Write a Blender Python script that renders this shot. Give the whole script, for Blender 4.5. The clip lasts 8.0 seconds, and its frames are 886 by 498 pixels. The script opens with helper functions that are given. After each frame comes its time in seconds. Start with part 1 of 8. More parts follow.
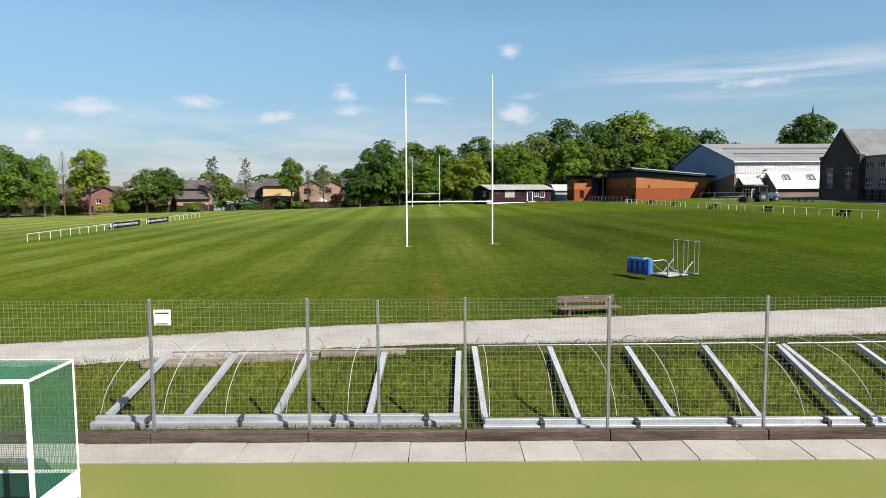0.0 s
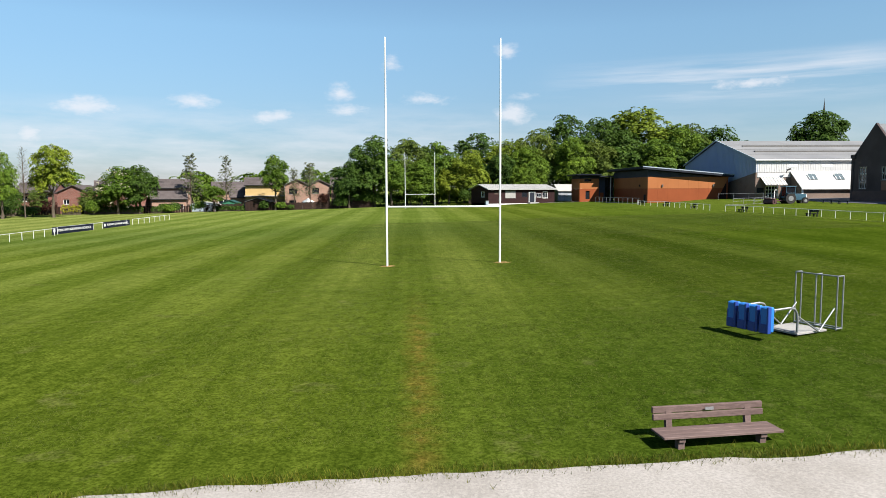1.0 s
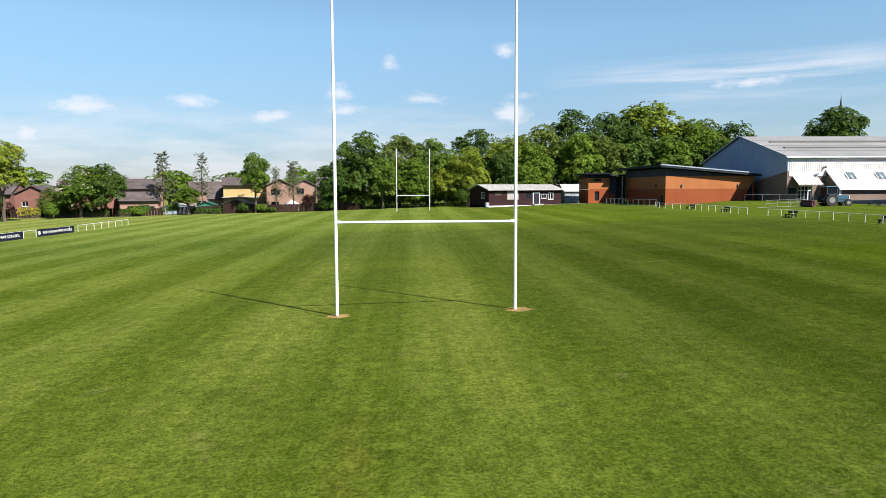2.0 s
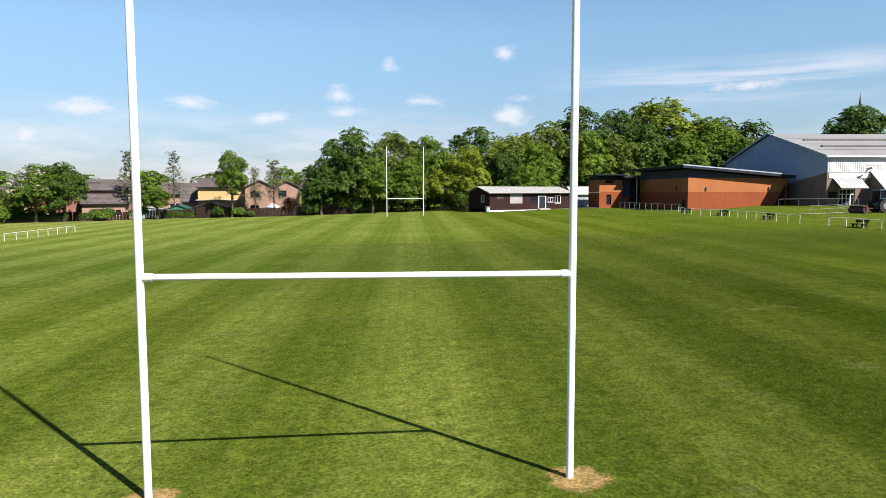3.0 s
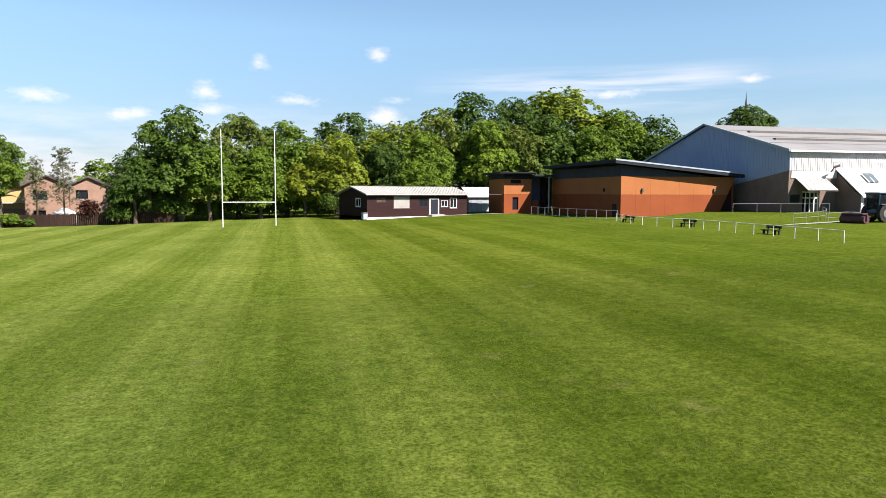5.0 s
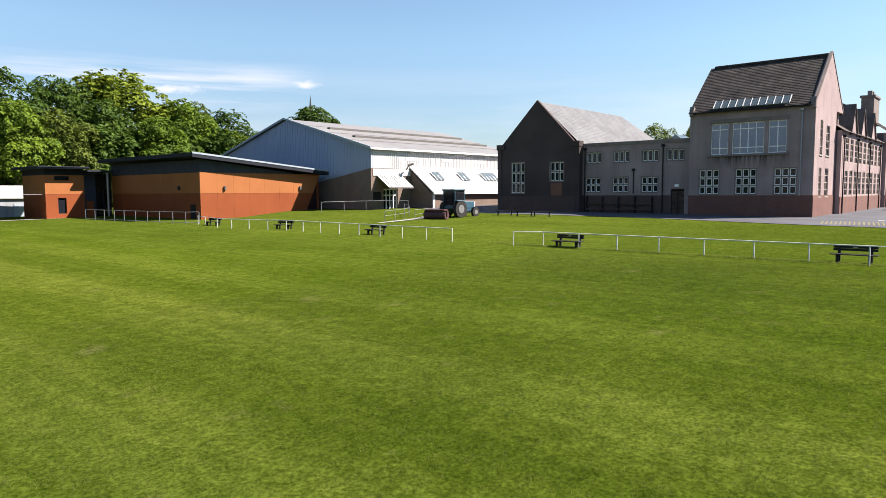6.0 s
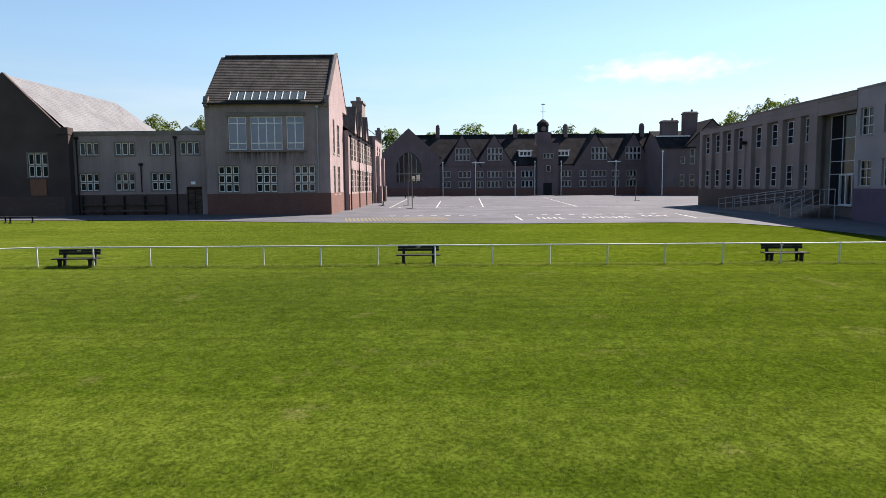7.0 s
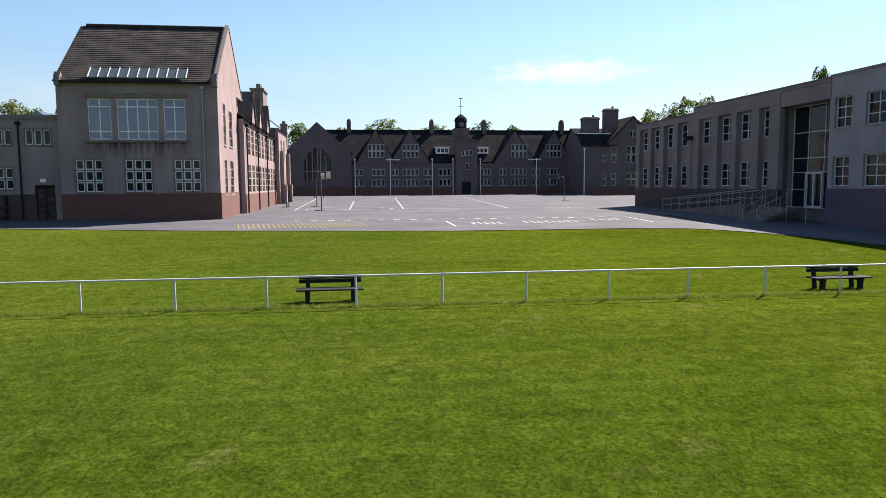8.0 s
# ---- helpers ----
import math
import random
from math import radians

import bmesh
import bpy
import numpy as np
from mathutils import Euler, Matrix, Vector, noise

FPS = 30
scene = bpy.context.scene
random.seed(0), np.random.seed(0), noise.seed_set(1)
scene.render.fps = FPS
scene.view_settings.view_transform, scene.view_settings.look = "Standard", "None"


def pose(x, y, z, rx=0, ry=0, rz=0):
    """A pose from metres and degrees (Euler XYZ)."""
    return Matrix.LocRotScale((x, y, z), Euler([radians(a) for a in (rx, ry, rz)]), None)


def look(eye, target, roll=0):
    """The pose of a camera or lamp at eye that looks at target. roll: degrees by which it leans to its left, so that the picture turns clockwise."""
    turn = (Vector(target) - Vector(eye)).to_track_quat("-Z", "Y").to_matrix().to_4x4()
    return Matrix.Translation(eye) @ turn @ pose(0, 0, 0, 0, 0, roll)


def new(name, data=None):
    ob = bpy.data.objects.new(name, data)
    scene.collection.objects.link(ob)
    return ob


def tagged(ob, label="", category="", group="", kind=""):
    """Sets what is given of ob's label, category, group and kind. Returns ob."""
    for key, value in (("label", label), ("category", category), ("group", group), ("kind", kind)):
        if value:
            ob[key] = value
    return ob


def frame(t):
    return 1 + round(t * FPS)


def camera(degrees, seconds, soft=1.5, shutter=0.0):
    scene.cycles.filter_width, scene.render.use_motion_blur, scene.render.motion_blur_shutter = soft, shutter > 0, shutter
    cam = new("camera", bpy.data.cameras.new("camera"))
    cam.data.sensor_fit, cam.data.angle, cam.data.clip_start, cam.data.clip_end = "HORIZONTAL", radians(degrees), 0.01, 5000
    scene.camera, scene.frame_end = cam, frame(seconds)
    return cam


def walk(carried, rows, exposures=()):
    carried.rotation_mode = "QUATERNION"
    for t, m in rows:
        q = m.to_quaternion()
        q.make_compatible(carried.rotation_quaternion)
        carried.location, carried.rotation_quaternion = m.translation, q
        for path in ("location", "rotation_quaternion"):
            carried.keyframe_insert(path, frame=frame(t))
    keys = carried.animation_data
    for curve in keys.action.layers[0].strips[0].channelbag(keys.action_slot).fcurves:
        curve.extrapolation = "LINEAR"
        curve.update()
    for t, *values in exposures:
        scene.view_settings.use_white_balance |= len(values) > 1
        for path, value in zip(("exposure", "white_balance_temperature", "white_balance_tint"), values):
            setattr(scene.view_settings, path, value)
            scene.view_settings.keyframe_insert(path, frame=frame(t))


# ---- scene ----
cam = camera(66.0, 8.0, soft=0.6)
PATH = [
    (0, (0.582, -0.757, 3.659), (0.584, 1.236, 3.487), -0.3),
    (0.5, (0.678, 4.41, 3.66), (0.689, 6.403, 3.486), -0.4),
    (1, (0.838, 10.304, 3.734), (0.85, 12.297, 3.561), -0.2),
    (1.5, (1.136, 16.781, 3.835), (1.151, 18.773, 3.659), -0.3),
    (3, (2.093, 35.613, 4.0), (2.112, 37.606, 3.832), -0.1),
    (3.5, (2.52, 42.856, 4.011), (2.536, 44.848, 3.842), -0.2),
    (4, (2.895, 50.354, 3.97), (2.903, 52.348, 3.804), -0.2),
    (4.2, (3.066, 53.049, 3.963), (3.074, 55.042, 3.797), -0.1),
    (5.3, (4.47, 66.141, 3.937), (5.158, 68.012, 3.777), -0.1),
    (5.5, (4.917, 68.014, 3.923), (5.824, 69.789, 3.763), -0.3),
    (5.7, (5.573, 69.602, 3.9), (6.641, 71.285, 3.737), -0.2),
    (6, (6.725, 71.814, 3.909), (8.16, 73.197, 3.741), -0.3),
    (6.3, (7.969, 73.825, 3.919), (9.664, 74.871, 3.746), -0.2),
    (6.5, (9.004, 74.815, 3.903), (10.851, 75.562, 3.729), -0.3),
    (6.8, (10.759, 75.941, 3.901), (12.741, 76.136, 3.721), -0.3),
    (7, (12.045, 76.502, 3.895), (14.033, 76.617, 3.712), -0.5),
    (7.2, (13.472, 76.805, 3.888), (15.46, 76.921, 3.706), -0.4),
    (7.5, (16.298, 77.185, 3.941), (18.289, 77.234, 3.754), -0.3),
    (8, (20.788, 77.342, 3.922), (22.774, 77.198, 3.733), -0.4),
]
walk(cam, [(t, look(eye, target, roll)) for t, eye, target, roll in PATH],
     [(0, 1.2, 6500, 10), (1.5, 1.38, 6500, 11), (3, 1.42, 6600, 14), (4, 1.46, 6700, 15), (5.5, 1.68, 6850, 17), (6.5, 1.64, 6900, 18), (7, 1.58, 6900, 19), (8, 1.54, 6900, 19)])

# ---- world, sun, exposure ----
SUN_EL, SUN_AZ = 46.0, (0.70, -0.714)   # degrees above the horizon, horizontal way towards the sun
world = bpy.data.worlds.new("sky")
scene.world = world
world.use_nodes = True
wn, wl = world.node_tree.nodes, world.node_tree.links
wn.clear()
w_out, w_bg, w_sky = wn.new("ShaderNodeOutputWorld"), wn.new("ShaderNodeBackground"), wn.new("ShaderNodeTexSky")
w_sky.sky_type, w_sky.sun_disc = "NISHITA", False
w_sky.sun_elevation, w_sky.sun_rotation = radians(SUN_EL), math.atan2(SUN_AZ[0], SUN_AZ[1])
w_sky.air_density, w_sky.dust_density, w_sky.ozone_density = 1.0, 0.2, 0.7
w_bg.inputs["Strength"].default_value = 0.05
w_tc, w_sep, w_mix = wn.new("ShaderNodeTexCoord"), wn.new("ShaderNodeSeparateXYZ"), wn.new("ShaderNodeMix")
wl.new(w_tc.outputs["Generated"], w_sep.inputs[0])


def cloud_layer(scale, detail, lo, hi, band):
    """Soft clouds from a stretched noise, kept to a band of heights above the horizon."""
    mp, nt, th, bd, mu = (wn.new("ShaderNode" + k) for k in ("Mapping", "TexNoise", "MapRange", "ValToRGB", "Math"))
    mp.inputs["Scale"].default_value = scale
    nt.inputs["Scale"].default_value, nt.inputs["Detail"].default_value, nt.inputs["Roughness"].default_value = 1.0, detail, 0.6
    th.inputs["From Min"].default_value, th.inputs["From Max"].default_value = lo, hi
    bd.color_ramp.elements[0].position, bd.color_ramp.elements[0].color = band[0][0], (band[0][1],) * 3 + (1,)
    bd.color_ramp.elements[1].position, bd.color_ramp.elements[1].color = band[-1][0], (band[-1][1],) * 3 + (1,)
    for at, v in band[1:-1]:
        bd.color_ramp.elements.new(at).color = (v, v, v, 1)
    mu.operation = "MULTIPLY"
    wl.new(w_tc.outputs["Generated"], mp.inputs["Vector"])
    wl.new(mp.outputs[0], nt.inputs["Vector"])
    wl.new(nt.outputs["Fac"], th.inputs["Value"])
    wl.new(w_sep.outputs["Z"], bd.inputs["Fac"])
    wl.new(th.outputs[0], mu.inputs[0])
    wl.new(bd.outputs["Color"], mu.inputs[1])
    return mu.outputs[0]


def math_node(op, a, b=None, c=None):
    t = wn.new("ShaderNodeMath")
    t.operation = op
    for sock, v in zip(t.inputs, (a, b, c)):
        if isinstance(v, (int, float)):
            sock.default_value = v
        elif v is not None:
            wl.new(v, sock)
    return t.outputs[0]


# small fair weather puffs low in the north, by bearing and height above the horizon in degrees
w_az = math_node("MULTIPLY", math_node("ARCTAN2", w_sep.outputs["X"], w_sep.outputs["Y"]), 180 / math.pi)
w_el = math_node("MULTIPLY", math_node("ARCSINE", w_sep.outputs["Z"]), 180 / math.pi)
w_cov = None
for az, el, hw, hh, amt in ((-8.0, 7.9, 1.5, 1.1, 1.0), (-7.4, 6.6, 2.4, 0.7, 0.8), (5.7, 11.2, 1.1, 0.7, 0.85), (6.2, 6.2, 1.9, 1.2, 1.0), (-4.0, 10.2, 1.0, 0.7, 0.55), (-13.7, 5.9, 2.8, 0.8, 0.9),
                            (-27.0, 6.2, 3.0, 0.9, 1.0), (-34.5, 6.6, 2.4, 1.0, 1.0), (-19.4, 6.9, 2.4, 0.7, 0.85), (-30.5, 4.2, 1.3, 0.9, 1.0), (-1.2, 7.4, 2.8, 0.6, 0.6), (7.2, 7.6, 1.6, 0.5, 0.5), (-48, 7.5, 5, 1.3, 0.9), (104.5, 8.9, 8.5, 1.3, 1.0), (24.5, 7.9, 4.5, 0.6, 0.8), (35.0, 8.6, 1.6, 0.5, 0.7)):
    u = math_node("DIVIDE", math_node("SUBTRACT", w_az, az), hw)
    v = math_node("DIVIDE", math_node("SUBTRACT", w_el, el), hh)
    d = math_node("MULTIPLY", math_node("SUBTRACT", 1.0, math_node("SQRT", math_node("ADD", math_node("MULTIPLY", u, u), math_node("MULTIPLY", v, v)))), amt)
    w_cov = d if w_cov is None else math_node("MAXIMUM", w_cov, d)
w_mp, w_nt = wn.new("ShaderNodeMapping"), wn.new("ShaderNodeTexNoise")
w_mp.inputs["Scale"].default_value = (1, 1, 2.2)
w_nt.inputs["Scale"].default_value, w_nt.inputs["Detail"].default_value, w_nt.inputs["Roughness"].default_value = 34.0, 6.0, 0.62
wl.new(w_tc.outputs["Generated"], w_mp.inputs["Vector"])
wl.new(w_mp.outputs[0], w_nt.inputs["Vector"])
w_thr = wn.new("ShaderNodeMapRange")
w_thr.interpolation_type = "SMOOTHSTEP"
w_thr.inputs["From Min"].default_value, w_thr.inputs["From Max"].default_value, w_thr.inputs["To Max"].default_value = 0.0, 0.95, 0.72
wl.new(math_node("ADD", w_cov, math_node("MULTIPLY", math_node("SUBTRACT", w_nt.outputs["Fac"], 0.5), 1.7)), w_thr.inputs["Value"])
w_puff = math_node("MULTIPLY", w_thr.outputs[0], math_node("GREATER_THAN", w_cov, -0.6))


def by_bearing(stops):
    """A weight that changes with the bearing (degrees from the north, clockwise)."""
    t = wn.new("ShaderNodeValToRGB")
    e = t.color_ramp.elements
    e[0].position, e[0].color = (stops[0][0] + 180) / 360, (stops[0][1],) * 3 + (1,)
    e[1].position, e[1].color = (stops[-1][0] + 180) / 360, (stops[-1][1],) * 3 + (1,)
    for at, v in stops[1:-1]:
        e.new((at + 180) / 360).color = (v, v, v, 1)
    wl.new(math_node("MULTIPLY_ADD", w_az, 1 / 360, 0.5), t.inputs["Fac"])
    return t.outputs["Color"]


# a low broken bank in the north west, and long thin streaks in the east
w_haze = math_node("MULTIPLY", cloud_layer((6.0, 6.0, 34.0), 6.0, 0.36, 0.62, [(0.0, 0.75), (0.05, 0.8), (0.095, 0.5), (0.125, 0.0)]), by_bearing([(-120, .3), (-45, .6), (-5, .6), (14, .25), (180, .2)]))
w_streak = math_node("MULTIPLY", cloud_layer((2.4, 2.4, 40.0), 6.0, 0.40, 0.66, [(0.105, 0.0), (0.135, 0.8), (0.155, 0.8), (0.18, 0.0)]), by_bearing([(8, 0), (14, .6), (19, .9), (31, .85), (36, .1), (150, 0)]))
w_veil = math_node("MULTIPLY", cloud_layer((2.0, 2.0, 16.0), 5.0, 0.40, 0.75, [(0.0, 0.4), (0.10, 0.5), (0.15, 0.2), (0.19, 0.0)]), by_bearing([(8, 0), (25, .6), (130, .7), (170, .2)]))
w_all = math_node("MAXIMUM", math_node("MAXIMUM", w_puff, w_haze), math_node("MAXIMUM", w_streak, w_veil))
w_mix.data_type = "RGBA"
w_mix.inputs[7].default_value = (7.4, 7.5, 7.9, 1)
wl.new(w_all, w_mix.inputs[0])
w_grad, w_dim = wn.new("ShaderNodeValToRGB"), wn.new("ShaderNodeMix")
w_grad.color_ramp.elements[0].position, w_grad.color_ramp.elements[0].color = 0.0, (0.60, 0.68, 0.80, 1)
w_grad.color_ramp.elements[1].position, w_grad.color_ramp.elements[1].color = 0.20, (0.92, 1.12, 1.16, 1)
w_dim.data_type, w_dim.blend_type = "RGBA", "MULTIPLY"
w_dim.inputs[0].default_value = 1.0
wl.new(w_sep.outputs["Z"], w_grad.inputs["Fac"])
wl.new(w_sky.outputs["Color"], w_dim.inputs[6])
w_low, w_way = wn.new("ShaderNodeValToRGB"), wn.new("ShaderNodeMix")
w_low.color_ramp.elements[0].position, w_low.color_ramp.elements[0].color = 0.0, (0.38, 0.43, 0.62, 1)
w_low.color_ramp.elements[1].position, w_low.color_ramp.elements[1].color = 0.22, (0.92, 1.12, 1.16, 1)
w_way.data_type = "RGBA"
wl.new(w_sep.outputs["Z"], w_low.inputs["Fac"])
wl.new(by_bearing([(-179, 1), (5, 1), (70, 0), (120, 0), (179, 1)]), w_way.inputs[0])
wl.new(w_grad.outputs["Color"], w_way.inputs[6])
wl.new(w_low.outputs["Color"], w_way.inputs[7])
wl.new(w_way.outputs[2], w_dim.inputs[7])
wl.new(w_dim.outputs[2], w_mix.inputs[6])
wl.new(w_mix.outputs[2], w_bg.inputs["Color"])
wl.new(w_bg.outputs[0], w_out.inputs[0])
sun = new("sun", bpy.data.lights.new("sun", "SUN"))
sun.data.energy, sun.data.angle, sun.data.color = 5.0, radians(0.53), (1.0, 0.95, 0.87)
_c = math.cos(radians(SUN_EL))
sun.matrix_world = look((60, -60, 90), (60 - SUN_AZ[0] * _c * 10, -60 - SUN_AZ[1] * _c * 10, 90 - math.sin(radians(SUN_EL)) * 10))



# ---- the lie of the land ----
def ramp(v, keys):
    return np.interp(v, [k[0] for k in keys], [k[1] for k in keys])


def height(x, y):
    """The ground's height: level at the near end, then a field that falls gently to the west."""
    s = np.clip((np.asarray(y, float) - 10) / 25, 0, 1)
    g = ramp(y, [(10, -1.62), (13.0, -1.57), (14.35, -1.52), (16.0, -.58), (16.7, -.42), (21, -.36), (29, -.14), (45, -.03), (90, .05), (144, .27), (180, .4)])
    e = ramp(x, [(-60, -1.3), (-40, -1.0), (0, 0), (37, .85), (70, 1.5), (150, 1.9), (260, 2.0)])
    bank = .42 * np.clip((np.asarray(x, float) - 45) / 6, 0, 1) * np.clip((np.asarray(y, float) - 121) / 8, 0, 1) * np.clip((100 - np.asarray(x, float)) / 20, 0, 1)
    return g + s * e + bank


def hz(x, y):
    return float(height(x, y))


# ---- materials ----
def nodes_of(name):
    m = bpy.data.materials.new(name)
    m.use_nodes = True
    n = m.node_tree.nodes
    return m, n, m.node_tree.links, n["Principled BSDF"]


def noise_node(n, l, vec, scale, detail=4.0, rough=0.55):
    t = n.new("ShaderNodeTexNoise")
    t.inputs["Scale"].default_value, t.inputs["Detail"].default_value, t.inputs["Roughness"].default_value = scale, detail, rough
    l.new(vec, t.inputs["Vector"])
    return t.outputs["Fac"]


def mixed(n, l, fac, a, b, mode="MIX"):
    t = n.new("ShaderNodeMix")
    t.data_type, t.blend_type = "RGBA", mode
    for sock, v in ((t.inputs[0], fac), (t.inputs[6], a), (t.inputs[7], b)):
        if isinstance(v, (int, float)):
            sock.default_value = v
        elif isinstance(v, tuple):
            sock.default_value = (*v, 1)
        else:
            l.new(v, sock)
    return t.outputs[2]


def steps(n, l, fac, lo, hi):
    t = n.new("ShaderNodeMapRange")
    t.inputs["From Min"].default_value, t.inputs["From Max"].default_value = lo, hi
    l.new(fac, t.inputs["Value"])
    return t.outputs[0]


def bumped(n, l, p, fac, strength, dist=0.02):
    b = n.new("ShaderNodeBump")
    b.inputs["Strength"].default_value, b.inputs["Distance"].default_value = strength, dist
    l.new(fac, b.inputs["Height"])
    l.new(b.outputs[0], p.inputs["Normal"])


def mat(name, c1, c2, big=0.6, small=14.0, rough=0.8, metal=0.0, bump=0.15, grain=0.22, stretch=(1, 1, 1), vary=0.0, streak=0.0, gloss=0.2):
    """Two tones in large patches, a fine grain over them, and a light relief."""
    m, n, l, p = nodes_of(name)
    g, mp = n.new("ShaderNodeNewGeometry"), n.new("ShaderNodeMapping")
    mp.inputs["Scale"].default_value = stretch
    l.new(g.outputs["Position"], mp.inputs["Vector"])
    v = mp.outputs[0]
    a = steps(n, l, noise_node(n, l, v, big), 0.32, 0.68)
    f = noise_node(n, l, v, small, 6.0, 0.65)
    col = mixed(n, l, a, c1, c2)
    k = steps(n, l, f, 0.25, 0.75)
    dark, light = tuple(x * (1 - grain) for x in (1, 1, 1)), tuple(x * (1 + grain) for x in (1, 1, 1))
    col = mixed(n, l, 1.0, col, mixed(n, l, k, dark, light), "MULTIPLY")
    if streak:
        sm = n.new("ShaderNodeMapping")
        sm.inputs["Scale"].default_value = (1.6, 1.6, 0.16)
        l.new(g.outputs["Position"], sm.inputs["Vector"])
        run = steps(n, l, noise_node(n, l, sm.outputs[0], 1.0, 6.0, 0.7), 0.40, 0.70)
        col = mixed(n, l, 1.0, col, mixed(n, l, run, (1.08, 1.08, 1.08), (1 - streak,) * 3), "MULTIPLY")
    if vary:
        oi = n.new("ShaderNodeObjectInfo")
        lo, hi = (1 - vary,) * 3, (1 + vary,) * 3
        col = mixed(n, l, 1.0, col, mixed(n, l, oi.outputs["Random"], lo, hi), "MULTIPLY")
    l.new(col, p.inputs["Base Color"])
    p.inputs["Roughness"].default_value, p.inputs["Metallic"].default_value = rough, metal
    if rough > 0.7:
        p.inputs["Specular IOR Level"].default_value = gloss
    if bump:
        bumped(n, l, p, f, bump)
    return m


def stained(m, y0, y1, z0, z1):
    """Dark drips below a ledge, in the wall's own plane: between y0 and y1 along it, fading from z1 down to z0."""
    n, l, p = m.node_tree.nodes, m.node_tree.links, m.node_tree.nodes["Principled BSDF"]
    tc, sep, mp = n.new("ShaderNodeTexCoord"), n.new("ShaderNodeSeparateXYZ"), n.new("ShaderNodeMapping")
    l.new(tc.outputs["Object"], sep.inputs[0])
    mp.inputs["Scale"].default_value = (1, 5.0, 0.25)
    l.new(tc.outputs["Object"], mp.inputs["Vector"])
    fac = steps(n, l, noise_node(n, l, mp.outputs[0], 1.0, 5.0, 0.7), 0.38, 0.62)
    for sock, a, b in (("Z", z0, z0 + .9 * (z1 - z0)), ("Z", z1 + .02, z1), ("Y", y0, y0 + .4), ("Y", y1, y1 - .4)):
        q = n.new("ShaderNodeMath")
        q.operation = "MULTIPLY"
        l.new(fac, q.inputs[0])
        l.new(steps(n, l, sep.outputs[sock], a, b), q.inputs[1])
        fac = q.outputs[0]
    old = p.inputs["Base Color"].links[0].from_socket
    l.new(mixed(n, l, fac, old, (0.035, 0.03, 0.03)), p.inputs["Base Color"])
    return m


def brick_mat(name, c1, c2, mortar, width=0.225, row=0.075, rough=0.85, joint=0.010, axis="XZ"):
    m, n, l, p = nodes_of(name)
    tc, sep, com, b = n.new("ShaderNodeTexCoord"), n.new("ShaderNodeSeparateXYZ"), n.new("ShaderNodeCombineXYZ"), n.new("ShaderNodeTexBrick")
    l.new(tc.outputs["Object"], sep.inputs[0])
    add = n.new("ShaderNodeMath")
    l.new(sep.outputs["X"], add.inputs[0])
    l.new(sep.outputs["Y"], add.inputs[1])
    l.new(add.outputs[0], com.inputs["X"])
    l.new(sep.outputs["Z" if axis == "XZ" else "Y"], com.inputs["Y"])
    l.new(com.outputs[0], b.inputs["Vector"])
    b.inputs["Scale"].default_value, b.inputs["Brick Width"].default_value, b.inputs["Row Height"].default_value = 1.0, width, row
    b.inputs["Mortar Size"].default_value, b.inputs["Bias"].default_value = joint, 0.0
    b.inputs["Color1"].default_value, b.inputs["Color2"].default_value, b.inputs["Mortar"].default_value = (*c1, 1), (*c2, 1), (*mortar, 1)
    f = noise_node(n, l, tc.outputs["Object"], 0.7, 6.0, 0.6)
    col = mixed(n, l, 1.0, b.outputs["Color"], mixed(n, l, f, (0.62, 0.62, 0.62), (1.35, 1.33, 1.3)), "MULTIPLY")
    l.new(col, p.inputs["Base Color"])
    p.inputs["Roughness"].default_value = rough
    bumped(n, l, p, b.outputs["Fac"], -0.3, 0.01)
    return m


def glass_mat(name, tint, rough=0.05, clear=0.25, ior=1.75):
    m, n, l, p = nodes_of(name)
    p.inputs["Base Color"].default_value, p.inputs["Roughness"].default_value = (*tint, 1), rough
    p.inputs["IOR"].default_value = ior
    t, mx, out = n.new("ShaderNodeBsdfTransparent"), n.new("ShaderNodeMixShader"), n["Material Output"]
    mx.inputs[0].default_value = clear
    l.new(p.outputs[0], mx.inputs[1])
    l.new(t.outputs[0], mx.inputs[2])
    l.new(mx.outputs[0], out.inputs["Surface"])
    return m


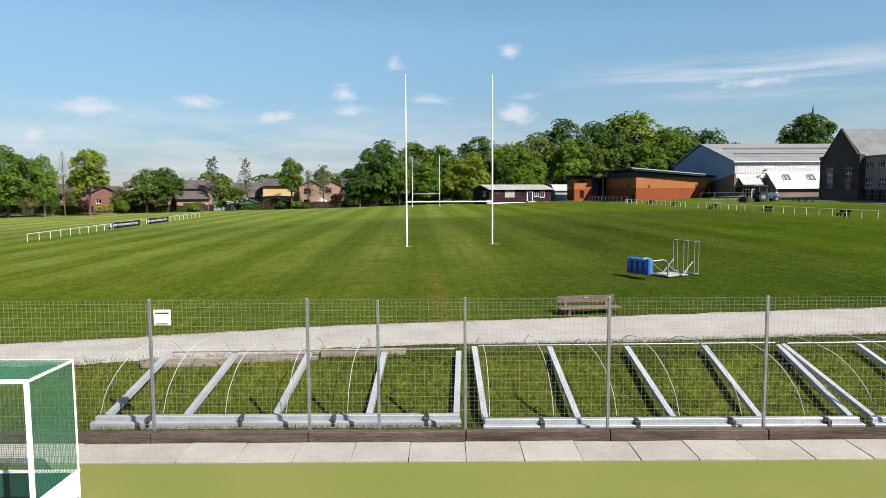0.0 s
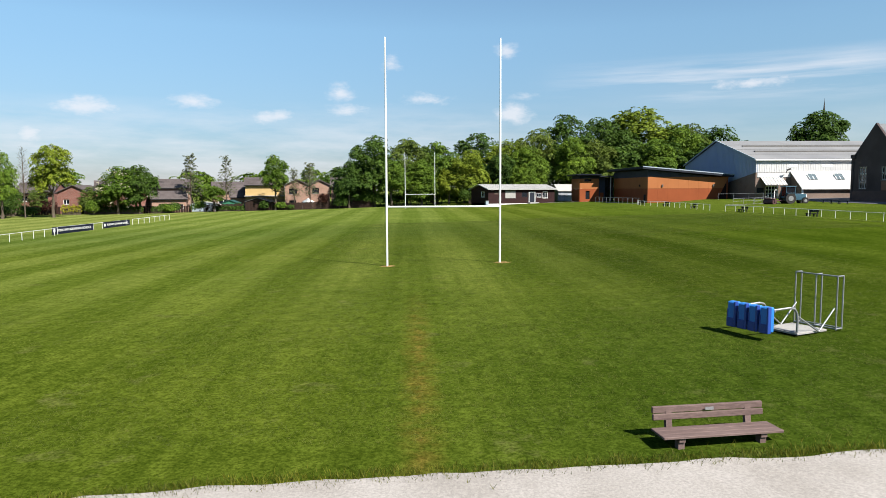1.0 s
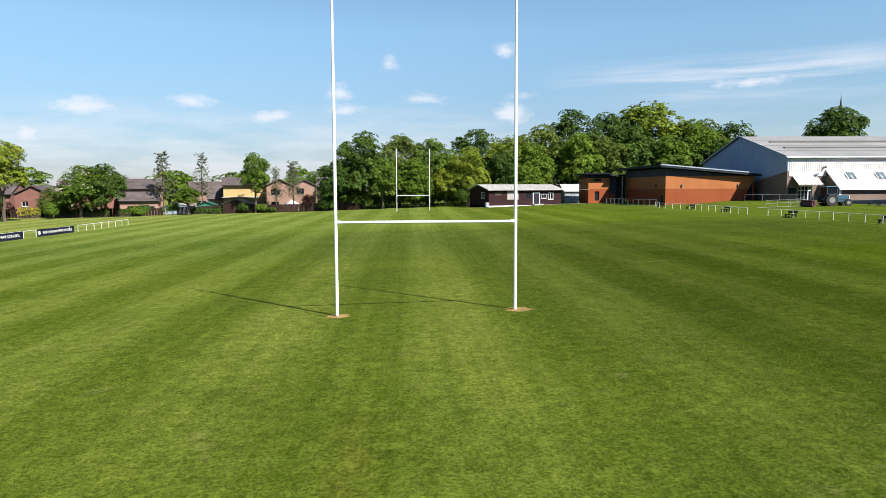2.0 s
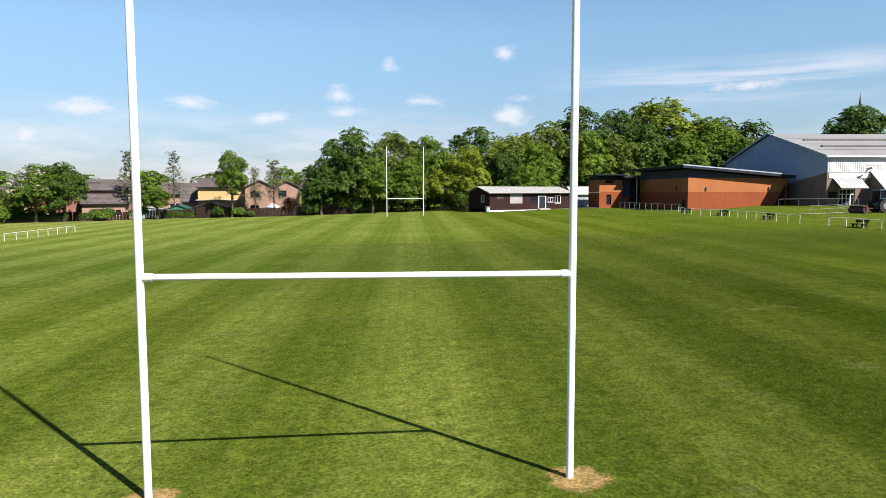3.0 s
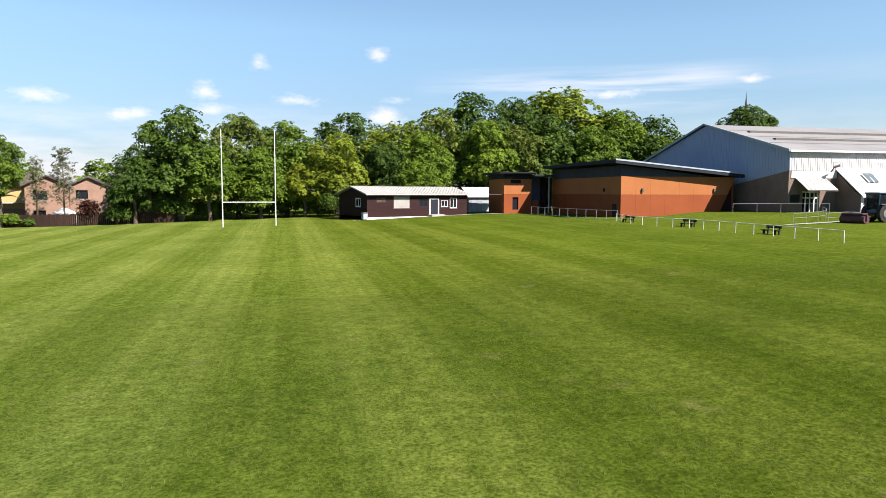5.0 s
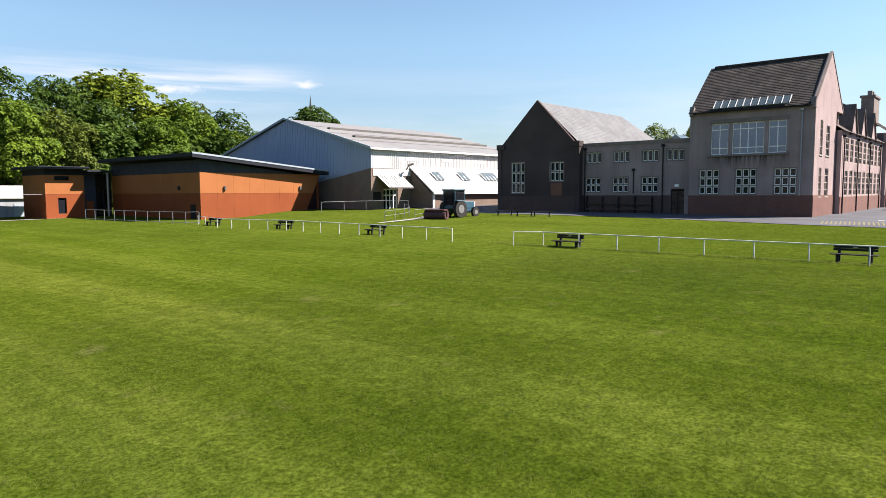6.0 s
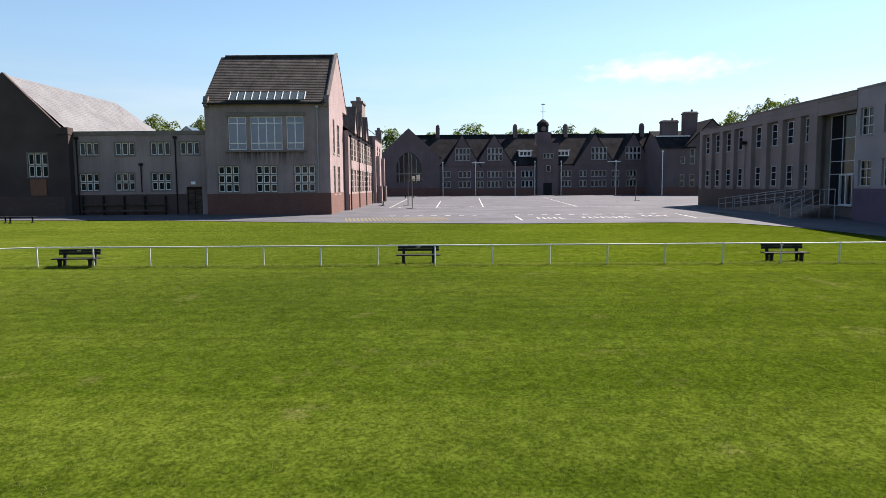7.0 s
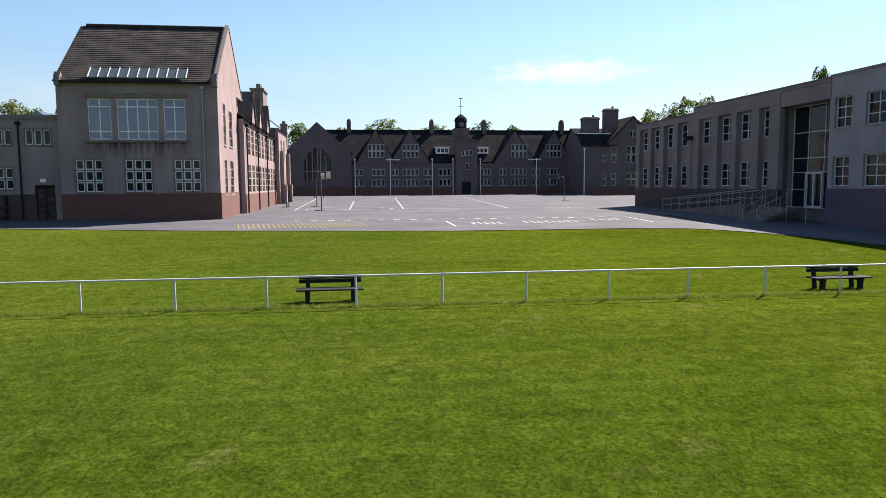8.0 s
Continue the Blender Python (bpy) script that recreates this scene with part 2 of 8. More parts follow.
def grass_mat(name, dark, light, dry, stripes=True, speck=True):
    m, n, l, p = nodes_of(name)
    g = n.new("ShaderNodeNewGeometry")
    pos = g.outputs["Position"]
    patch = steps(n, l, noise_node(n, l, pos, 0.16, 5.0, 0.6), 0.36, 0.66)
    col = mixed(n, l, patch, dark, light)
    if stripes:
        mp, sep, wob = n.new("ShaderNodeMapping"), n.new("ShaderNodeSeparateXYZ"), n.new("ShaderNodeMath")
        mp.inputs["Rotation"].default_value = (0, 0, radians(-2.25))
        l.new(pos, mp.inputs["Vector"])
        l.new(mp.outputs[0], sep.inputs[0])
        wob.operation = "MULTIPLY_ADD"
        l.new(noise_node(n, l, pos, 0.35, 3.0), wob.inputs[0])
        wob.inputs[1].default_value = 0.8
        l.new(sep.outputs["X"], wob.inputs[2])
        sc, si = n.new("ShaderNodeMath"), n.new("ShaderNodeMath")
        sc.operation, si.operation = "MULTIPLY_ADD", "SINE"
        sc.inputs[2].default_value = -2 * math.pi * 7.95 / STRIPE
        l.new(wob.outputs[0], sc.inputs[0])
        sc.inputs[1].default_value = 2 * math.pi / STRIPE
        l.new(sc.outputs[0], si.inputs[0])
        band = steps(n, l, si.outputs[0], -0.5, 0.5)
        side = n.new("ShaderNodeMapRange")
        side.inputs["From Min"].default_value, side.inputs["From Max"].default_value = 20.0, 34.0
        side.inputs["To Min"].default_value, side.inputs["To Max"].default_value = 1.0, 0.12
        l.new(sep.outputs["X"], side.inputs["Value"])
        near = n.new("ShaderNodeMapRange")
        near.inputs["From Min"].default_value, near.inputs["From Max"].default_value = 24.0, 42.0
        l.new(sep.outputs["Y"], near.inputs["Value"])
        amt = n.new("ShaderNodeMath")
        amt.operation = "MULTIPLY"
        l.new(side.outputs[0], amt.inputs[0])
        l.new(near.outputs[0], amt.inputs[1])
        faint = n.new("ShaderNodeMapRange")
        faint.inputs["From Min"].default_value, faint.inputs["From Max"].default_value = 62.0, 78.0
        faint.inputs["To Min"].default_value, faint.inputs["To Max"].default_value = 1.0, 0.75
        l.new(sep.outputs["Y"], faint.inputs["Value"])
        amt2 = n.new("ShaderNodeMath")
        amt2.operation = "MULTIPLY"
        l.new(amt.outputs[0], amt2.inputs[0])
        l.new(faint.outputs[0], amt2.inputs[1])
        tone = mixed(n, l, band, (0.80, 0.84, 0.78), (1.20, 1.14, 1.38))
        col = mixed(n, l, 1.0, col, mixed(n, l, amt2.outputs[0], (1, 1, 1), tone), "MULTIPLY")
        lane = n.new("ShaderNodeMapping")
        lane.inputs["Scale"].default_value = (2.4, 0.035, 1)
        l.new(mp.outputs[0], lane.inputs["Vector"])
        swath = steps(n, l, noise_node(n, l, lane.outputs[0], 1.0, 4.0, 0.65), 0.34, 0.66)
        col = mixed(n, l, 1.0, col, mixed(n, l, swath, (0.86, 0.89, 0.84), (1.14, 1.11, 1.18)), "MULTIPLY")
        lush = n.new("ShaderNodeMath")
        lush.operation = "MAXIMUM"
        for k, (axis, lo, hi) in enumerate((("Y", 58.0, 74.0), ("X", 13.0, 22.0))):
            far_e = n.new("ShaderNodeMapRange")
            far_e.inputs["From Min"].default_value, far_e.inputs["From Max"].default_value = lo, hi
            l.new(sep.outputs[axis], far_e.inputs["Value"])
            l.new(far_e.outputs[0], lush.inputs[k])
        west = n.new("ShaderNodeMapRange")
        west.inputs["From Min"].default_value, west.inputs["From Max"].default_value = 15.0, 3.0
        l.new(wob.outputs[0], west.inputs["Value"])
        pale = n.new("ShaderNodeMath")
        pale.operation = "MULTIPLY"
        l.new(west.outputs[0], pale.inputs[0])
        l.new(near.outputs[0], pale.inputs[1])
        col = mixed(n, l, 1.0, col, mixed(n, l, pale.outputs[0], (1, 1, 1), mixed(n, l, lush.outputs[0], (2.0, 1.86, 2.4), (1.2, 1.22, 1.8))), "MULTIPLY")
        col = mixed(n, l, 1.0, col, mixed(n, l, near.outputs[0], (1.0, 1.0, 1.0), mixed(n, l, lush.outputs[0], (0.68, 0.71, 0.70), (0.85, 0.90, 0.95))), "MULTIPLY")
        # tone by zone of the lawn; low-angle brightening far off is put into colour
        for spans, gain in (((("Y", 79.0, 100.0),), (1.48, 1.36, 1.45)), ((("X", -6.0, -24.0),), (1.18, 1.14, 1.3)), ((("X", 5.0, 11.0), ("Y", 72.0, 60.0)), (0.80, 0.83, 0.8)),
                            ((("X", 20.0, 26.0),), (0.92, 0.98, 0.85)), ((("X", 18.0, 26.0), ("Y", 76.0, 66.0)), (1.17, 1.12, 1.0)), ((("X", -1.0, 7.0), ("Y", 36.0, 25.0)), (0.70, 0.79, 0.85)), ((("X", 33.0, 40.0),), (1.25, 1.18, 1.25)), ((("X", 26.0, 34.0), ("Y", 71.0, 80.0)), (0.86, 0.88, 1.0)), ((("Y", 66.0, 76.0), ("X", 16.0, 8.0)), (1.16, 1.13, 1.1))):
            fac = None
            for axis, lo, hi in spans:
                zone = n.new("ShaderNodeMapRange")
                zone.inputs["From Min"].default_value, zone.inputs["From Max"].default_value = lo, hi
                l.new(sep.outputs[axis], zone.inputs["Value"])
                if fac is None:
                    fac = zone.outputs[0]
                else:
                    both = n.new("ShaderNodeMath")
                    both.operation = "MULTIPLY"
                    l.new(fac, both.inputs[0])
                    l.new(zone.outputs[0], both.inputs[1])
                    fac = both.outputs[0]
            col = mixed(n, l, 1.0, col, mixed(n, l, fac, (1, 1, 1), gain), "MULTIPLY")
        beyond = n.new("ShaderNodeMapRange")
        beyond.inputs["From Min"].default_value, beyond.inputs["From Max"].default_value = -36.0, -42.0
        l.new(wob.outputs[0], beyond.inputs["Value"])
        col = mixed(n, l, 1.0, col, mixed(n, l, beyond.outputs[0], (1, 1, 1), (1.22, 1.12, 1.3)), "MULTIPLY")
    if stripes:
        sway = n.new("ShaderNodeMath")
        sway.operation = "MULTIPLY_ADD"
        l.new(noise_node(n, l, pos, 1.8, 4.0, 0.7), sway.inputs[0])
        sway.inputs[1].default_value = 0.7
        l.new(sep.outputs["X"], sway.inputs[2])
        away = n.new("ShaderNodeMath")
        away.operation = "SUBTRACT"
        l.new(sway.outputs[0], away.inputs[0])
        away.inputs[1].default_value = 1.72
        off = n.new("ShaderNodeMath")
        off.operation = "ABSOLUTE"
        l.new(away.outputs[0], off.inputs[0])
        track = n.new("ShaderNodeMapRange")
        track.inputs["From Min"].default_value, track.inputs["From Max"].default_value = 0.46, -0.22
        l.new(off.outputs[0], track.inputs["Value"])
        stop = n.new("ShaderNodeMapRange")
        stop.inputs["From Min"].default_value, stop.inputs["From Max"].default_value = 36.0, 28.0
        l.new(sep.outputs["Y"], stop.inputs["Value"])
        tm = n.new("ShaderNodeMath")
        tm.operation = "MULTIPLY"
        l.new(track.outputs[0], tm.inputs[0])
        l.new(stop.outputs[0], tm.inputs[1])
        tn = n.new("ShaderNodeMath")
        tn.operation = "MULTIPLY"
        l.new(tm.outputs[0], tn.inputs[0])
        l.new(steps(n, l, noise_node(n, l, pos, 1.6, 6.0, 0.7), 0.36, 0.62), tn.inputs[1])
        col = mixed(n, l, tn.outputs[0], col, (0.105, 0.072, 0.017))
    if stripes:
        edge = noise_node(n, l, pos, 5.0, 5.0, 0.65)
        for wx, wy, r in ((-1.72, 44.42, 0.36), (4.02, 44.70, 0.40)):
            dv = n.new("ShaderNodeVectorMath")
            dv.operation = "DISTANCE"
            flat = n.new("ShaderNodeCombineXYZ")
            place = n.new("ShaderNodeSeparateXYZ")
            l.new(pos, place.inputs[0])
            l.new(place.outputs["X"], flat.inputs["X"])
            l.new(place.outputs["Y"], flat.inputs["Y"])
            l.new(flat.outputs[0], dv.inputs[0])
            dv.inputs[1].default_value = (wx, wy, 0)
            rough_d = n.new("ShaderNodeMath")
            rough_d.operation = "MULTIPLY_ADD"
            l.new(edge, rough_d.inputs[0])
            rough_d.inputs[1].default_value = 0.55
            l.new(dv.outputs["Value"], rough_d.inputs[2])
            bare = n.new("ShaderNodeMapRange")
            bare.inputs["From Min"].default_value, bare.inputs["From Max"].default_value = r + 0.34, r + 0.20
            l.new(rough_d.outputs[0], bare.inputs["Value"])
            col = mixed(n, l, bare.outputs[0], col, (0.165, 0.115, 0.05))
    worn = steps(n, l, noise_node(n, l, pos, 0.55, 6.0, 0.7), 0.60, 0.78)
    wfac = n.new("ShaderNodeMath")
    wfac.operation = "MULTIPLY"
    l.new(worn, wfac.inputs[0])
    wfac.inputs[1].default_value = 0.45
    col = mixed(n, l, wfac.outputs[0], col, dry)
    mp2 = n.new("ShaderNodeMapping")
    l.new(pos, mp2.inputs["Vector"])
    fine = noise_node(n, l, mp2.outputs[0], 15.0, 3.0, 0.72)
    tuft = noise_node(n, l, mp2.outputs[0], 3.4, 4.0, 0.7)
    mid = noise_node(n, l, mp2.outputs[0], 1.3, 4.0, 0.65)
    col = mixed(n, l, 1.0, col, mixed(n, l, steps(n, l, fine, 0.36, 0.64), (0.56, 0.60, 0.48), (1.42, 1.38, 1.35)), "MULTIPLY")
    col = mixed(n, l, 1.0, col, mixed(n, l, steps(n, l, tuft, 0.36, 0.64), (0.75, 0.78, 0.71), (1.27, 1.22, 1.27)), "MULTIPLY")
    col = mixed(n, l, 1.0, col, mixed(n, l, steps(n, l, mid, 0.34, 0.66), (0.90, 0.92, 0.88), (1.11, 1.08, 1.1)), "MULTIPLY")
    l.new(col, p.inputs["Base Color"])
    p.inputs["Roughness"].default_value = 0.9
    p.inputs["Specular IOR Level"].default_value = 0.0
    bumped(n, l, p, fine, 0.45, 0.03)
    return m


def leaf_mat(name, dark, light, back=0.36):
    m, n, l, p = nodes_of(name)
    g = n.new("ShaderNodeNewGeometry")
    oi = n.new("ShaderNodeObjectInfo")
    col = mixed(n, l, g.outputs["Random Per Island"], dark, light)
    big = steps(n, l, noise_node(n, l, g.outputs["Position"], 0.35, 3.0), 0.35, 0.65)
    col = mixed(n, l, 1.0, col, mixed(n, l, big, (0.75, 0.8, 0.8), (1.2, 1.15, 1.0)), "MULTIPLY")
    col = mixed(n, l, 1.0, col, mixed(n, l, oi.outputs["Random"], (0.85, 0.88, 0.9), (1.18, 1.12, 1.05)), "MULTIPLY")
    l.new(col, p.inputs["Base Color"])
    p.inputs["Roughness"].default_value = 0.6
    p.inputs["Specular IOR Level"].default_value = 0.12
    tr, mx, out = n.new("ShaderNodeBsdfTranslucent"), n.new("ShaderNodeMixShader"), n["Material Output"]
    l.new(col, tr.inputs["Color"])
    mx.inputs[0].default_value = back
    l.new(p.outputs[0], mx.inputs[1])
    l.new(tr.outputs[0], mx.inputs[2])
    l.new(mx.outputs[0], out.inputs["Surface"])
    return m


STRIPE = 5.2
M = dict(
    grass=grass_mat("grass", (0.0355, 0.0525, 0.0056), (0.0465, 0.0645, 0.0075), (0.115, 0.100, 0.05)),
    rough_grass=grass_mat("rough_grass", (0.035, 0.049, 0.0042), (0.066, 0.078, 0.0085), (0.117, 0.1014, 0.0312), stripes=False),
    turf=mat("turf", (0.113, 0.123, 0.028), (0.128, 0.134, 0.034), 0.5, 60, 0.9, bump=0.2, grain=0.12),
    gravel=mat("gravel", (0.22, 0.202, 0.1833), (0.2714, 0.2527, 0.2348), 0.9, 22, 0.95, bump=0.5, grain=0.28),
    slab=mat("slab", (0.2145, 0.1998, 0.1778), (0.2682, 0.2474, 0.22), 1.2, 25, 0.9, bump=0.2, vary=0.06),
    asphalt=mat("asphalt", (0.057, 0.060, 0.069), (0.086, 0.089, 0.101), 0.3, 9, 0.9, bump=0.2, grain=0.28),
    line=mat("line_paint", (0.4032, 0.4032, 0.4032), (0.3168, 0.3168, 0.3168), 2.0, 20, 0.8, grain=0.3),
    board=mat("old_board", (0.036, 0.024, 0.018), (0.088, 0.064, 0.05), 2.2, 16, 0.9, bump=0.7, grain=0.55, stretch=(0.3, 1, 3)),
    galv=mat("galvanised", (0.2228, 0.2281, 0.2387), (0.2864, 0.2917, 0.3023), 3.0, 30, 0.45, 0.6, grain=0.2),
    wire=mat("wire", (0.24, 0.24, 0.23), (0.30, 0.30, 0.29), 3.0, 30, 0.5, 0.3, grain=0.2),
    alu=mat("aluminium", (0.2925, 0.3042, 0.3221), (0.3627, 0.3744, 0.3923), 2.0, 30, 0.4, 0.35, grain=0.15),
    white=mat("white_paint", (0.6462, 0.6462, 0.6372), (0.6957, 0.6957, 0.6876), 1.0, 20, 0.45, bump=0.05, grain=0.08),
    rail_paint=mat("worn_white_paint", (0.42, 0.43, 0.43), (0.56, 0.57, 0.56), 1.0, 20, 0.5, bump=0.08, grain=0.2),
    frame=mat("window_white", (0.6998, 0.6998, 0.6901), (0.7776, 0.7776, 0.7679), 1.0, 20, 0.5, bump=0.05, grain=0.1),
    hoop=mat("pale_hoop", (0.26, 0.26, 0.25), (0.34, 0.34, 0.33), 3.0, 30, 0.5, grain=0.15),
    grey_frame=mat("weathered_white_frame", (0.46, 0.475, 0.50), (0.56, 0.575, 0.60), 1.0, 20, 0.5, bump=0.05, grain=0.15),
    stone_frame=mat("buff_stone_frame", (0.27, 0.225, 0.195), (0.34, 0.29, 0.255), 1.0, 20, 0.8, bump=0.1, grain=0.2),
    strap=mat("black_strap", (0.0156, 0.0156, 0.01716), (0.0273, 0.0273, 0.0312), 3, 30, 0.7),
    black=mat("black_paint", (0.009828, 0.01037, 0.01201), (0.01638, 0.01693, 0.01856), 3, 30, 0.85, grain=0.3),
    navy=mat("navy_vinyl", (0.00936, 0.01248, 0.039), (0.01404, 0.01716, 0.04836), 3, 30, 0.5),
    wood=mat("bench_wood", (0.083, 0.055, 0.050), (0.126, 0.088, 0.080), 2.0, 22, 0.8, bump=0.3, grain=0.35, stretch=(0.25, 2, 2)),
    bluepad=mat("blue_pad", (0.01638, 0.1296, 0.4231), (0.02184, 0.157, 0.4641), 2, 30, 0.45, grain=0.1),
    navypad=mat("dark_blue_pad", (0.0117, 0.039, 0.195), (0.0156, 0.0468, 0.234), 2, 30, 0.45, grain=0.1),
    netgreen_dark=mat("dark_green_board", (0.008, 0.042, 0.036), (0.012, 0.055, 0.046), 2, 30, 0.6),
    netgreen=mat("green_net", (0.0312, 0.1248, 0.078), (0.039, 0.156, 0.0936), 2, 30, 0.8),
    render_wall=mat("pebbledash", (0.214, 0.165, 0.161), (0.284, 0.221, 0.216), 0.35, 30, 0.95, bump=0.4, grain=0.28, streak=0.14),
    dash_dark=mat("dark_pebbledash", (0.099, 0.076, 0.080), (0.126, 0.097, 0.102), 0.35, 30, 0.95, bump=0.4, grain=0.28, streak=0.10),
    plinth=brick_mat("red_brick", (0.112, 0.039, 0.029), (0.142, 0.054, 0.040), (0.10, 0.066, 0.054)),
    brick=brick_mat("brown_brick", (0.1193, 0.07426, 0.05967), (0.1492, 0.09477, 0.07426), (0.1638, 0.1404, 0.117)),
    pinkbrick=brick_mat("pink_brick", (0.2059, 0.1084, 0.07465), (0.2418, 0.1342, 0.09516), (0.2161, 0.1747, 0.1443)),
    redbrick=brick_mat("house_red_brick", (0.1352, 0.03891, 0.02662), (0.1638, 0.05324, 0.03685), (0.1856, 0.131, 0.1092)),
    yellow=mat("yellow_render", (0.3401, 0.2371, 0.103), (0.3705, 0.2675, 0.1232), 1, 20, 0.85, grain=0.1),
    tile=mat("roof_tile", (0.024, 0.022, 0.022), (0.054, 0.049, 0.046), 0.8, 9, 0.75, bump=0.4, grain=0.5, stretch=(1, 1, 1), streak=0.5),
    wing_tile=mat("brown_roof_tile", (0.075, 0.063, 0.056), (0.13, 0.108, 0.095), 0.8, 9, 0.85, bump=0.4, grain=0.4, streak=0.3),
    dark_slate=mat("dark_slate", (0.014, 0.0145, 0.0165), (0.028, 0.028, 0.031), 0.5, 6, 0.95, bump=0.3, grain=0.4, streak=0.3, gloss=0.03),
    slate=mat("slate", (0.0939, 0.09604, 0.1028), (0.127, 0.1318, 0.1384), 0.7, 7, 0.75, bump=0.3, grain=0.25),
    roof=mat("house_roof", (0.0624, 0.05117, 0.04992), (0.08736, 0.07363, 0.07176), 0.8, 9, 0.9, bump=0.3, grain=0.3),
    orange=mat("orange_panel", (0.265, 0.094, 0.031), (0.30, 0.108, 0.037), 0.4, 12, 0.75, bump=0.03, grain=0.08),
    rust=mat("deep_orange_panel", (0.185, 0.045, 0.013), (0.212, 0.053, 0.016), 0.4, 12, 0.75, bump=0.03, grain=0.08),
    navyroof=mat("dark_blue_fascia", (0.0105, 0.0135, 0.021), (0.015, 0.019, 0.028), 1, 20, 0.75, grain=0.1),
    greyband=mat("grey_band", (0.030, 0.034, 0.048), (0.040, 0.045, 0.060), 1, 20, 0.85, grain=0.1),
    fascia=mat("pale_fascia", (0.234, 0.2808, 0.3276), (0.2808, 0.3276, 0.3744), 1, 20, 0.45, grain=0.1),
    cladblue=mat("blue_grey_cladding", (0.225, 0.280, 0.405), (0.255, 0.312, 0.44), 0.3, 20, 0.5, grain=0.08),
    hut_sheet=mat("grey_hut_sheet", (0.20, 0.215, 0.235), (0.25, 0.265, 0.285), 0.5, 14, 0.6, grain=0.15, streak=0.2),
    cladwhite=mat("white_cladding", (0.4392, 0.4392, 0.4392), (0.4932, 0.4932, 0.486), 0.3, 20, 0.5, grain=0.08),
    sheet=mat("grey_roof_sheet", (0.136, 0.135, 0.136), (0.170, 0.169, 0.168), 0.2, 12, 0.6, grain=0.12),
    seam=mat("dark_seam", (0.06, 0.056, 0.052), (0.08, 0.075, 0.07), 0.5, 12, 0.7),
    clubwood=mat("dark_red_boarding", (0.01625, 0.005766, 0.00594), (0.02302, 0.007862, 0.008018), 1, 16, 0.75, grain=0.3, stretch=(0.3, 0.3, 4)),
    felt=mat("pale_roof_sheet", (0.245, 0.242, 0.232), (0.30, 0.296, 0.285), 0.5, 14, 0.7, grain=0.15),
    shed=mat("shed_wood", (0.01835, 0.009786, 0.007336), (0.03058, 0.01681, 0.01223), 1, 16, 0.85, grain=0.35, stretch=(3, 3, 0.3)),
    glass=glass_mat("window_glass", (0.012, 0.015, 0.02), 0.05, 0.1, 1.36),
    # raised blue base puts the sky's reflection into the great panes' colour
    bigglass=glass_mat("great_window_glass", (0.045, 0.085, 0.16), 0.05, 0.1, 1.85),
    dimglass=glass_mat("tinted_glass", (0.012, 0.014, 0.018), 0.1, 0.3, 1.22),
    skyglass=glass_mat("roof_glass", (0.10, 0.13, 0.14), 0.12, 0.2),
    tyre=mat("tyre", (0.0156, 0.0156, 0.0156), (0.0351, 0.03276, 0.0312), 4, 30, 0.9),
    tractor=mat("tractor_blue", (0.018, 0.062, 0.095), (0.026, 0.08, 0.12), 3, 30, 0.5, grain=0.2),
    rusty=mat("rusty_roller", (0.060, 0.028, 0.032), (0.090, 0.043, 0.046), 3, 20, 0.8, grain=0.3),
    bark=mat("bark", (0.0546, 0.0429, 0.0312), (0.0936, 0.0741, 0.0546), 1.5, 12, 0.95, bump=0.6, grain=0.4, stretch=(1, 1, 0.3)),
    concrete=mat("concrete", (0.2163, 0.2102, 0.1982), (0.2642, 0.2583, 0.2463), 1, 20, 0.9, grain=0.2),
    leaf=leaf_mat("leaf", (0.0549, 0.1011, 0.0103), (0.1116, 0.1819, 0.0204), 0.28),
    leaf_dark=leaf_mat("leaf_dark", (0.0304, 0.0626, 0.0093), (0.0622, 0.1132, 0.0170), 0.28),
    leaf_lime=leaf_mat("leaf_lime", (0.0916, 0.1275, 0.0115), (0.1667, 0.2197, 0.0220), 0.28),
    leaf_olive=leaf_mat("leaf_olive", (0.0567, 0.0857, 0.0142), (0.1056, 0.1479, 0.0273), 0.28),
    leaf_grey=leaf_mat("leaf_grey", (0.085, 0.098, 0.055), (0.15, 0.165, 0.095)),
    leaf_red=leaf_mat("leaf_red", (0.02808, 0.008736, 0.007488), (0.05616, 0.02184, 0.0156)),
    leaf_yellow=leaf_mat("leaf_yellow", (0.2402, 0.2282, 0.01802), (0.3844, 0.3604, 0.03604)),
    blossom=leaf_mat("blossom", (0.2457, 0.2348, 0.1802), (0.3385, 0.3276, 0.2621), 0.2),
    blade=leaf_mat("grass_blade", (0.030, 0.052, 0.0045), (0.125, 0.140, 0.032), 0.4),
    dry_blade=leaf_mat("dry_blade", (0.085, 0.125, 0.014), (0.20, 0.25, 0.05), 0.4),
    tall_blade=leaf_mat("weed_blade", (0.03518, 0.05437, 0.004477), (0.1279, 0.1311, 0.01791), 0.4),
)


# ---- building blocks ----
def mesh_of(bm, name="mesh"):
    me = bpy.data.meshes.new(name)
    bm.to_mesh(me)
    bm.free()
    return me


def part(name, bm, material, parent, label=""):
    """One mesh object under a thing or under a part."""
    if isinstance(bm, bmesh.types.BMesh) and ("wall" in name or "roof" in name or name in ("board", "plinth", "coping")):
        bmesh.ops.remove_doubles(bm, verts=bm.verts, dist=1e-4)
    me = mesh_of(bm, name) if isinstance(bm, bmesh.types.BMesh) else bm
    if material and not me.materials:
        me.materials.append(material)
    ob = new(name, me)
    ob.parent = parent
    if label:
        ob["label"] = label
    return ob


def thing(name, m, label, category, group="", kind=""):
    ob = new(name)
    ob.matrix_world = m
    return tagged(ob, label, category, group, kind)


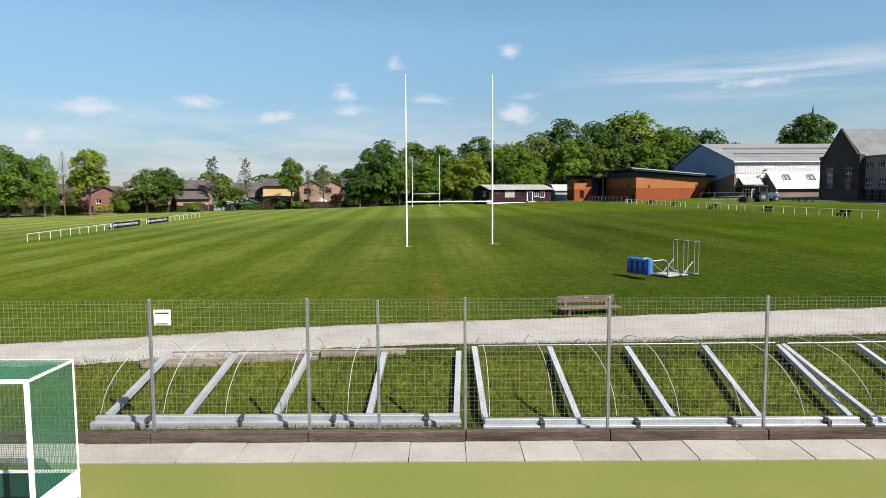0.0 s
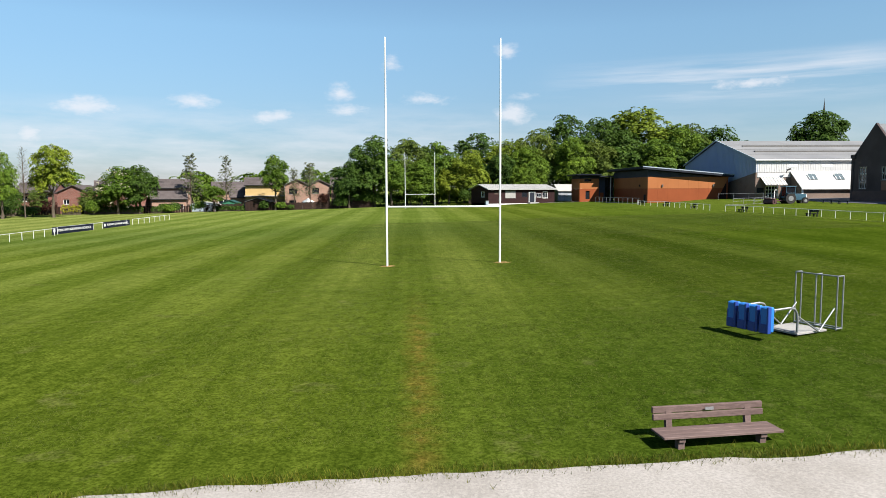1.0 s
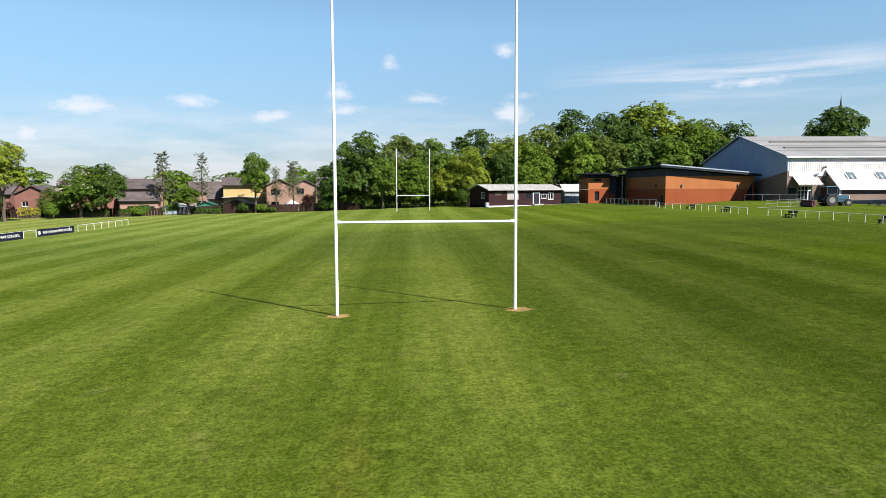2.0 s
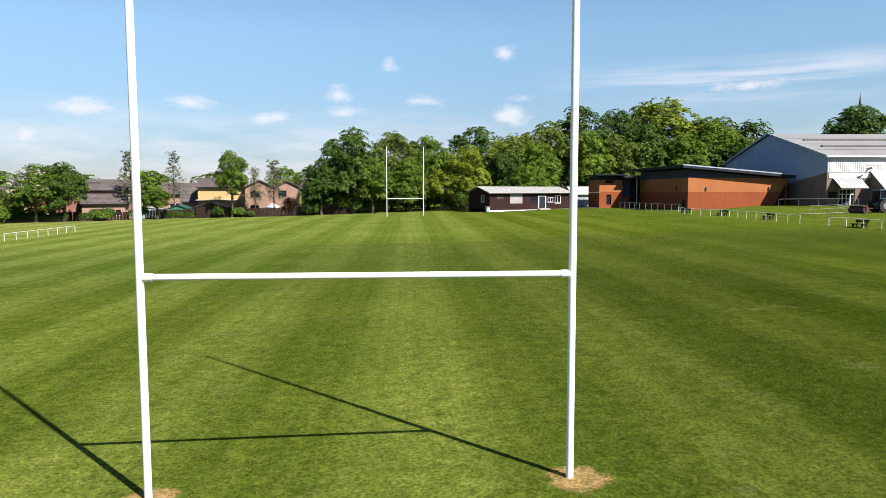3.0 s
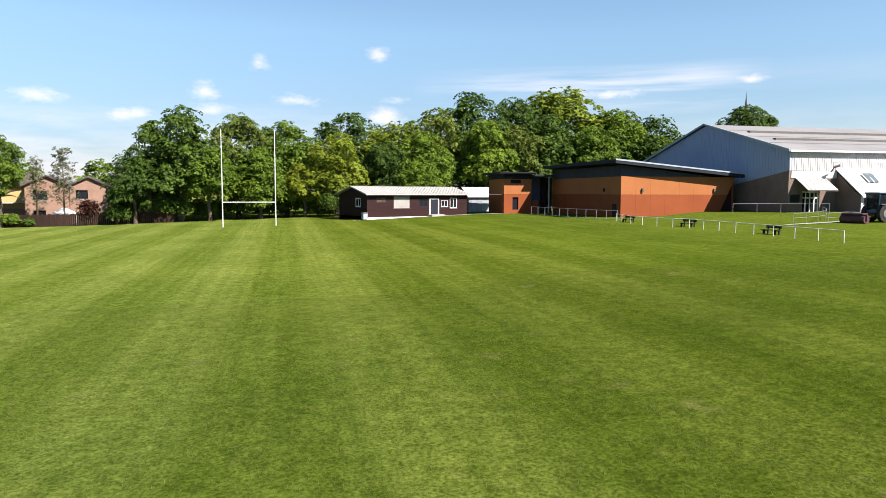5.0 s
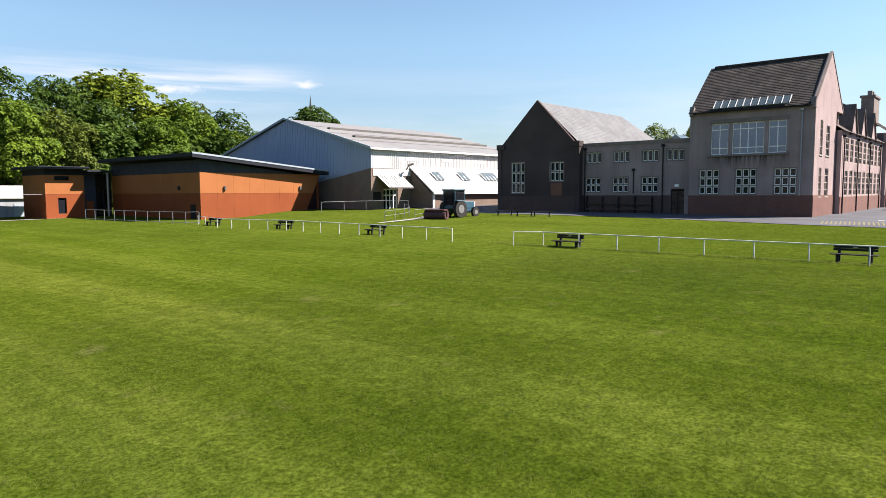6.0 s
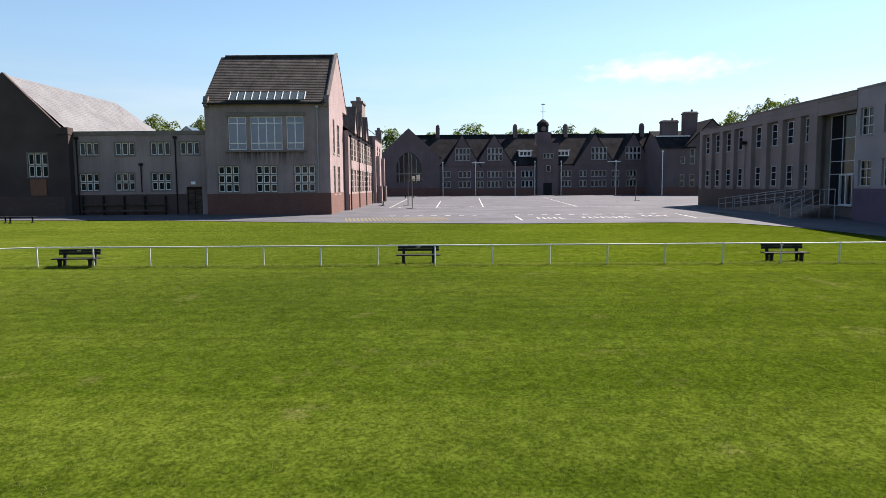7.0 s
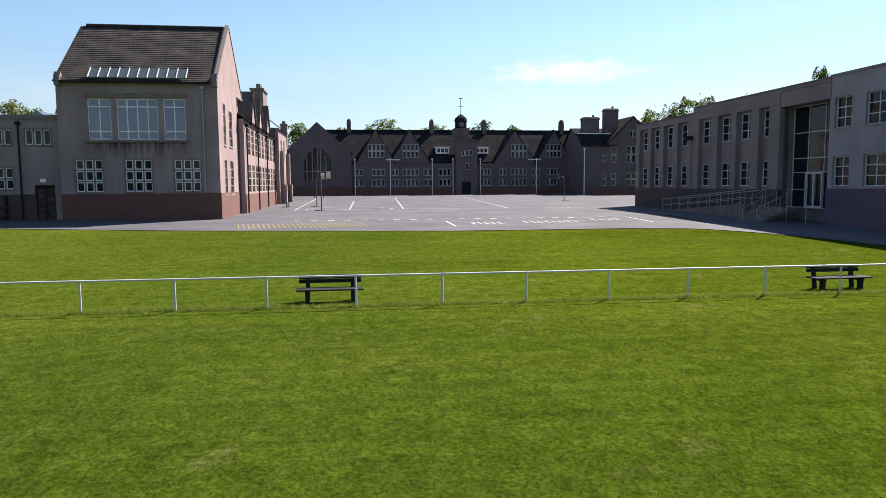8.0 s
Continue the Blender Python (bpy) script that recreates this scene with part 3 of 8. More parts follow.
def solid(name, bm, material, label, category, group="", kind="", m=None):
    me = mesh_of(bm, name) if isinstance(bm, bmesh.types.BMesh) else bm
    me.materials.append(material)
    ob = new(name, me)
    if m is not None:
        ob.matrix_world = m
    return tagged(ob, label, category, group, kind)


def box(bm, x0, y0, z0, x1, y1, z1, bevel=0.0):
    vs = [bm.verts.new((x, y, z)) for z in (z0, z1) for x, y in ((x0, y0), (x1, y0), (x1, y1), (x0, y1))]
    fs = [bm.faces.new([vs[i] for i in f]) for f in ((3, 2, 1, 0), (4, 5, 6, 7), (0, 1, 5, 4), (1, 2, 6, 5), (2, 3, 7, 6), (3, 0, 4, 7))]
    if bevel:
        bmesh.ops.bevel(bm, geom=list({e for f in fs for e in f.edges}), offset=bevel, segments=1, affect="EDGES")
    return bm


def boxed(*boxes, bevel=0.0):
    bm = bmesh.new()
    for b in boxes:
        box(bm, *b, bevel=bevel)
    return bm


def prism(bm, poly, axis, a0, a1):
    """A polygon drawn in the plane across an axis, pushed along it from a0 to a1."""
    def at(p, a):
        return {"X": (a, p[0], p[1]), "Y": (p[0], a, p[1]), "Z": (p[0], p[1], a)}[axis]
    lo, hi = [bm.verts.new(at(p, a0)) for p in poly], [bm.verts.new(at(p, a1)) for p in poly]
    k = len(poly)
    bm.faces.new(lo)
    bm.faces.new(hi[::-1])
    for i in range(k):
        bm.faces.new((lo[i], hi[i], hi[(i + 1) % k], lo[(i + 1) % k]))
    bmesh.ops.recalc_face_normals(bm, faces=bm.faces)
    return bm


def rod(bm, p, q, r0, r1=None, n=8):
    """A tapered round bar from p to q."""
    p, q = Vector(p), Vector(q)
    r1 = r0 if r1 is None else r1
    d = (q - p).normalized()
    a = d.orthogonal().normalized()
    b = d.cross(a)
    lo = [bm.verts.new(p + (a * math.cos(2 * math.pi * i / n) + b * math.sin(2 * math.pi * i / n)) * r0) for i in range(n)]
    hi = [bm.verts.new(q + (a * math.cos(2 * math.pi * i / n) + b * math.sin(2 * math.pi * i / n)) * r1) for i in range(n)]
    for i in range(n):
        f = bm.faces.new((lo[i], lo[(i + 1) % n], hi[(i + 1) % n], hi[i]))
        f.smooth = n > 6
    for ring in (lo[::-1], hi):
        bm.faces.new([bm.verts.new(v.co) for v in ring])
    return bm


def rods(*bars, n=8):
    bm = bmesh.new()
    for p, q, r in bars:
        rod(bm, p, q, r, n=n)
    return bm


def tube(points, r, n=6):
    bm = bmesh.new()
    for p, q in zip(points, points[1:]):
        rod(bm, p, q, r, n=n)
    return bm


def beam(bm, p, q, w, t):
    """A square bar from p to q, w wide and t thick, kept upright."""
    p, q = Vector(p), Vector(q)
    d = (q - p).normalized()
    s = d.cross(Vector((0, 0, 1))).normalized() * w / 2
    u = s.cross(d).normalized() * t / 2
    vs = [bm.verts.new(e + a * s + b * u) for e in (p, q) for a, b in ((-1, -1), (1, -1), (1, 1), (-1, 1))]
    for f in ((0, 1, 2, 3), (7, 6, 5, 4), (0, 4, 5, 1), (1, 5, 6, 2), (2, 6, 7, 3), (3, 7, 4, 0)):
        bm.faces.new([vs[i] for i in f])
    bmesh.ops.recalc_face_normals(bm, faces=bm.faces)
    return bm


def facing(side, at, d0, d1, a0, a1, z0, z1):
    """The corners of a box on a wall that faces W, E, S or N at the given line; d runs into the wall, a along it."""
    if side == "W":
        return (at + d0, a0, z0, at + d1, a1, z1)
    if side == "E":
        return (at - d1, a0, z0, at - d0, a1, z1)
    if side == "S":
        return (a0, at + d0, z0, a1, at + d1, z1)
    return (a0, at - d1, z0, a1, at - d0, z1)


def wall(name, parent, side, at, a0, a1, z0, z1, holes, material, th=0.35, label=""):
    """A wall with thickness, and openings that go through it."""
    bm = bmesh.new()
    cuts = sorted({a0, a1, *(min(max(h, a0), a1) for q in holes for h in q[:2])})
    for l, r in zip(cuts, cuts[1:]):
        mid, z = (l + r) / 2, z0
        for q in sorted((q for q in holes if q[0] < mid < q[1]), key=lambda q: q[2]):
            if q[2] > z + 1e-4:
                box(bm, *facing(side, at, 0, th, l, r, z, q[2]))
            z = max(z, q[3])
        if z1 > z + 1e-4:
            box(bm, *facing(side, at, 0, th, l, r, z, z1))
    return part(name, bm, material, parent, label)


def window(parent, side, at, hole, cols, rows, bar=0.05, inset=0.12, edge=0.07, frame_mat=None, pane_mat=None, sill=True, name="window"):
    """A framed window in a wall's opening: bars, one pane behind them and a sill."""
    a0, a1, z0, z1 = hole
    fm, bm = frame_mat or M["frame"], bmesh.new()
    for l, r in ((a0, a0 + edge), (a1 - edge, a1)):
        box(bm, *facing(side, at, inset, inset + 0.08, l, r, z0, z1))
    for b, t in ((z0, z0 + edge), (z1 - edge, z1)):
        box(bm, *facing(side, at, inset, inset + 0.08, a0 + edge, a1 - edge, b, t))
    bmesh.ops.remove_doubles(bm, verts=bm.verts, dist=1e-4)
    w = part(name, bm, fm, parent)
    cs = cols if isinstance(cols, (list, tuple)) else [i / cols for i in range(1, cols)]
    rs = rows if isinstance(rows, (list, tuple)) else [i / rows for i in range(1, rows)]
    for c in cs:
        x = a0 + (a1 - a0) * c
        part("glazing_bar", boxed(facing(side, at, inset + .005, inset + 0.075, x - bar / 2, x + bar / 2, z0 + edge, z1 - edge)), fm, w)
    for c in rs:
        z = z0 + (z1 - z0) * c
        part("glazing_bar", boxed(facing(side, at, inset + .01, inset + 0.07, a0 + edge, a1 - edge, z - bar / 2, z + bar / 2)), fm, w)
    part("pane", boxed(facing(side, at, inset + 0.05, inset + 0.06, a0 + .02, a1 - .02, z0 + .02, z1 - .02)), pane_mat or M["glass"], w)
    if sill:
        part("sill", boxed(facing(side, at, -0.06, inset + 0.02, a0 - .05, a1 + .05, z0 - .09, z0)), M["concrete"], w)
    return w


def stepped_slope(bm, x0, x1, eave, ridge, axis, thick=0.06, course=0.30):
    """A roof slope laid in overlapping courses from eave (a, z) to ridge (a, z), along the axis from x0 to x1."""
    (a0, z0), (a1, z1) = eave, ridge
    k = max(2, int(math.hypot(a1 - a0, z1 - z0) / course))
    da, dz = (a1 - a0) / k, (z1 - z0) / k
    ln = math.hypot(da, dz)
    na, nz = -dz / ln * math.copysign(1, da), abs(da) / ln
    for i in range(k):
        p, q = (a0 + da * i, z0 + dz * i), (a0 + da * (i + 1), z0 + dz * (i + 1))
        prism(bm, [p, q, (q[0] + na * thick * .4, q[1] + nz * thick * .4), (p[0] + na * thick, p[1] + nz * thick)], axis, x0, x1)
    return bm


# ---- the ground ----
def sheet(xs, ys, lift=0.0):
    X, Y = np.meshgrid(xs, ys)
    Z = height(X, Y) + lift
    k, w = len(xs), len(ys)
    idx = np.arange(k * w).reshape(w, k)
    faces = np.stack([idx[:-1, :-1], idx[:-1, 1:], idx[1:, 1:], idx[1:, :-1]], -1).reshape(-1, 4)
    me = bpy.data.meshes.new("sheet")
    me.from_pydata(np.stack([X, Y, Z], -1).reshape(-1, 3).tolist(), [], faces.tolist())
    me.polygons.foreach_set("use_smooth", [True] * len(me.polygons))
    return me


def strip(points_a, points_b, lift, cuts=6):
    """A strip of ground between two lines of as many points, laid over the land."""
    bm, rows = bmesh.new(), []
    for (ax, ay), (bx, by) in zip(points_a, points_b):
        row = []
        for i in range(cuts + 1):
            x, y = ax + (bx - ax) * i / cuts, ay + (by - ay) * i / cuts
            row.append(bm.verts.new((x, y, hz(x, y) + lift)))
        rows.append(row)
    for r, q in zip(rows, rows[1:]):
        for i in range(cuts):
            bm.faces.new((r[i], q[i], q[i + 1], r[i + 1]))
    bmesh.ops.recalc_face_normals(bm, faces=bm.faces)
    if bm.faces[:][0].normal.z < 0:
        bmesh.ops.reverse_faces(bm, faces=bm.faces)
    return bm


far = [300, 420, 700, 1200, 2200, 3500]
gx = np.concatenate([[-v for v in far[::-1]], np.arange(-200, 200, 2.5), [200], far])
gy = np.concatenate([[-v for v in far[::-1]], np.arange(-60, 300, 2.5), np.arange(10, 22, .35), far])
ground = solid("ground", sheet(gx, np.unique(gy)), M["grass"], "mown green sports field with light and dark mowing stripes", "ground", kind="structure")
solid("ground_rough", strip([(x, 13.25) for x in np.arange(-18, 28, 2.0)], [(x, 17.0 + .03 * x) for x in np.arange(-18, 28, 2.0)], 0.02, 16),
      M["rough_grass"], "uneven weedy grass behind the wire fence", "ground", kind="structure")
solid("pitch", boxed((-60, -60, -1.9, 60, 11.89, -1.525)), M["turf"], "yellow green sand filled artificial hockey turf", "pitch", kind="structure")


def wavy(x, base, amp, seed):
    return base + amp * noise.noise((x * 0.9, seed, 0.0)) + amp * 0.5 * noise.noise((x * 3.1, seed, 2.0))


px = np.arange(-40, 60.1, 0.4)
near_e = [(x, wavy(x, float(ramp(x, [(-40, 14.4), (-9.7, 15.9), (-3.4, 16.3), (0, 16.9), (5.3, 16.9), (12.5, 17.5), (60, 20)])), .10, 3)) for x in px]
far_e = [(x, wavy(x, float(ramp(x, [(-40, 16.2), (-16, 17.0), (-10.1, 17.8), (-2.5, 19.5), (4.4, 20.1), (13.6, 20.9), (60, 24)])), .16, 7)) for x in px]
solid("path", strip(near_e, far_e, 0.035, 8), M["gravel"], "pale crushed stone footpath", "path", kind="structure")

# the yard and the lane in front of the school
S = pose(70.3, 89.5, 0, 0, 0, 3.5)
def sw(u, v):
    p = S @ Vector((v, u, 0))
    return p.x, p.y
us = np.arange(-62, 60, 1.0)
edge_v = [float(ramp(u, [(-62, -44), (-40, -36), (-33, -27), (-32.2, -22.5), (-31.6, -18.4), (-30.2, -15.6), (-28.7, -13.4), (-25, -12.6), (-14.6, -12.5), (-7.2, -11.2), (0, -9.8), (11, -6.8), (24, -5.5), (40, -5.5), (60, -4)])) for u in us]
solid("yard", strip([sw(u, v) for u, v in zip(us, edge_v)], [sw(u, 96) for u in us], 0.03, 14), M["asphalt"], "worn grey asphalt school yard", "pavement", kind="structure")

yard_lines = thing("court_lines", pose(0, 0, 0), "faded white ball court lines on asphalt", "court lines", kind="structure")
def ground_line(p, q, w=0.1, lift=0.045, material=None):
    (ax, ay), (bx, by) = sw(*p), sw(*q)
    d = Vector((by - ay, ax - bx)).normalized() * w / 2
    k = max(2, int(math.hypot(bx - ax, by - ay) / 3))
    f = [(ax + (bx - ax) * i / k, ay + (by - ay) * i / k) for i in range(k + 1)]
    part("line", strip([(x + d.x, y + d.y) for x, y in f], [(x - d.x, y - d.y) for x, y in f], lift, 1), material or M["line"], yard_lines)




# ---- the school ----
def stone_window(parent, side, at, hole, cols, rows):
    """Small white casements, each a part, in a grid of stone mullions with head and sill."""
    a0, a1, z0, z1 = hole
    g = 0.10
    cw, ch = (a1 - a0 + g) / cols, (z1 - z0 + g) / rows
    ring = boxed(facing(side, at, -0.05, 0.05, a0 - .1, a1 + .1, z0 - .12, z0), facing(side, at, -0.02, 0.05, a0 - .1, a1 + .1, z1, z1 + .1),
                 facing(side, at, -0.02, 0.05, a0 - .1, a0, z0, z1), facing(side, at, -0.02, 0.05, a1, a1 + .1, z0, z1))
    bmesh.ops.remove_doubles(ring, verts=ring.verts, dist=1e-4)
    w = part("window", ring, M["concrete_dark"], parent)
    for i in range(1, cols):
        part("mullion", boxed(facing(side, at, 0.05, 0.3, a0 + i * cw - g, a0 + i * cw, z0, z1)), M["concrete_dark"], w)
    for j in range(1, rows):
        part("transom", boxed(facing(side, at, 0.06, 0.29, a0, a1, z0 + j * ch - g, z0 + j * ch)), M["concrete_dark"], w)
    white = M["grey_frame"] if parent.name in ("school_main_range", "school_south_wing") else M["frame"]
    e = min(0.075, cw * 0.11)
    for i in range(cols):
        for j in range(rows):
            l, r, b, t = a0 + i * cw, a0 + i * cw + cw - g, z0 + j * ch, z0 + j * ch + ch - g
            sash = boxed(*[facing(side, at, 0.10, 0.16, *q) for q in ((l, l + e, b, t), (r - e, r, b, t), (l + e, r - e, b, b + e), (l + e, r - e, t - e, t))])
            bmesh.ops.remove_doubles(sash, verts=sash.verts, dist=1e-4)
            part("casement", sash, white, w)
    part("pane", boxed(facing(side, at, 0.12, 0.13, a0, a1, z0, z1)), M["glass"], w)
    return w


M["block_render"] = mat("brown_block_render", (0.172, 0.139, 0.131), (0.228, 0.186, 0.176), 0.35, 20, 0.9, bump=0.2, grain=0.2)
M["block_pale"] = mat("pale_block_render", (0.2311, 0.2025, 0.2193), (0.3004, 0.2644, 0.2785), 0.5, 20, 0.9, bump=0.2, grain=0.18)
M["block_plinth"] = mat("violet_grey_plinth", (0.08619, 0.06435, 0.09513), (0.1181, 0.08494, 0.1225), 0.6, 20, 0.9, grain=0.2)
M["plinth_dark"] = brick_mat("dark_plinth_brick", (0.052, 0.030, 0.026), (0.072, 0.040, 0.034), (0.06, 0.046, 0.04))
M["dash_darker"] = mat("darkest_pebbledash", (0.046, 0.035, 0.034), (0.066, 0.051, 0.050), 0.35, 30, 0.95, bump=0.4, grain=0.3)
M["rust_wood"] = mat("varnished_panel", (0.1014, 0.039, 0.0195), (0.1404, 0.0585, 0.0273), 2, 20, 0.6, grain=0.3)
M["yellow_line"] = mat("faded_yellow_paint", (0.1638, 0.1404, 0.05265), (0.1966, 0.1685, 0.0702), 2, 20, 0.85, grain=0.35)
M["concrete_dark"] = mat("weathered_stone", (0.1376, 0.1144, 0.1048), (0.1927, 0.161, 0.1485), 1, 20, 0.9, grain=0.25)


def plinth(parent, side, at, a0, a1, z0, z1, holes=()):
    return wall("plinth", parent, side, at - (0.05 if side in "WS" else -0.05), a0, a1, z0, z1, list(holes), M["plinth"], 0.05, "red brick plinth")


def pipe(parent, p, q, r=0.06, material=None):
    bm = rods((p, q, r), n=8)
    box(bm, q[0] - .14, q[1] - .14, q[2], q[0] + .14, q[1] + .14, q[2] + .22)
    return part("drainpipe", bm, material or M["black"], parent, "cast iron drainpipe")


# the corner block with the great window
tower = thing("school_corner_block", S, "two storey pebbledashed school block with steep tiled roof and great window", "school building")
BIG = [(7.1, 8.64, 7.15, 9.95), (4.03, 6.75, 7.15, 9.95), (2.2, 3.67, 7.15, 9.95)]
SML = [(7.85, 9.6, 3.56, 5.76), (4.6, 6.35, 3.56, 5.76), (1.33, 3.08, 3.56, 5.76)]
M["stained_wall"] = stained(mat("stained_pebbledash", (0.214, 0.165, 0.161), (0.284, 0.221, 0.216), 0.35, 30, 0.95, bump=0.4, grain=0.28, streak=0.18), 1.9, 8.95, 5.7, 6.95)
wall("west_wall", tower, "W", 0, 0.35, 10.6, 1.0, 11.15, BIG + SML, M["stained_wall"])
plinth(tower, "W", 0, 0, 10.6, 1.0, 3.42)
for hl, c in zip(BIG, (2, 4, 2)):
    window(tower, "W", 0, hl, c, [0.20, 0.80], bar=0.07, sill=False, pane_mat=M["bigglass"])
part("window_ledge", boxed((-0.22, 2.0, 6.95, 0.0, 8.85, 7.1), bevel=0.02), M["concrete_dark"], tower, "projecting stone ledge")
part("lintel", boxed((-0.08, 2.0, 10.0, 0.0, 8.85, 10.3), bevel=0.02), M["concrete_dark"], tower)
for hl in SML:
    stone_window(tower, "W", 0, hl, 3, 3)
TS = [(1.9, 2.9, 6.9, 9.9), (4.3, 5.7, 6.9, 9.6), (1.9, 2.9, 3.3, 5.8), (4.3, 5.7, 3.3, 5.8)]
wall("south_wall", tower, "S", 0, 0, 8.2, 1.0, 11.15, TS, M["render_wall"], label="pale sunlit pebbledash wall")
plinth(tower, "S", 0, -0.05, 8.2, 1.0, 3.42)
for hl in TS:
    window(tower, "S", 0, hl, 2, 4, bar=0.06, inset=.05, frame_mat=M["stone_frame"])
part("gable", prism(bmesh.new(), [(-.15, 11.15), (11.1, 11.15), (5.5, 16.12)], "Y", 0.0, 0.35), M["render_wall"], tower, "steep pale gable with stone coping")
part("north_gable", prism(bmesh.new(), [(0.1, 11.1), (10.9, 11.1), (5.5, 15.65)], "Y", 10.25, 10.6), M["render_wall"], tower)
wall("north_wall", tower, "N", 10.6, 0.35, 11, 1.0, 11.15, [], M["render_wall"])
wall("east_wall", tower, "E", 11.0, 0.35, 10.25, 1.0, 11.15, [], M["render_wall"])
bm = bmesh.new()
for e, r in (((-0.30, 11.0), (5.5, 15.93)), ((11.3, 11.0), (5.5, 15.93))):
    stepped_slope(bm, 0.2, 10.68, e, r, "Y", 0.045, 0.26)
part("roof", bm, M["tile"], tower, "dark mossy plain tile roof")
part("ridge", boxed((5.35, 0.3, 15.88, 5.65, 10.3, 16.1), bevel=0.05), M["tile"], tower)
part("gutter", boxed((-0.42, 0.5, 10.95, -0.28, 10.2, 11.08)), M["black"], tower)
bm = bmesh.new()
prism(bm, [(-.25, 11.25), (.45, 11.98), (.38, 12.05), (-.32, 11.32)], "Y", 2.0, 8.4)
glz = part("rooflight", bm, M["skyglass"], tower, "strip of patent glazing at the eaves")
for i in range(11):
    y = 2.0 + 6.4 * i / 10
    part("glazing_bar", prism(bmesh.new(), [(-.30, 11.32), (.42, 12.06), (.40, 12.10), (-.34, 11.36)], "Y", y - .03, y + .03), M["frame"], glz)
for y0 in (10.2, -0.05):
    bm = boxed((-0.30, y0, 10.75, 0.15, y0 + .4, 11.3), bevel=0.05)
    prism(bm, [(-.30, 11.3), (.15, 11.3), (.15, 11.55), (-.05, 11.7)], "Y", y0, y0 + .4)
    part("kneeler", bm, M["concrete_dark"], tower, "stone kneeler at the gable foot")
bm = bmesh.new()
for s, x0 in ((1, -0.25), (-1, 11.25)):
    prism(bm, [(x0, 11.1), (5.5, 16.1), (5.5, 16.24), (x0 - .05 * s, 11.2)], "Y", -0.05, 0.22)
part("coping", bm, M["concrete_dark"], tower, "pale stone gable coping")
pipe(tower, (-0.1, 1.0, 3.4), (-0.1, 1.0, 10.6), material=M["galv"])

# the wing that runs back along the yard
wing = thing("school_wing", S, "long sunlit school wing with tall windows and small roof gables", "school building")
WN = []
for i in range(9):
    x0 = 10.2 + i * 2.35
    WN += [(x0, x0 + 1.55, 3.3, 5.8), (x0, x0 + 1.55, 6.5, 8.9)]
wall("south_wall", wing, "S", -0.5, 8.2, 32.0, 1.2, 9.4, WN, M["render_wall"])
plinth(wing, "S", -0.5, 8.2, 32, 1.2, 3.2)
# darker dash than the south wall: this side's shade is in its colour
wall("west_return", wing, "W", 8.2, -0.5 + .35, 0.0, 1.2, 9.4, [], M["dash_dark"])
for hl in WN:
    window(wing, "S", -0.5, hl, 2, 4, bar=0.07, inset=.02, edge=.09, sill=False, frame_mat=M["stone_frame"])
bm = bmesh.new()
stepped_slope(bm, 8.2, 32.0, (-.8, 9.3), (4.5, 13.0), "X", 0.03, 0.3)
stepped_slope(bm, 11.0, 32.0, (10.5, 9.3), (4.5, 13.0), "X", 0.03, 0.3)
part("roof", bm, M["wing_tile"], wing, "dark tile roof")
wall("north_wall", wing, "N", 10.2, 11.0, 32, 1.2, 9.4, [], M["render_wall"])
for x in (13.5, 18.5, 24.5):
    bm = prism(bmesh.new(), [(x - 1.5, 9.4), (x + 1.5, 9.4), (x, 12.0)], "Y", -0.55, 2.6)
    part("dormer_gable", bm, M["render_wall"], wing, "small pale gable")
    for k in (-1, 1):
        part("dormer_roof", prism(bmesh.new(), [(x + k * 1.72, 9.15), (x, 12.12), (x, 12.28), (x + k * 1.82, 9.2)], "Y", -.7, 3.2), M["wing_tile"], wing)
for x in (9.0, 16.0, 23.0, 30.0):
    pipe(wing, (x, -.62, 1.6), (x, -.62, 8.8))
end_bay = thing("school_end_bay", S, "taller end bay of the wing with a broad chimney", "school building")
EB = [(34.2, 35.8, 3.5, 6), (34.2, 35.8, 6.8, 9.4), (37.6, 39.2, 3.5, 6), (37.6, 39.2, 6.8, 9.4)]
wall("south_wall", end_bay, "S", -0.9, 32, 42, 1.2, 10.6, EB, M["render_wall"])
plinth(end_bay, "S", -0.9, 32, 42, 1.2, 3.2)
# dark dash again on the sides; the west face's shade is in its colour
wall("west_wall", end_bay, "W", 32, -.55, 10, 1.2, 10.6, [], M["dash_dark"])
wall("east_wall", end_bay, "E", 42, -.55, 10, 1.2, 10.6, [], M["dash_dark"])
for hl in EB:
    window(end_bay, "S", -0.9, hl, 2, 4, bar=.07, inset=.02, edge=.09, sill=False, frame_mat=M["stone_frame"])
bm = bmesh.new()
stepped_slope(bm, 31.8, 42.2, (-1.2, 10.5), (4.0, 14.5), "X")
stepped_slope(bm, 31.8, 42.2, (10.3, 10.5), (4.0, 14.5), "X")
part("roof", bm, M["wing_tile"], end_bay, "dark tile roof")
part("chimney", boxed((36, 1.2, 12, 40, 2.6, 15.4), (35.85, 1.05, 15.4, 40.15, 2.75, 15.65), (37.0, 1.6, 15.65, 37.4, 2.1, 16.3), (38.4, 1.6, 15.65, 38.8, 2.1, 16.3)), M["concrete_dark"], end_bay, "broad chimney stack with pots")
for x in (33.0, 40.8):
    part("buttress", boxed((x, -1.35, 1.2, x + .8, -.85, 8.0), (x, -1.6, 1.2, x + .8, -.85, 4.0)), M["render_wall"], end_bay)

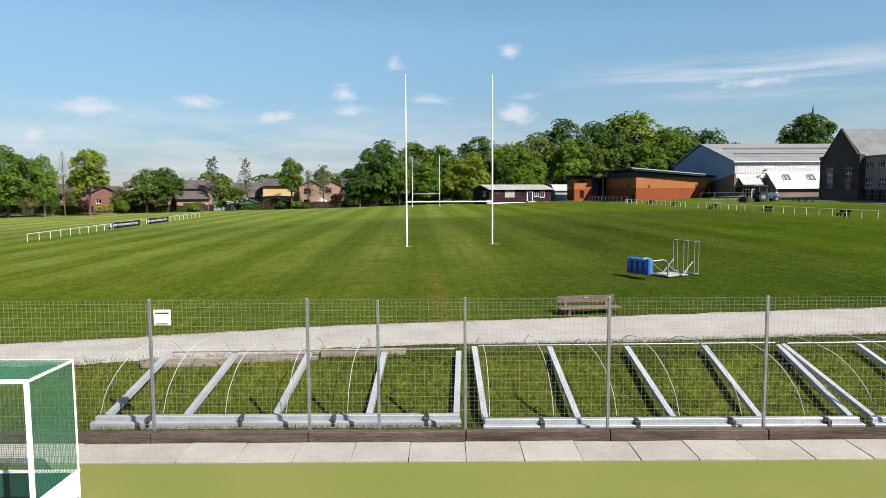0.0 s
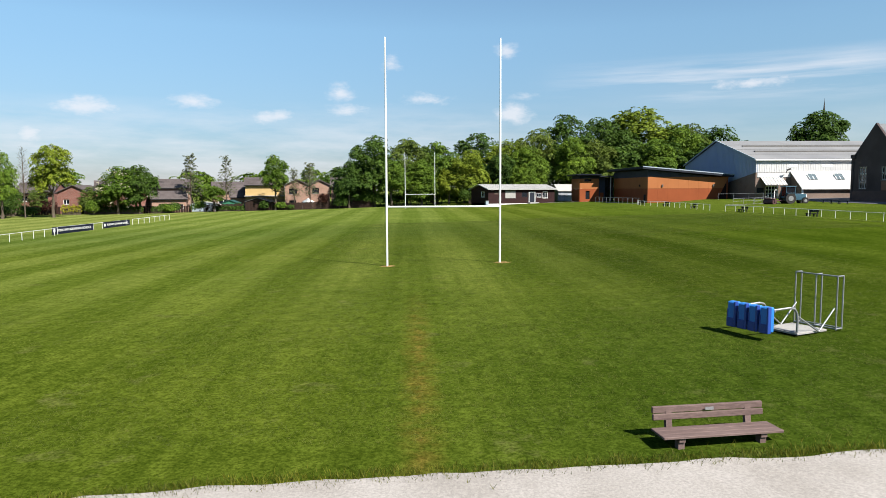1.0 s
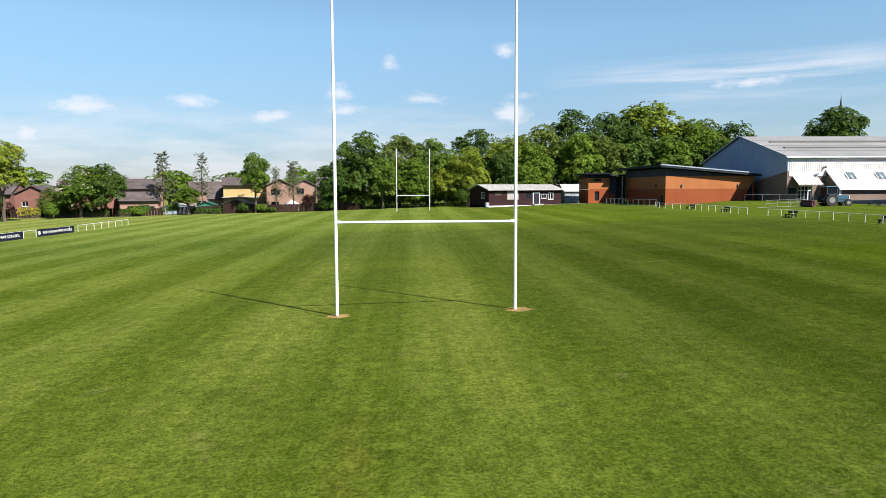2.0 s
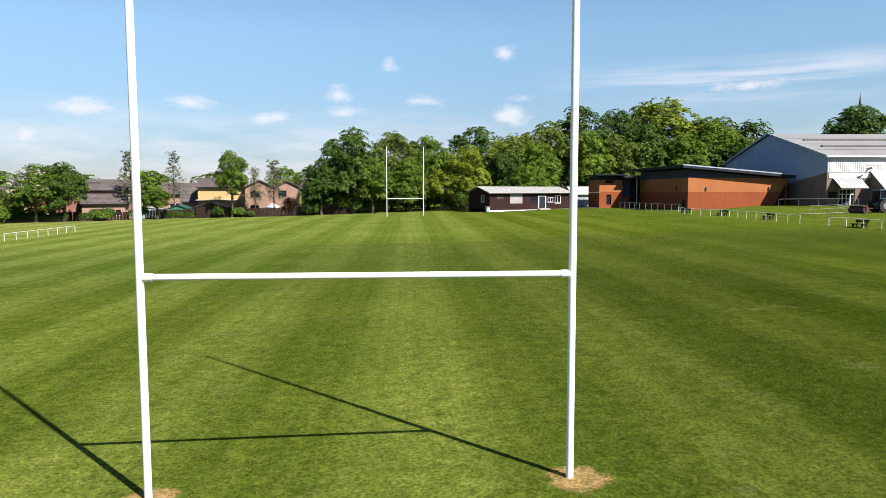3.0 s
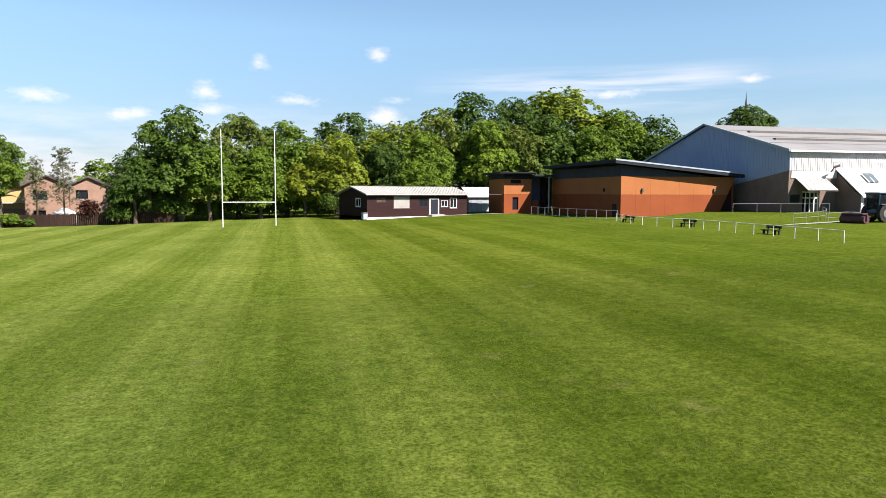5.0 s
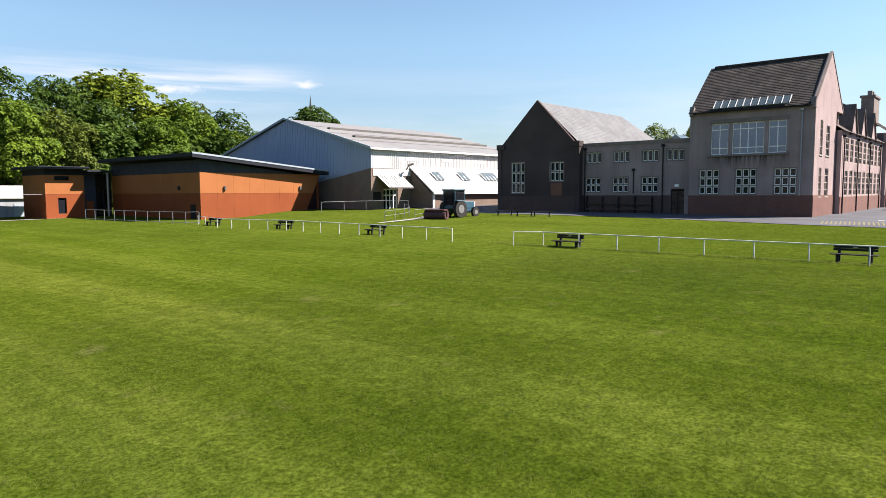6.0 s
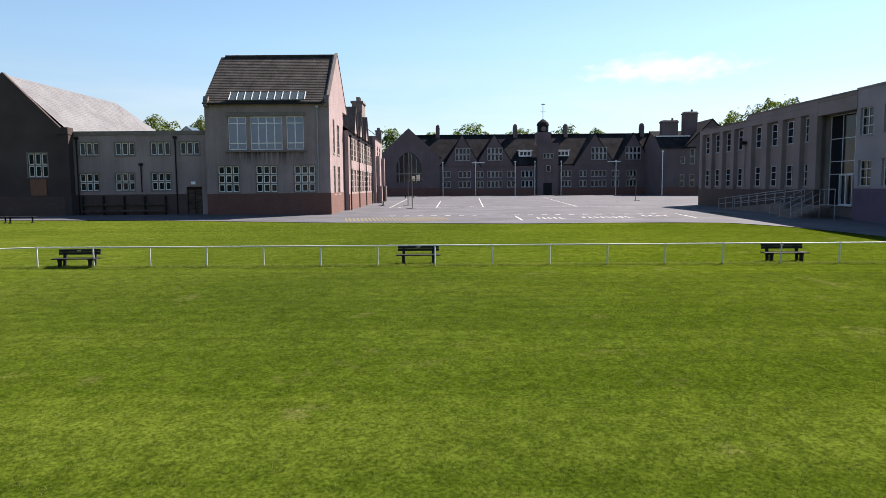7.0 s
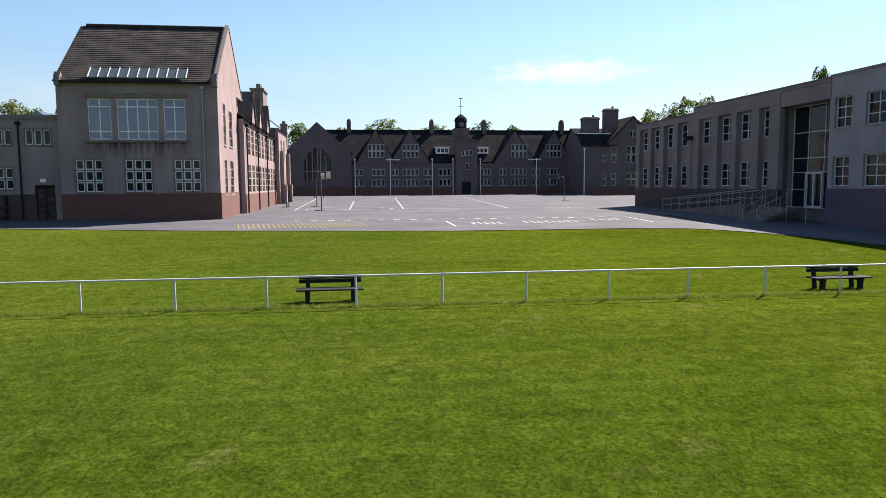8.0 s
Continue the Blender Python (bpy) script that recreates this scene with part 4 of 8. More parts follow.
# the flat roofed link
link = thing("school_link_block", S, "flat roofed pebbledashed link with rows of small windows", "school building")
UP = [(20.25, 21.9, 6.85, 7.9), (17.15, 18.8, 6.85, 7.9), (14.06, 15.72, 6.85, 7.9), (11.5, 13.17, 6.85, 7.9)]
LO = [(20.36, 22.0, 3.78, 5.25), (17.25, 18.9, 3.78, 5.25), (14.1, 15.75, 3.78, 5.25)]
DOOR = (11.4, 12.75, 1.0, 4.05)
wall("west_wall", link, "W", 1.0, 10.6, 22.5, 1.0, 8.7, UP + LO + [DOOR], M["render_wall"])
# darker brick here puts the shade at the wall's foot into the colour
part("plinth", boxed((0.95, 12.75, 1.0, 0.999, 22.5, 3.42)), M["plinth_dark"], link, "darkened brick plinth")
for hl in UP:
    stone_window(link, "W", 1.0, hl, 3, 1)
for hl in LO:
    stone_window(link, "W", 1.0, hl, 3, 2)
d = part("door", boxed((1.2, 11.4, 1.0, 1.26, 12.75, 4.05)), M["shed"], link, "dark brown double door")
part("panel", boxed((1.17, 11.5, 1.6, 1.2, 12.02, 3.8), (1.17, 12.12, 1.6, 1.2, 12.65, 3.8)), M["board"], d)
part("door_lamp", boxed((0.85, 11.9, 4.25, 1.0, 12.3, 4.5)), M["frame"], link)
part("flat_roof", boxed((1.0, 10.6, 8.7, 11, 22.5, 8.85)), M["seam"], link, "flat roof with dark parapet edge")
part("parapet", boxed((0.92, 10.6, 8.55, 1.3, 22.5, 8.9)), M["concrete_dark"], link)
wall("east_wall", link, "E", 11, 10.6, 22.5, 1.0, 8.7, [], M["render_wall"])
for y in (22.1, 13.55):
    pipe(link, (0.9, y, 1.3), (0.9, y, 8.2))
pipe(link, (0.9, 16.6, 3.6), (0.9, 16.6, 5.9), 0.05)
lantern = part("roof_lantern", prism(bmesh.new(), [(13.2, 8.85), (15.6, 8.85), (14.4, 9.75)], "X", 6.0, 9.0), M["skyglass"], link, "small glazed roof lantern")

# the tiered seat stand in front of the link
stand = thing("seat_stand", S, "dark tiered timber seat stand against the school wall", "seating")
for k in range(3):
    part("tier", boxed((0.75 - k * .32, 14.4, 1.35 + (2 - k) * .55, 0.97 - k * .32, 21.8, 1.5 + (2 - k) * .55), bevel=.02), M["board"], stand)
for i in range(5):
    y = 14.5 + i * 1.8
    part("upright", boxed((0.72, y, 1.2, 0.92, y + .1, 3.3), (0.12, y, 1.2, 0.7, y + .1, 1.38)), M["black"], stand)

# the gabled hall
hall = thing("school_gabled_hall", S, "tall dark gabled school hall with pale slate roof", "school building")
GW = [(29.4, 31.1, 3.7, 7.1), (24.35, 26.0, 5.02, 7.0)]
# west front in a darker dash than the hall's other walls
wall("west_wall", hall, "W", 0.3, 22.9, 32.6, 1.0, 9.0, GW, M["dash_darker"])
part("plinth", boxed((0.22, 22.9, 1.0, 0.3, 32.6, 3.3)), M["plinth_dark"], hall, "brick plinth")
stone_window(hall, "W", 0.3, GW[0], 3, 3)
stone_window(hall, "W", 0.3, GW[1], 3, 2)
part("gable", prism(bmesh.new(), [(22.9, 9.0), (32.6, 9.0), (27.75, 13.9)], "X", 0.3, 0.65), M["dash_darker"], hall)
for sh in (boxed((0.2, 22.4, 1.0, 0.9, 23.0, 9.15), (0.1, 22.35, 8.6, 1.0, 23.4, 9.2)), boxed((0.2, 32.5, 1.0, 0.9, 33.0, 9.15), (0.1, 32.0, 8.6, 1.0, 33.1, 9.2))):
    part("shoulder", sh, M["dash_darker"], hall, "square corner pier")
part("doorway_panel", boxed((0.24, 24.5, 3.4, 0.3, 25.9, 4.8)), M["rust_wood"], hall, "reddish timber panel")
bm = bmesh.new()
stepped_slope(bm, 0.66, 20.8, (22.6, 8.95), (27.75, 13.75), "X", 0.010, 0.28)
stepped_slope(bm, 0.66, 20.8, (32.9, 8.95), (27.75, 13.75), "X", 0.010, 0.28)
part("roof", bm, M["slate"], hall, "pale grey slate roof")
bm = bmesh.new()
vs = [bm.verts.new(p) for p in ((20.8, 22.6, 8.95), (20.8, 32.9, 8.95), (20.8, 27.75, 13.75), (26.0, 22.6, 8.95), (26.0, 32.9, 8.95))]
for f in ((0, 3, 2), (3, 4, 2), (4, 1, 2)):
    bm.faces.new([vs[i] for i in f])
part("hip", bm, M["slate"], hall)
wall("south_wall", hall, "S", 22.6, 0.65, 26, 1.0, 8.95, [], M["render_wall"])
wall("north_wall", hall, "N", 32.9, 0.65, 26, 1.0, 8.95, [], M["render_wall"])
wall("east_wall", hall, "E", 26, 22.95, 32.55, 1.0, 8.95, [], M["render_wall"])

# the long range at the back of the yard
range_b = thing("school_main_range", S, "long two storey school range with gables, chimneys and clock cupola", "school building")
FX = 80.0
GAB = [(-13.9, 3.7), (-20.4, 3.9), (-40.7, 4.2), (-48.5, 3.7)]
UW = [(-15.5, -12.5, 9.0, 11.5, 4, 2), (-22.0, -19.0, 9.0, 11.5, 4, 2), (-43.1, -40.0, 9.0, 11.5, 4, 2), (-49.9, -46.9, 9.0, 11.5, 4, 2)]
LW = [(-11.5, -9.9), (-15.6, -13.2), (-22.0, -19.0), (-24.7, -23.0), (-28.2, -25.9), (-36.0, -34.0), (-39.1, -37.7), (-43.1, -40.0), (-45.7, -44.2), (-49.2, -47.2), (-52.2, -51.0), (-18.2, -16.9)]
low = [(a, b, 3.6, 4.9) for a, b in LW] + [(a, b, 5.6, 6.85) for a, b in LW]
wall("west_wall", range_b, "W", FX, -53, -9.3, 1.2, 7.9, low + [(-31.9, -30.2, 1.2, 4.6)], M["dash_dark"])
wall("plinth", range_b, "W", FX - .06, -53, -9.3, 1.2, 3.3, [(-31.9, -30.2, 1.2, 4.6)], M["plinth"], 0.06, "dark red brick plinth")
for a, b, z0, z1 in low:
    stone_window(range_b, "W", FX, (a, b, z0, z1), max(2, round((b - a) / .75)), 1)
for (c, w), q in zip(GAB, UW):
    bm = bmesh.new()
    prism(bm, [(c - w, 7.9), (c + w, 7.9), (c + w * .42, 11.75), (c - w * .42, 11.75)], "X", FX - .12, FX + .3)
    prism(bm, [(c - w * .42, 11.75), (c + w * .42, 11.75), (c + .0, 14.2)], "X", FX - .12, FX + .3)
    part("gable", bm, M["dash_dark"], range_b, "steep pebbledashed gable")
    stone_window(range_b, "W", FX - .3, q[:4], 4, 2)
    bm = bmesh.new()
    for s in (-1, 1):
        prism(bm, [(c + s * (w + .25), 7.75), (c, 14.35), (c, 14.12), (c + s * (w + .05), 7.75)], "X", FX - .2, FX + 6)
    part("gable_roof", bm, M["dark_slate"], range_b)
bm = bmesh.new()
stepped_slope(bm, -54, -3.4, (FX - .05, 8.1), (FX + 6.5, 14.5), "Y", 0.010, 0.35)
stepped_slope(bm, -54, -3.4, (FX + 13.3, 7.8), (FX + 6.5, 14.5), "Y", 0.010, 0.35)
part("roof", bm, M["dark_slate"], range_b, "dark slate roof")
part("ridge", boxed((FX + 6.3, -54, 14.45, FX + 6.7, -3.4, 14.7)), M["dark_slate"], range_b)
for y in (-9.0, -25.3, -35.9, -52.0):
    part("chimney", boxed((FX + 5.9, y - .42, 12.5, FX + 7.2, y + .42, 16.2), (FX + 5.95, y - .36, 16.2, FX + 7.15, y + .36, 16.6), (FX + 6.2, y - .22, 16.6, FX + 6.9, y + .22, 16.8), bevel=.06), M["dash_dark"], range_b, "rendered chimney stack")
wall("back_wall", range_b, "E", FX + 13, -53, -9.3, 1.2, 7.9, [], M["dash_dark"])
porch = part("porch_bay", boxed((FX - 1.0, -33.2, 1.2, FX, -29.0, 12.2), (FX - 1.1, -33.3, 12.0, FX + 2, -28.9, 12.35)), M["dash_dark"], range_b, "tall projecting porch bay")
stone_window(range_b, "W", FX - 1.15, (-32.2, -30.1, 9.3, 10.3), 3, 1)
stone_window(range_b, "W", FX - 1.15, (-31.6, -30.8, 6.7, 7.9), 1, 1)
part("porch_door", boxed((FX - 1.05, -31.9, 1.2, FX - .98, -30.2, 4.4)), M["black"], porch, "dark arched doorway")
cup = part("cupola", boxed((FX + .2, -31.9, 12.3, FX + 3.2, -29.0, 14.6)), M["dash_dark"], range_b, "clock cupola with ogee cap")
bm = rods(((FX + 1.7, -30.45, 14.6), (FX + 1.7, -30.45, 16.0), 1.15), n=8)
rod(bm, (FX + 1.7, -30.45, 16.0), (FX + 1.7, -30.45, 16.6), 1.3, 1.1, 12)
rod(bm, (FX + 1.7, -30.45, 16.6), (FX + 1.7, -30.45, 17.3), 1.1, 0.25, 12)
part("cap", bm, M["dark_slate"], cup, "lead cap")
part("clock_face", rods(((FX + .55, -30.45, 15.3), (FX + .48, -30.45, 15.3), .5), n=20), M["concrete_dark"], cup, "round weathered clock dial")
part("weather_vane", rods(((FX + 1.7, -30.45, 17.3), (FX + 1.7, -30.45, 20.5), .05), ((FX + 1.7, -31.0, 18.8), (FX + 1.7, -29.9, 18.8), .04), ((FX + 1.7, -30.9, 20.3), (FX + 1.7, -30.1, 20.3), .07)), M["seam"], cup, "slim weather vane")
for y in (-26.8, -34.5):
    dm = part("dormer", boxed((FX + 1.4, y - 1.3, 9.8, FX + 4.0, y + 1.3, 11.0), (FX + 1.2, y - 1.5, 10.95, FX + 4.6, y + 1.5, 11.12)), M["frame"], range_b, "white flat roofed dormer")
    part("pane", boxed(*[(FX + 1.37, y - 1.05 + k * .75, 10.05, FX + 1.4, y - .5 + k * .75, 10.75) for k in range(3)]), M["glass"], dm)
for y in (-10.0, -24.6, -28.6, -33.9, -45.0, -16.6):
    pipe(range_b, (FX - .25, y, 1.6), (FX - .25, y, 8.6), 0.085, M["frame"])
for y in (-17.15, -44.6):
    part("valley_gutter", boxed((FX - .32, y - 1.3, 8.5, FX - .14, y + 1.3, 8.68)), M["frame"], range_b, "white valley gutter")

chapel = thing("school_arched_hall", S, "gabled school hall with a tall pointed window", "school building")
bm = bmesh.new()
arch_pts = []
for i in range(9):
    t = i / 8
    arch_pts.append((-3.15 + 2.5 * (1 - 2 * t), 8.4 + 2.4 * math.sin(math.pi * t) ** .75))
prism(bm, [(3.0, 1.2), (3.0, 9.9), (-3.15, 15.55), (-9.35, 9.9), (-9.35, 1.2), (-5.65, 1.2), (-5.65, 8.4), *[(y, z) for y, z in arch_pts[::-1]][1:-1], (-.65, 8.4), (-.65, 1.2)], "X", FX - .6, FX - .1)
part("gable_wall", bm, M["dash_dark"], chapel, "dark pebbledashed gable wall")
part("under_window", boxed((FX - .6, -5.65, 1.2, FX - .1, -.65, 4.7)), M["dash_dark"], chapel)
part("plinth", boxed((FX - .68, -9.35, 1.2, FX - .61, 3.0, 3.6)), M["plinth"], chapel, "red brick plinth")
tr = bmesh.new()
for k in range(5):
    y = -5.65 + 5 * (k + .5) / 5
    top = 8.4 + 2.35 * math.sin(math.pi * (k + .5) / 5) ** .75
    box(tr, FX - .45, y - .07 + .5 * (k < 2) - .5 * (k > 2) * 0, 4.7, FX - .3, y + .07 + .5 * (k < 2), top)
box(tr, FX - .45, -5.65, 6.4, FX - .3, -.65, 6.55)
wq = part("window", tr, M["concrete"], chapel, "stone tracery")
part("pane", boxed((FX - .28, -5.65, 4.7, FX - .26, -.65, 10.9)), M["glass"], wq)
bm = bmesh.new()
for e in (3.3, -9.65):
    stepped_slope(bm, FX - .1, FX + 20, (e, 9.7), (-3.15, 15.35), "X", 0.010, 0.35)
part("roof", bm, M["dark_slate"], chapel, "dark slate roof")
wall("north_wall", chapel, "N", 3.0, FX - .1, FX + 20, 1.2, 9.8, [], M["dash_dark"])
wall("south_wall", chapel, "S", -9.3, FX + 13.5, FX + 20, 1.2, 9.8, [], M["dash_dark"])
annex = thing("school_low_annex", S, "low dark annex with chimneys beside the arched hall", "school building")
part("body", boxed((FX + 1, 3.0, 1.2, FX + 10, 12, 9.5)), M["dash_dark"], annex)
part("roof", prism(bmesh.new(), [(3.0, 9.5), (12.0, 9.5), (7.5, 12.5)], "X", FX + 1, FX + 10), M["dark_slate"], annex)
part("chimney", boxed((FX + 3, 2.6, 11, FX + 4.2, 3.8, 15.2), (FX + 2.9, 2.5, 15.2, FX + 4.3, 3.9, 15.5), (FX + 3.3, 2.9, 15.5, FX + 3.9, 3.5, 16)), M["concrete_dark"], annex)

# the gabled wing that closes the yard on the south
south_b = thing("school_south_wing", S, "dark pebbledashed school wing with a steep gable and two broad chimneys", "school building")
WX = 70.0
SW2 = [(-55.4, -54.6, 3.5, 5.7), (-57.3, -56.4, 3.5, 5.7), (-61.1, -59.2, 3.5, 5.7), (-55.45, -54.65, 7.75, 9.0), (-57.3, -56.4, 7.65, 10.5), (-61.0, -59.3, 7.65, 10.55)]
wall("west_wall", south_b, "W", WX, -70, -50.9, 1.2, 10.7, SW2, M["dash_dark"])
part("gable", prism(bmesh.new(), [(-65.6, 10.7), (-55.2, 10.7), (-60.4, 15.9)], "X", WX, WX + .35), M["dash_dark"], south_b, "steep pebbledashed gable")
for q in SW2:
    stone_window(south_b, "W", WX, q, 2 if q[1] - q[0] > 1.3 else 1, 2 if q[3] - q[2] > 1.5 else 1)
stone_window(south_b, "W", WX - .3, (-60.9, -59.6, 12.2, 13.4), 2, 1)
wall("north_wall", south_b, "N", -50.9, WX + .35, 79.9, 1.2, 10.7, [], M["dash_dark"])
part("plinth", boxed((WX - .07, -70, 1.2, WX - .003, -50.85, 3.35)), M["plinth"], south_b, "dark red brick plinth")
bm = bmesh.new()
stepped_slope(bm, -57.4, -50.6, (WX - .3, 10.6), (WX + 2.6, 13.0), "Y", 0.03, .35)
stepped_slope(bm, -70, -50.6, (WX + 2.7, 12.7), (WX + 6.5, 14.3), "Y", 0.03, .35)
stepped_slope(bm, -70, -50.6, (WX + 12, 10.7), (WX + 6.5, 14.3), "Y", 0.03, .35)
for k in (-1, 1):
    prism(bm, [(-60.4 + k * 5.5, 10.55), (-60.4, 16.08), (-60.4, 15.85), (-60.4 + k * 5.2, 10.5)], "X", WX - .2, WX + 8)
part("roof", bm, M["dark_slate"], south_b, "dark slate roof")
part("north_gable", prism(bmesh.new(), [(WX + .1, 10.7), (WX + 11.8, 10.7), (WX + 6.5, 14.15), (WX + 2.6, 12.7)], "Y", -51.2, -50.9), M["dash_dark"], south_b)
part("gutter", boxed((WX + 2.3, -57.2, 12.95, WX + 2.6, -50.7, 13.15)), M["frame"], south_b, "white gutter")
for y0, y1, top in ((-55.1, -51.9, 16.1), (-58.8, -56.1, 17.7)):
    ch = part("chimney", boxed((WX + 2.8, y0 + .1, 11, WX + 4.6, y1 - .1, top - .5), (WX + 2.7, y0, top - .5, WX + 4.7, y1, top - .2), (WX + 2.85, y0 + .15, top - .2, WX + 4.55, y1 - .15, top), bevel=.05), M["dash_dark"], south_b, "broad chimney stack")
    part("chimney_pot", rods(((WX + 3.6, y0 + 1.0, top), (WX + 3.6, y0 + 1.0, top + .45), .2), n=10), M["dash_dark"], ch)
pipe(south_b, (WX - .12, -51.2, 1.5), (WX - .12, -51.2, 10.0), .085, M["frame"])
wall("south_wall", south_b, "S", -70, WX + .35, WX + 12, 1.2, 10.7, [], M["dash_dark"])

# the flat roofed classroom block
block = thing("school_classroom_block", S, "two storey flat roofed classroom block with pilasters", "school building")
BX = [14.5, 11.9, 9.2, 6.5, 2.8, -0.15, -2.8, -5.3]
WB = []
for x in BX:
    w = .55 if x == -5.3 else .88
    WB += [(x - w, x + w, 7.1, 8.95), (x - w, x + w, 3.65, 5.4)]
WB2 = [(-13.7, -12.3, 7.1, 8.9), (-13.7, -12.3, 3.65, 5.4)] + [(x - 1.7, x, z, z + 1.8) for x in (-14.8, -17.4, -20.0) for z in (3.65, 7.1)]
N0 = -38.0
RB = M["block_render"]
BAY, PROUD = N0 - .18, N0 + .18
wall("north_wall", block, "N", BAY, -7.1, 16.2, 1.0, 9.66, WB, RB)
wall("north_wall_west", block, "N", N0 + .12, -24, -11.9, 1.0, 10.15, WB2, M["block_pale"])
part("plinth", boxed((-7.1, BAY, 1.0, 16.22, PROUD + .03, 3.4)), M["plinth_dark"], block, "dark brick plinth")
part("plinth", boxed((-24, N0 + .12, 1.0, -11.9, N0 + .17, 3.5)), M["block_plinth"], block, "violet grey plinth")
for q in WB + WB2:
    west = q[1] < -11
    window(block, "N", N0 + .12 if west else BAY, q, 2, 3, bar=0.05, edge=.055, inset=.16 if west else .05, frame_mat=M["grey_frame"])
ends = [-7.1] + [x + k * (.6 if x == -5.3 else .96) for x in sorted(BX) for k in (-1, 1)] + [16.2]
for x0, x1 in zip(ends[::2], ends[1::2]):
    part("pilaster", boxed((x0, BAY, 3.41, x1, PROUD, 9.1)), RB, block, "rendered pilaster")
part("lintel_band", boxed((-7.1, BAY, 9.11, 16.2, PROUD, 9.65)), RB, block, "rendered band over the bays")
part("parapet", boxed((-7.1, N0 - .5, 9.66, 4.65, N0 + .19, 10.12), (-11.9, N0 - .5, 9.9, -7.1, N0 + .19, 10.12)), RB, block)
part("parapet", boxed((-24, N0 - .4, 10.15, -11.9, N0 + .18, 10.3)), RB, block)
part("coping", boxed((-11.9, N0 - .4, 10.12, 4.7, N0 + .26, 10.2)), M["concrete_dark"], block, "thin dark parapet coping")
part("coping", boxed((4.71, N0 - .5, 9.67, 16.3, N0 + .26, 9.74)), M["concrete_dark"], block, "thin dark parapet coping")
part("entrance_recess", boxed((-12.0, N0 - 1.2, 1.0, -7.0, N0 - 1.1, 8.9), (-11.95, N0 - 1.2, 8.9, -7.12, N0 + .17, 9.88), (-7.1, N0 - 1.2, 1, -7.0, BAY - .01, 8.9), (-12.0, N0 - 1.2, 1.0, -11.8, N0, 8.9)), RB, block, "deep entrance recess")
window(block, "N", N0 - .75, (-11.78, -7.12, 2.2, 8.88), 3, [0.35, 0.49, 0.74], bar=0.045, edge=.05, sill=False, frame_mat=M["grey_frame"])
part("entrance_door", boxed(*[(x0, N0 - .85, z0, x1, N0 - .74, z1) for x0, x1, z0, z1 in ((-10.26, -10.2, 2.2, 4.5), (-8.7, -8.64, 2.2, 4.5), (-9.49, -9.41, 2.2, 4.5), (-10.2, -8.7, 4.43, 4.5), (-10.2, -8.7, 2.2, 2.36))]), M["grey_frame"], block, "white framed glazed entrance doors")
wall("east_wall", block, "E", 16.2, -50, N0 - .35, 1.0, 9.9, [], RB)
wall("west_wall", block, "W", -24, -50, N0 - .35, 1.0, 9.9, [], RB)
part("flat_roof", boxed((-24, -50, 9.45, 16.2, N0 - .54, 9.65)), M["slate"], block, "grey felt flat roof")
pipe(block, (4.75, N0 + .29, 3.5), (4.75, N0 + .29, 7.4), .04, M["concrete_dark"])
part("floodlight", boxed((4.5, N0 + .25, 7.5, 5.0, N0 + .75, 7.8), bevel=.04), M["black"], block, "black wall floodlight")

# steps and ramp with tube rails
stair = thing("entrance_steps", S, "concrete steps and ramp with galvanised tube rails", "steps")
zb = 1.25
for k in range(6):
    part("step", boxed((-9.6, N0 + .3, zb + k * .17 - .4, -6.3, N0 + 3.2 - k * .42, zb + k * .17 + .17), bevel=.015), M["concrete_dark"], stair)
part("ramp", prism(bmesh.new(), [(-6.3, 1.0), (6.2, 1.0), (6.2, 1.55), (-6.3, 2.45)], "Y", N0 + .4, N0 + 2.0), M["concrete_dark"], stair)
def stair_rail(p, q, n, hgt=1.0):
    bars = [((p[0], p[1], p[2] + hgt), (q[0], q[1], q[2] + hgt), .03), ((p[0], p[1], p[2] + hgt * .5), (q[0], q[1], q[2] + hgt * .5), .025)]
    for i in range(n + 1):
        t = i / n
        c = [p[k] + (q[k] - p[k]) * t for k in range(3)]
        bars.append((tuple(c), (c[0], c[1], c[2] + hgt), .03))
    part("hand_rail", rods(*bars, n=6), M["galv"], stair, "galvanised tube rail")
stair_rail((-6.3, N0 + 2.0, 2.4), (6.2, N0 + 2.0, 1.5), 8)
stair_rail((-6.3, N0 + .5, 2.4), (6.2, N0 + .5, 1.5), 8)
for x in (-9.6, -8.0, -6.4):
    stair_rail((x, N0 + 3.2, 1.2), (x, N0 + .8, 2.3), 3)
stair_rail((-11.6, N0 + 1.2, 1.25), (-9.7, N0 + 1.2, 1.25), 1, 2.2)


# ---- sports hall with the big metal roof ----
BARN = pose(57.05, 131.6, 0, 0, 0, 1.5)
barn = thing("sports_hall", BARN, "large sports hall with white and blue grey metal cladding over brick", "sports hall")
BL, BW, BE_, BR = 29.0, 32.4, 8.9, 13.1     # length, depth, eaves, ridge
part("gable_cladding", prism(bmesh.new(), [(0, 6.6), (0, BE_), (BW / 2, BR), (BW, BE_), (BW, 2.0), (17, 4.0)], "X", 0, 0.3), M["cladblue"], barn, "blue grey ribbed metal gable")
bm = bmesh.new()
for i in range(60):
    y = .2 + i * BW / 60
    top = BE_ + (BR - BE_) * (1 - abs(y - BW / 2) / (BW / 2)) - .05
    lowz = 6.6 - y * .153 if y < 17 else 4.0 - (y - 17) * .13
    box(bm, -0.03, y, lowz, 0.0, y + .2, top)
part("gable_ribs", bm, M["cladblue"], barn)
part("gable_brick", prism(bmesh.new(), [(0, 1.2), (0, 6.6), (17, 4.0), (BW, 2.0), (BW, 1.2)], "X", 0.02, 0.3), M["brick"], barn, "brown brick gable foot")
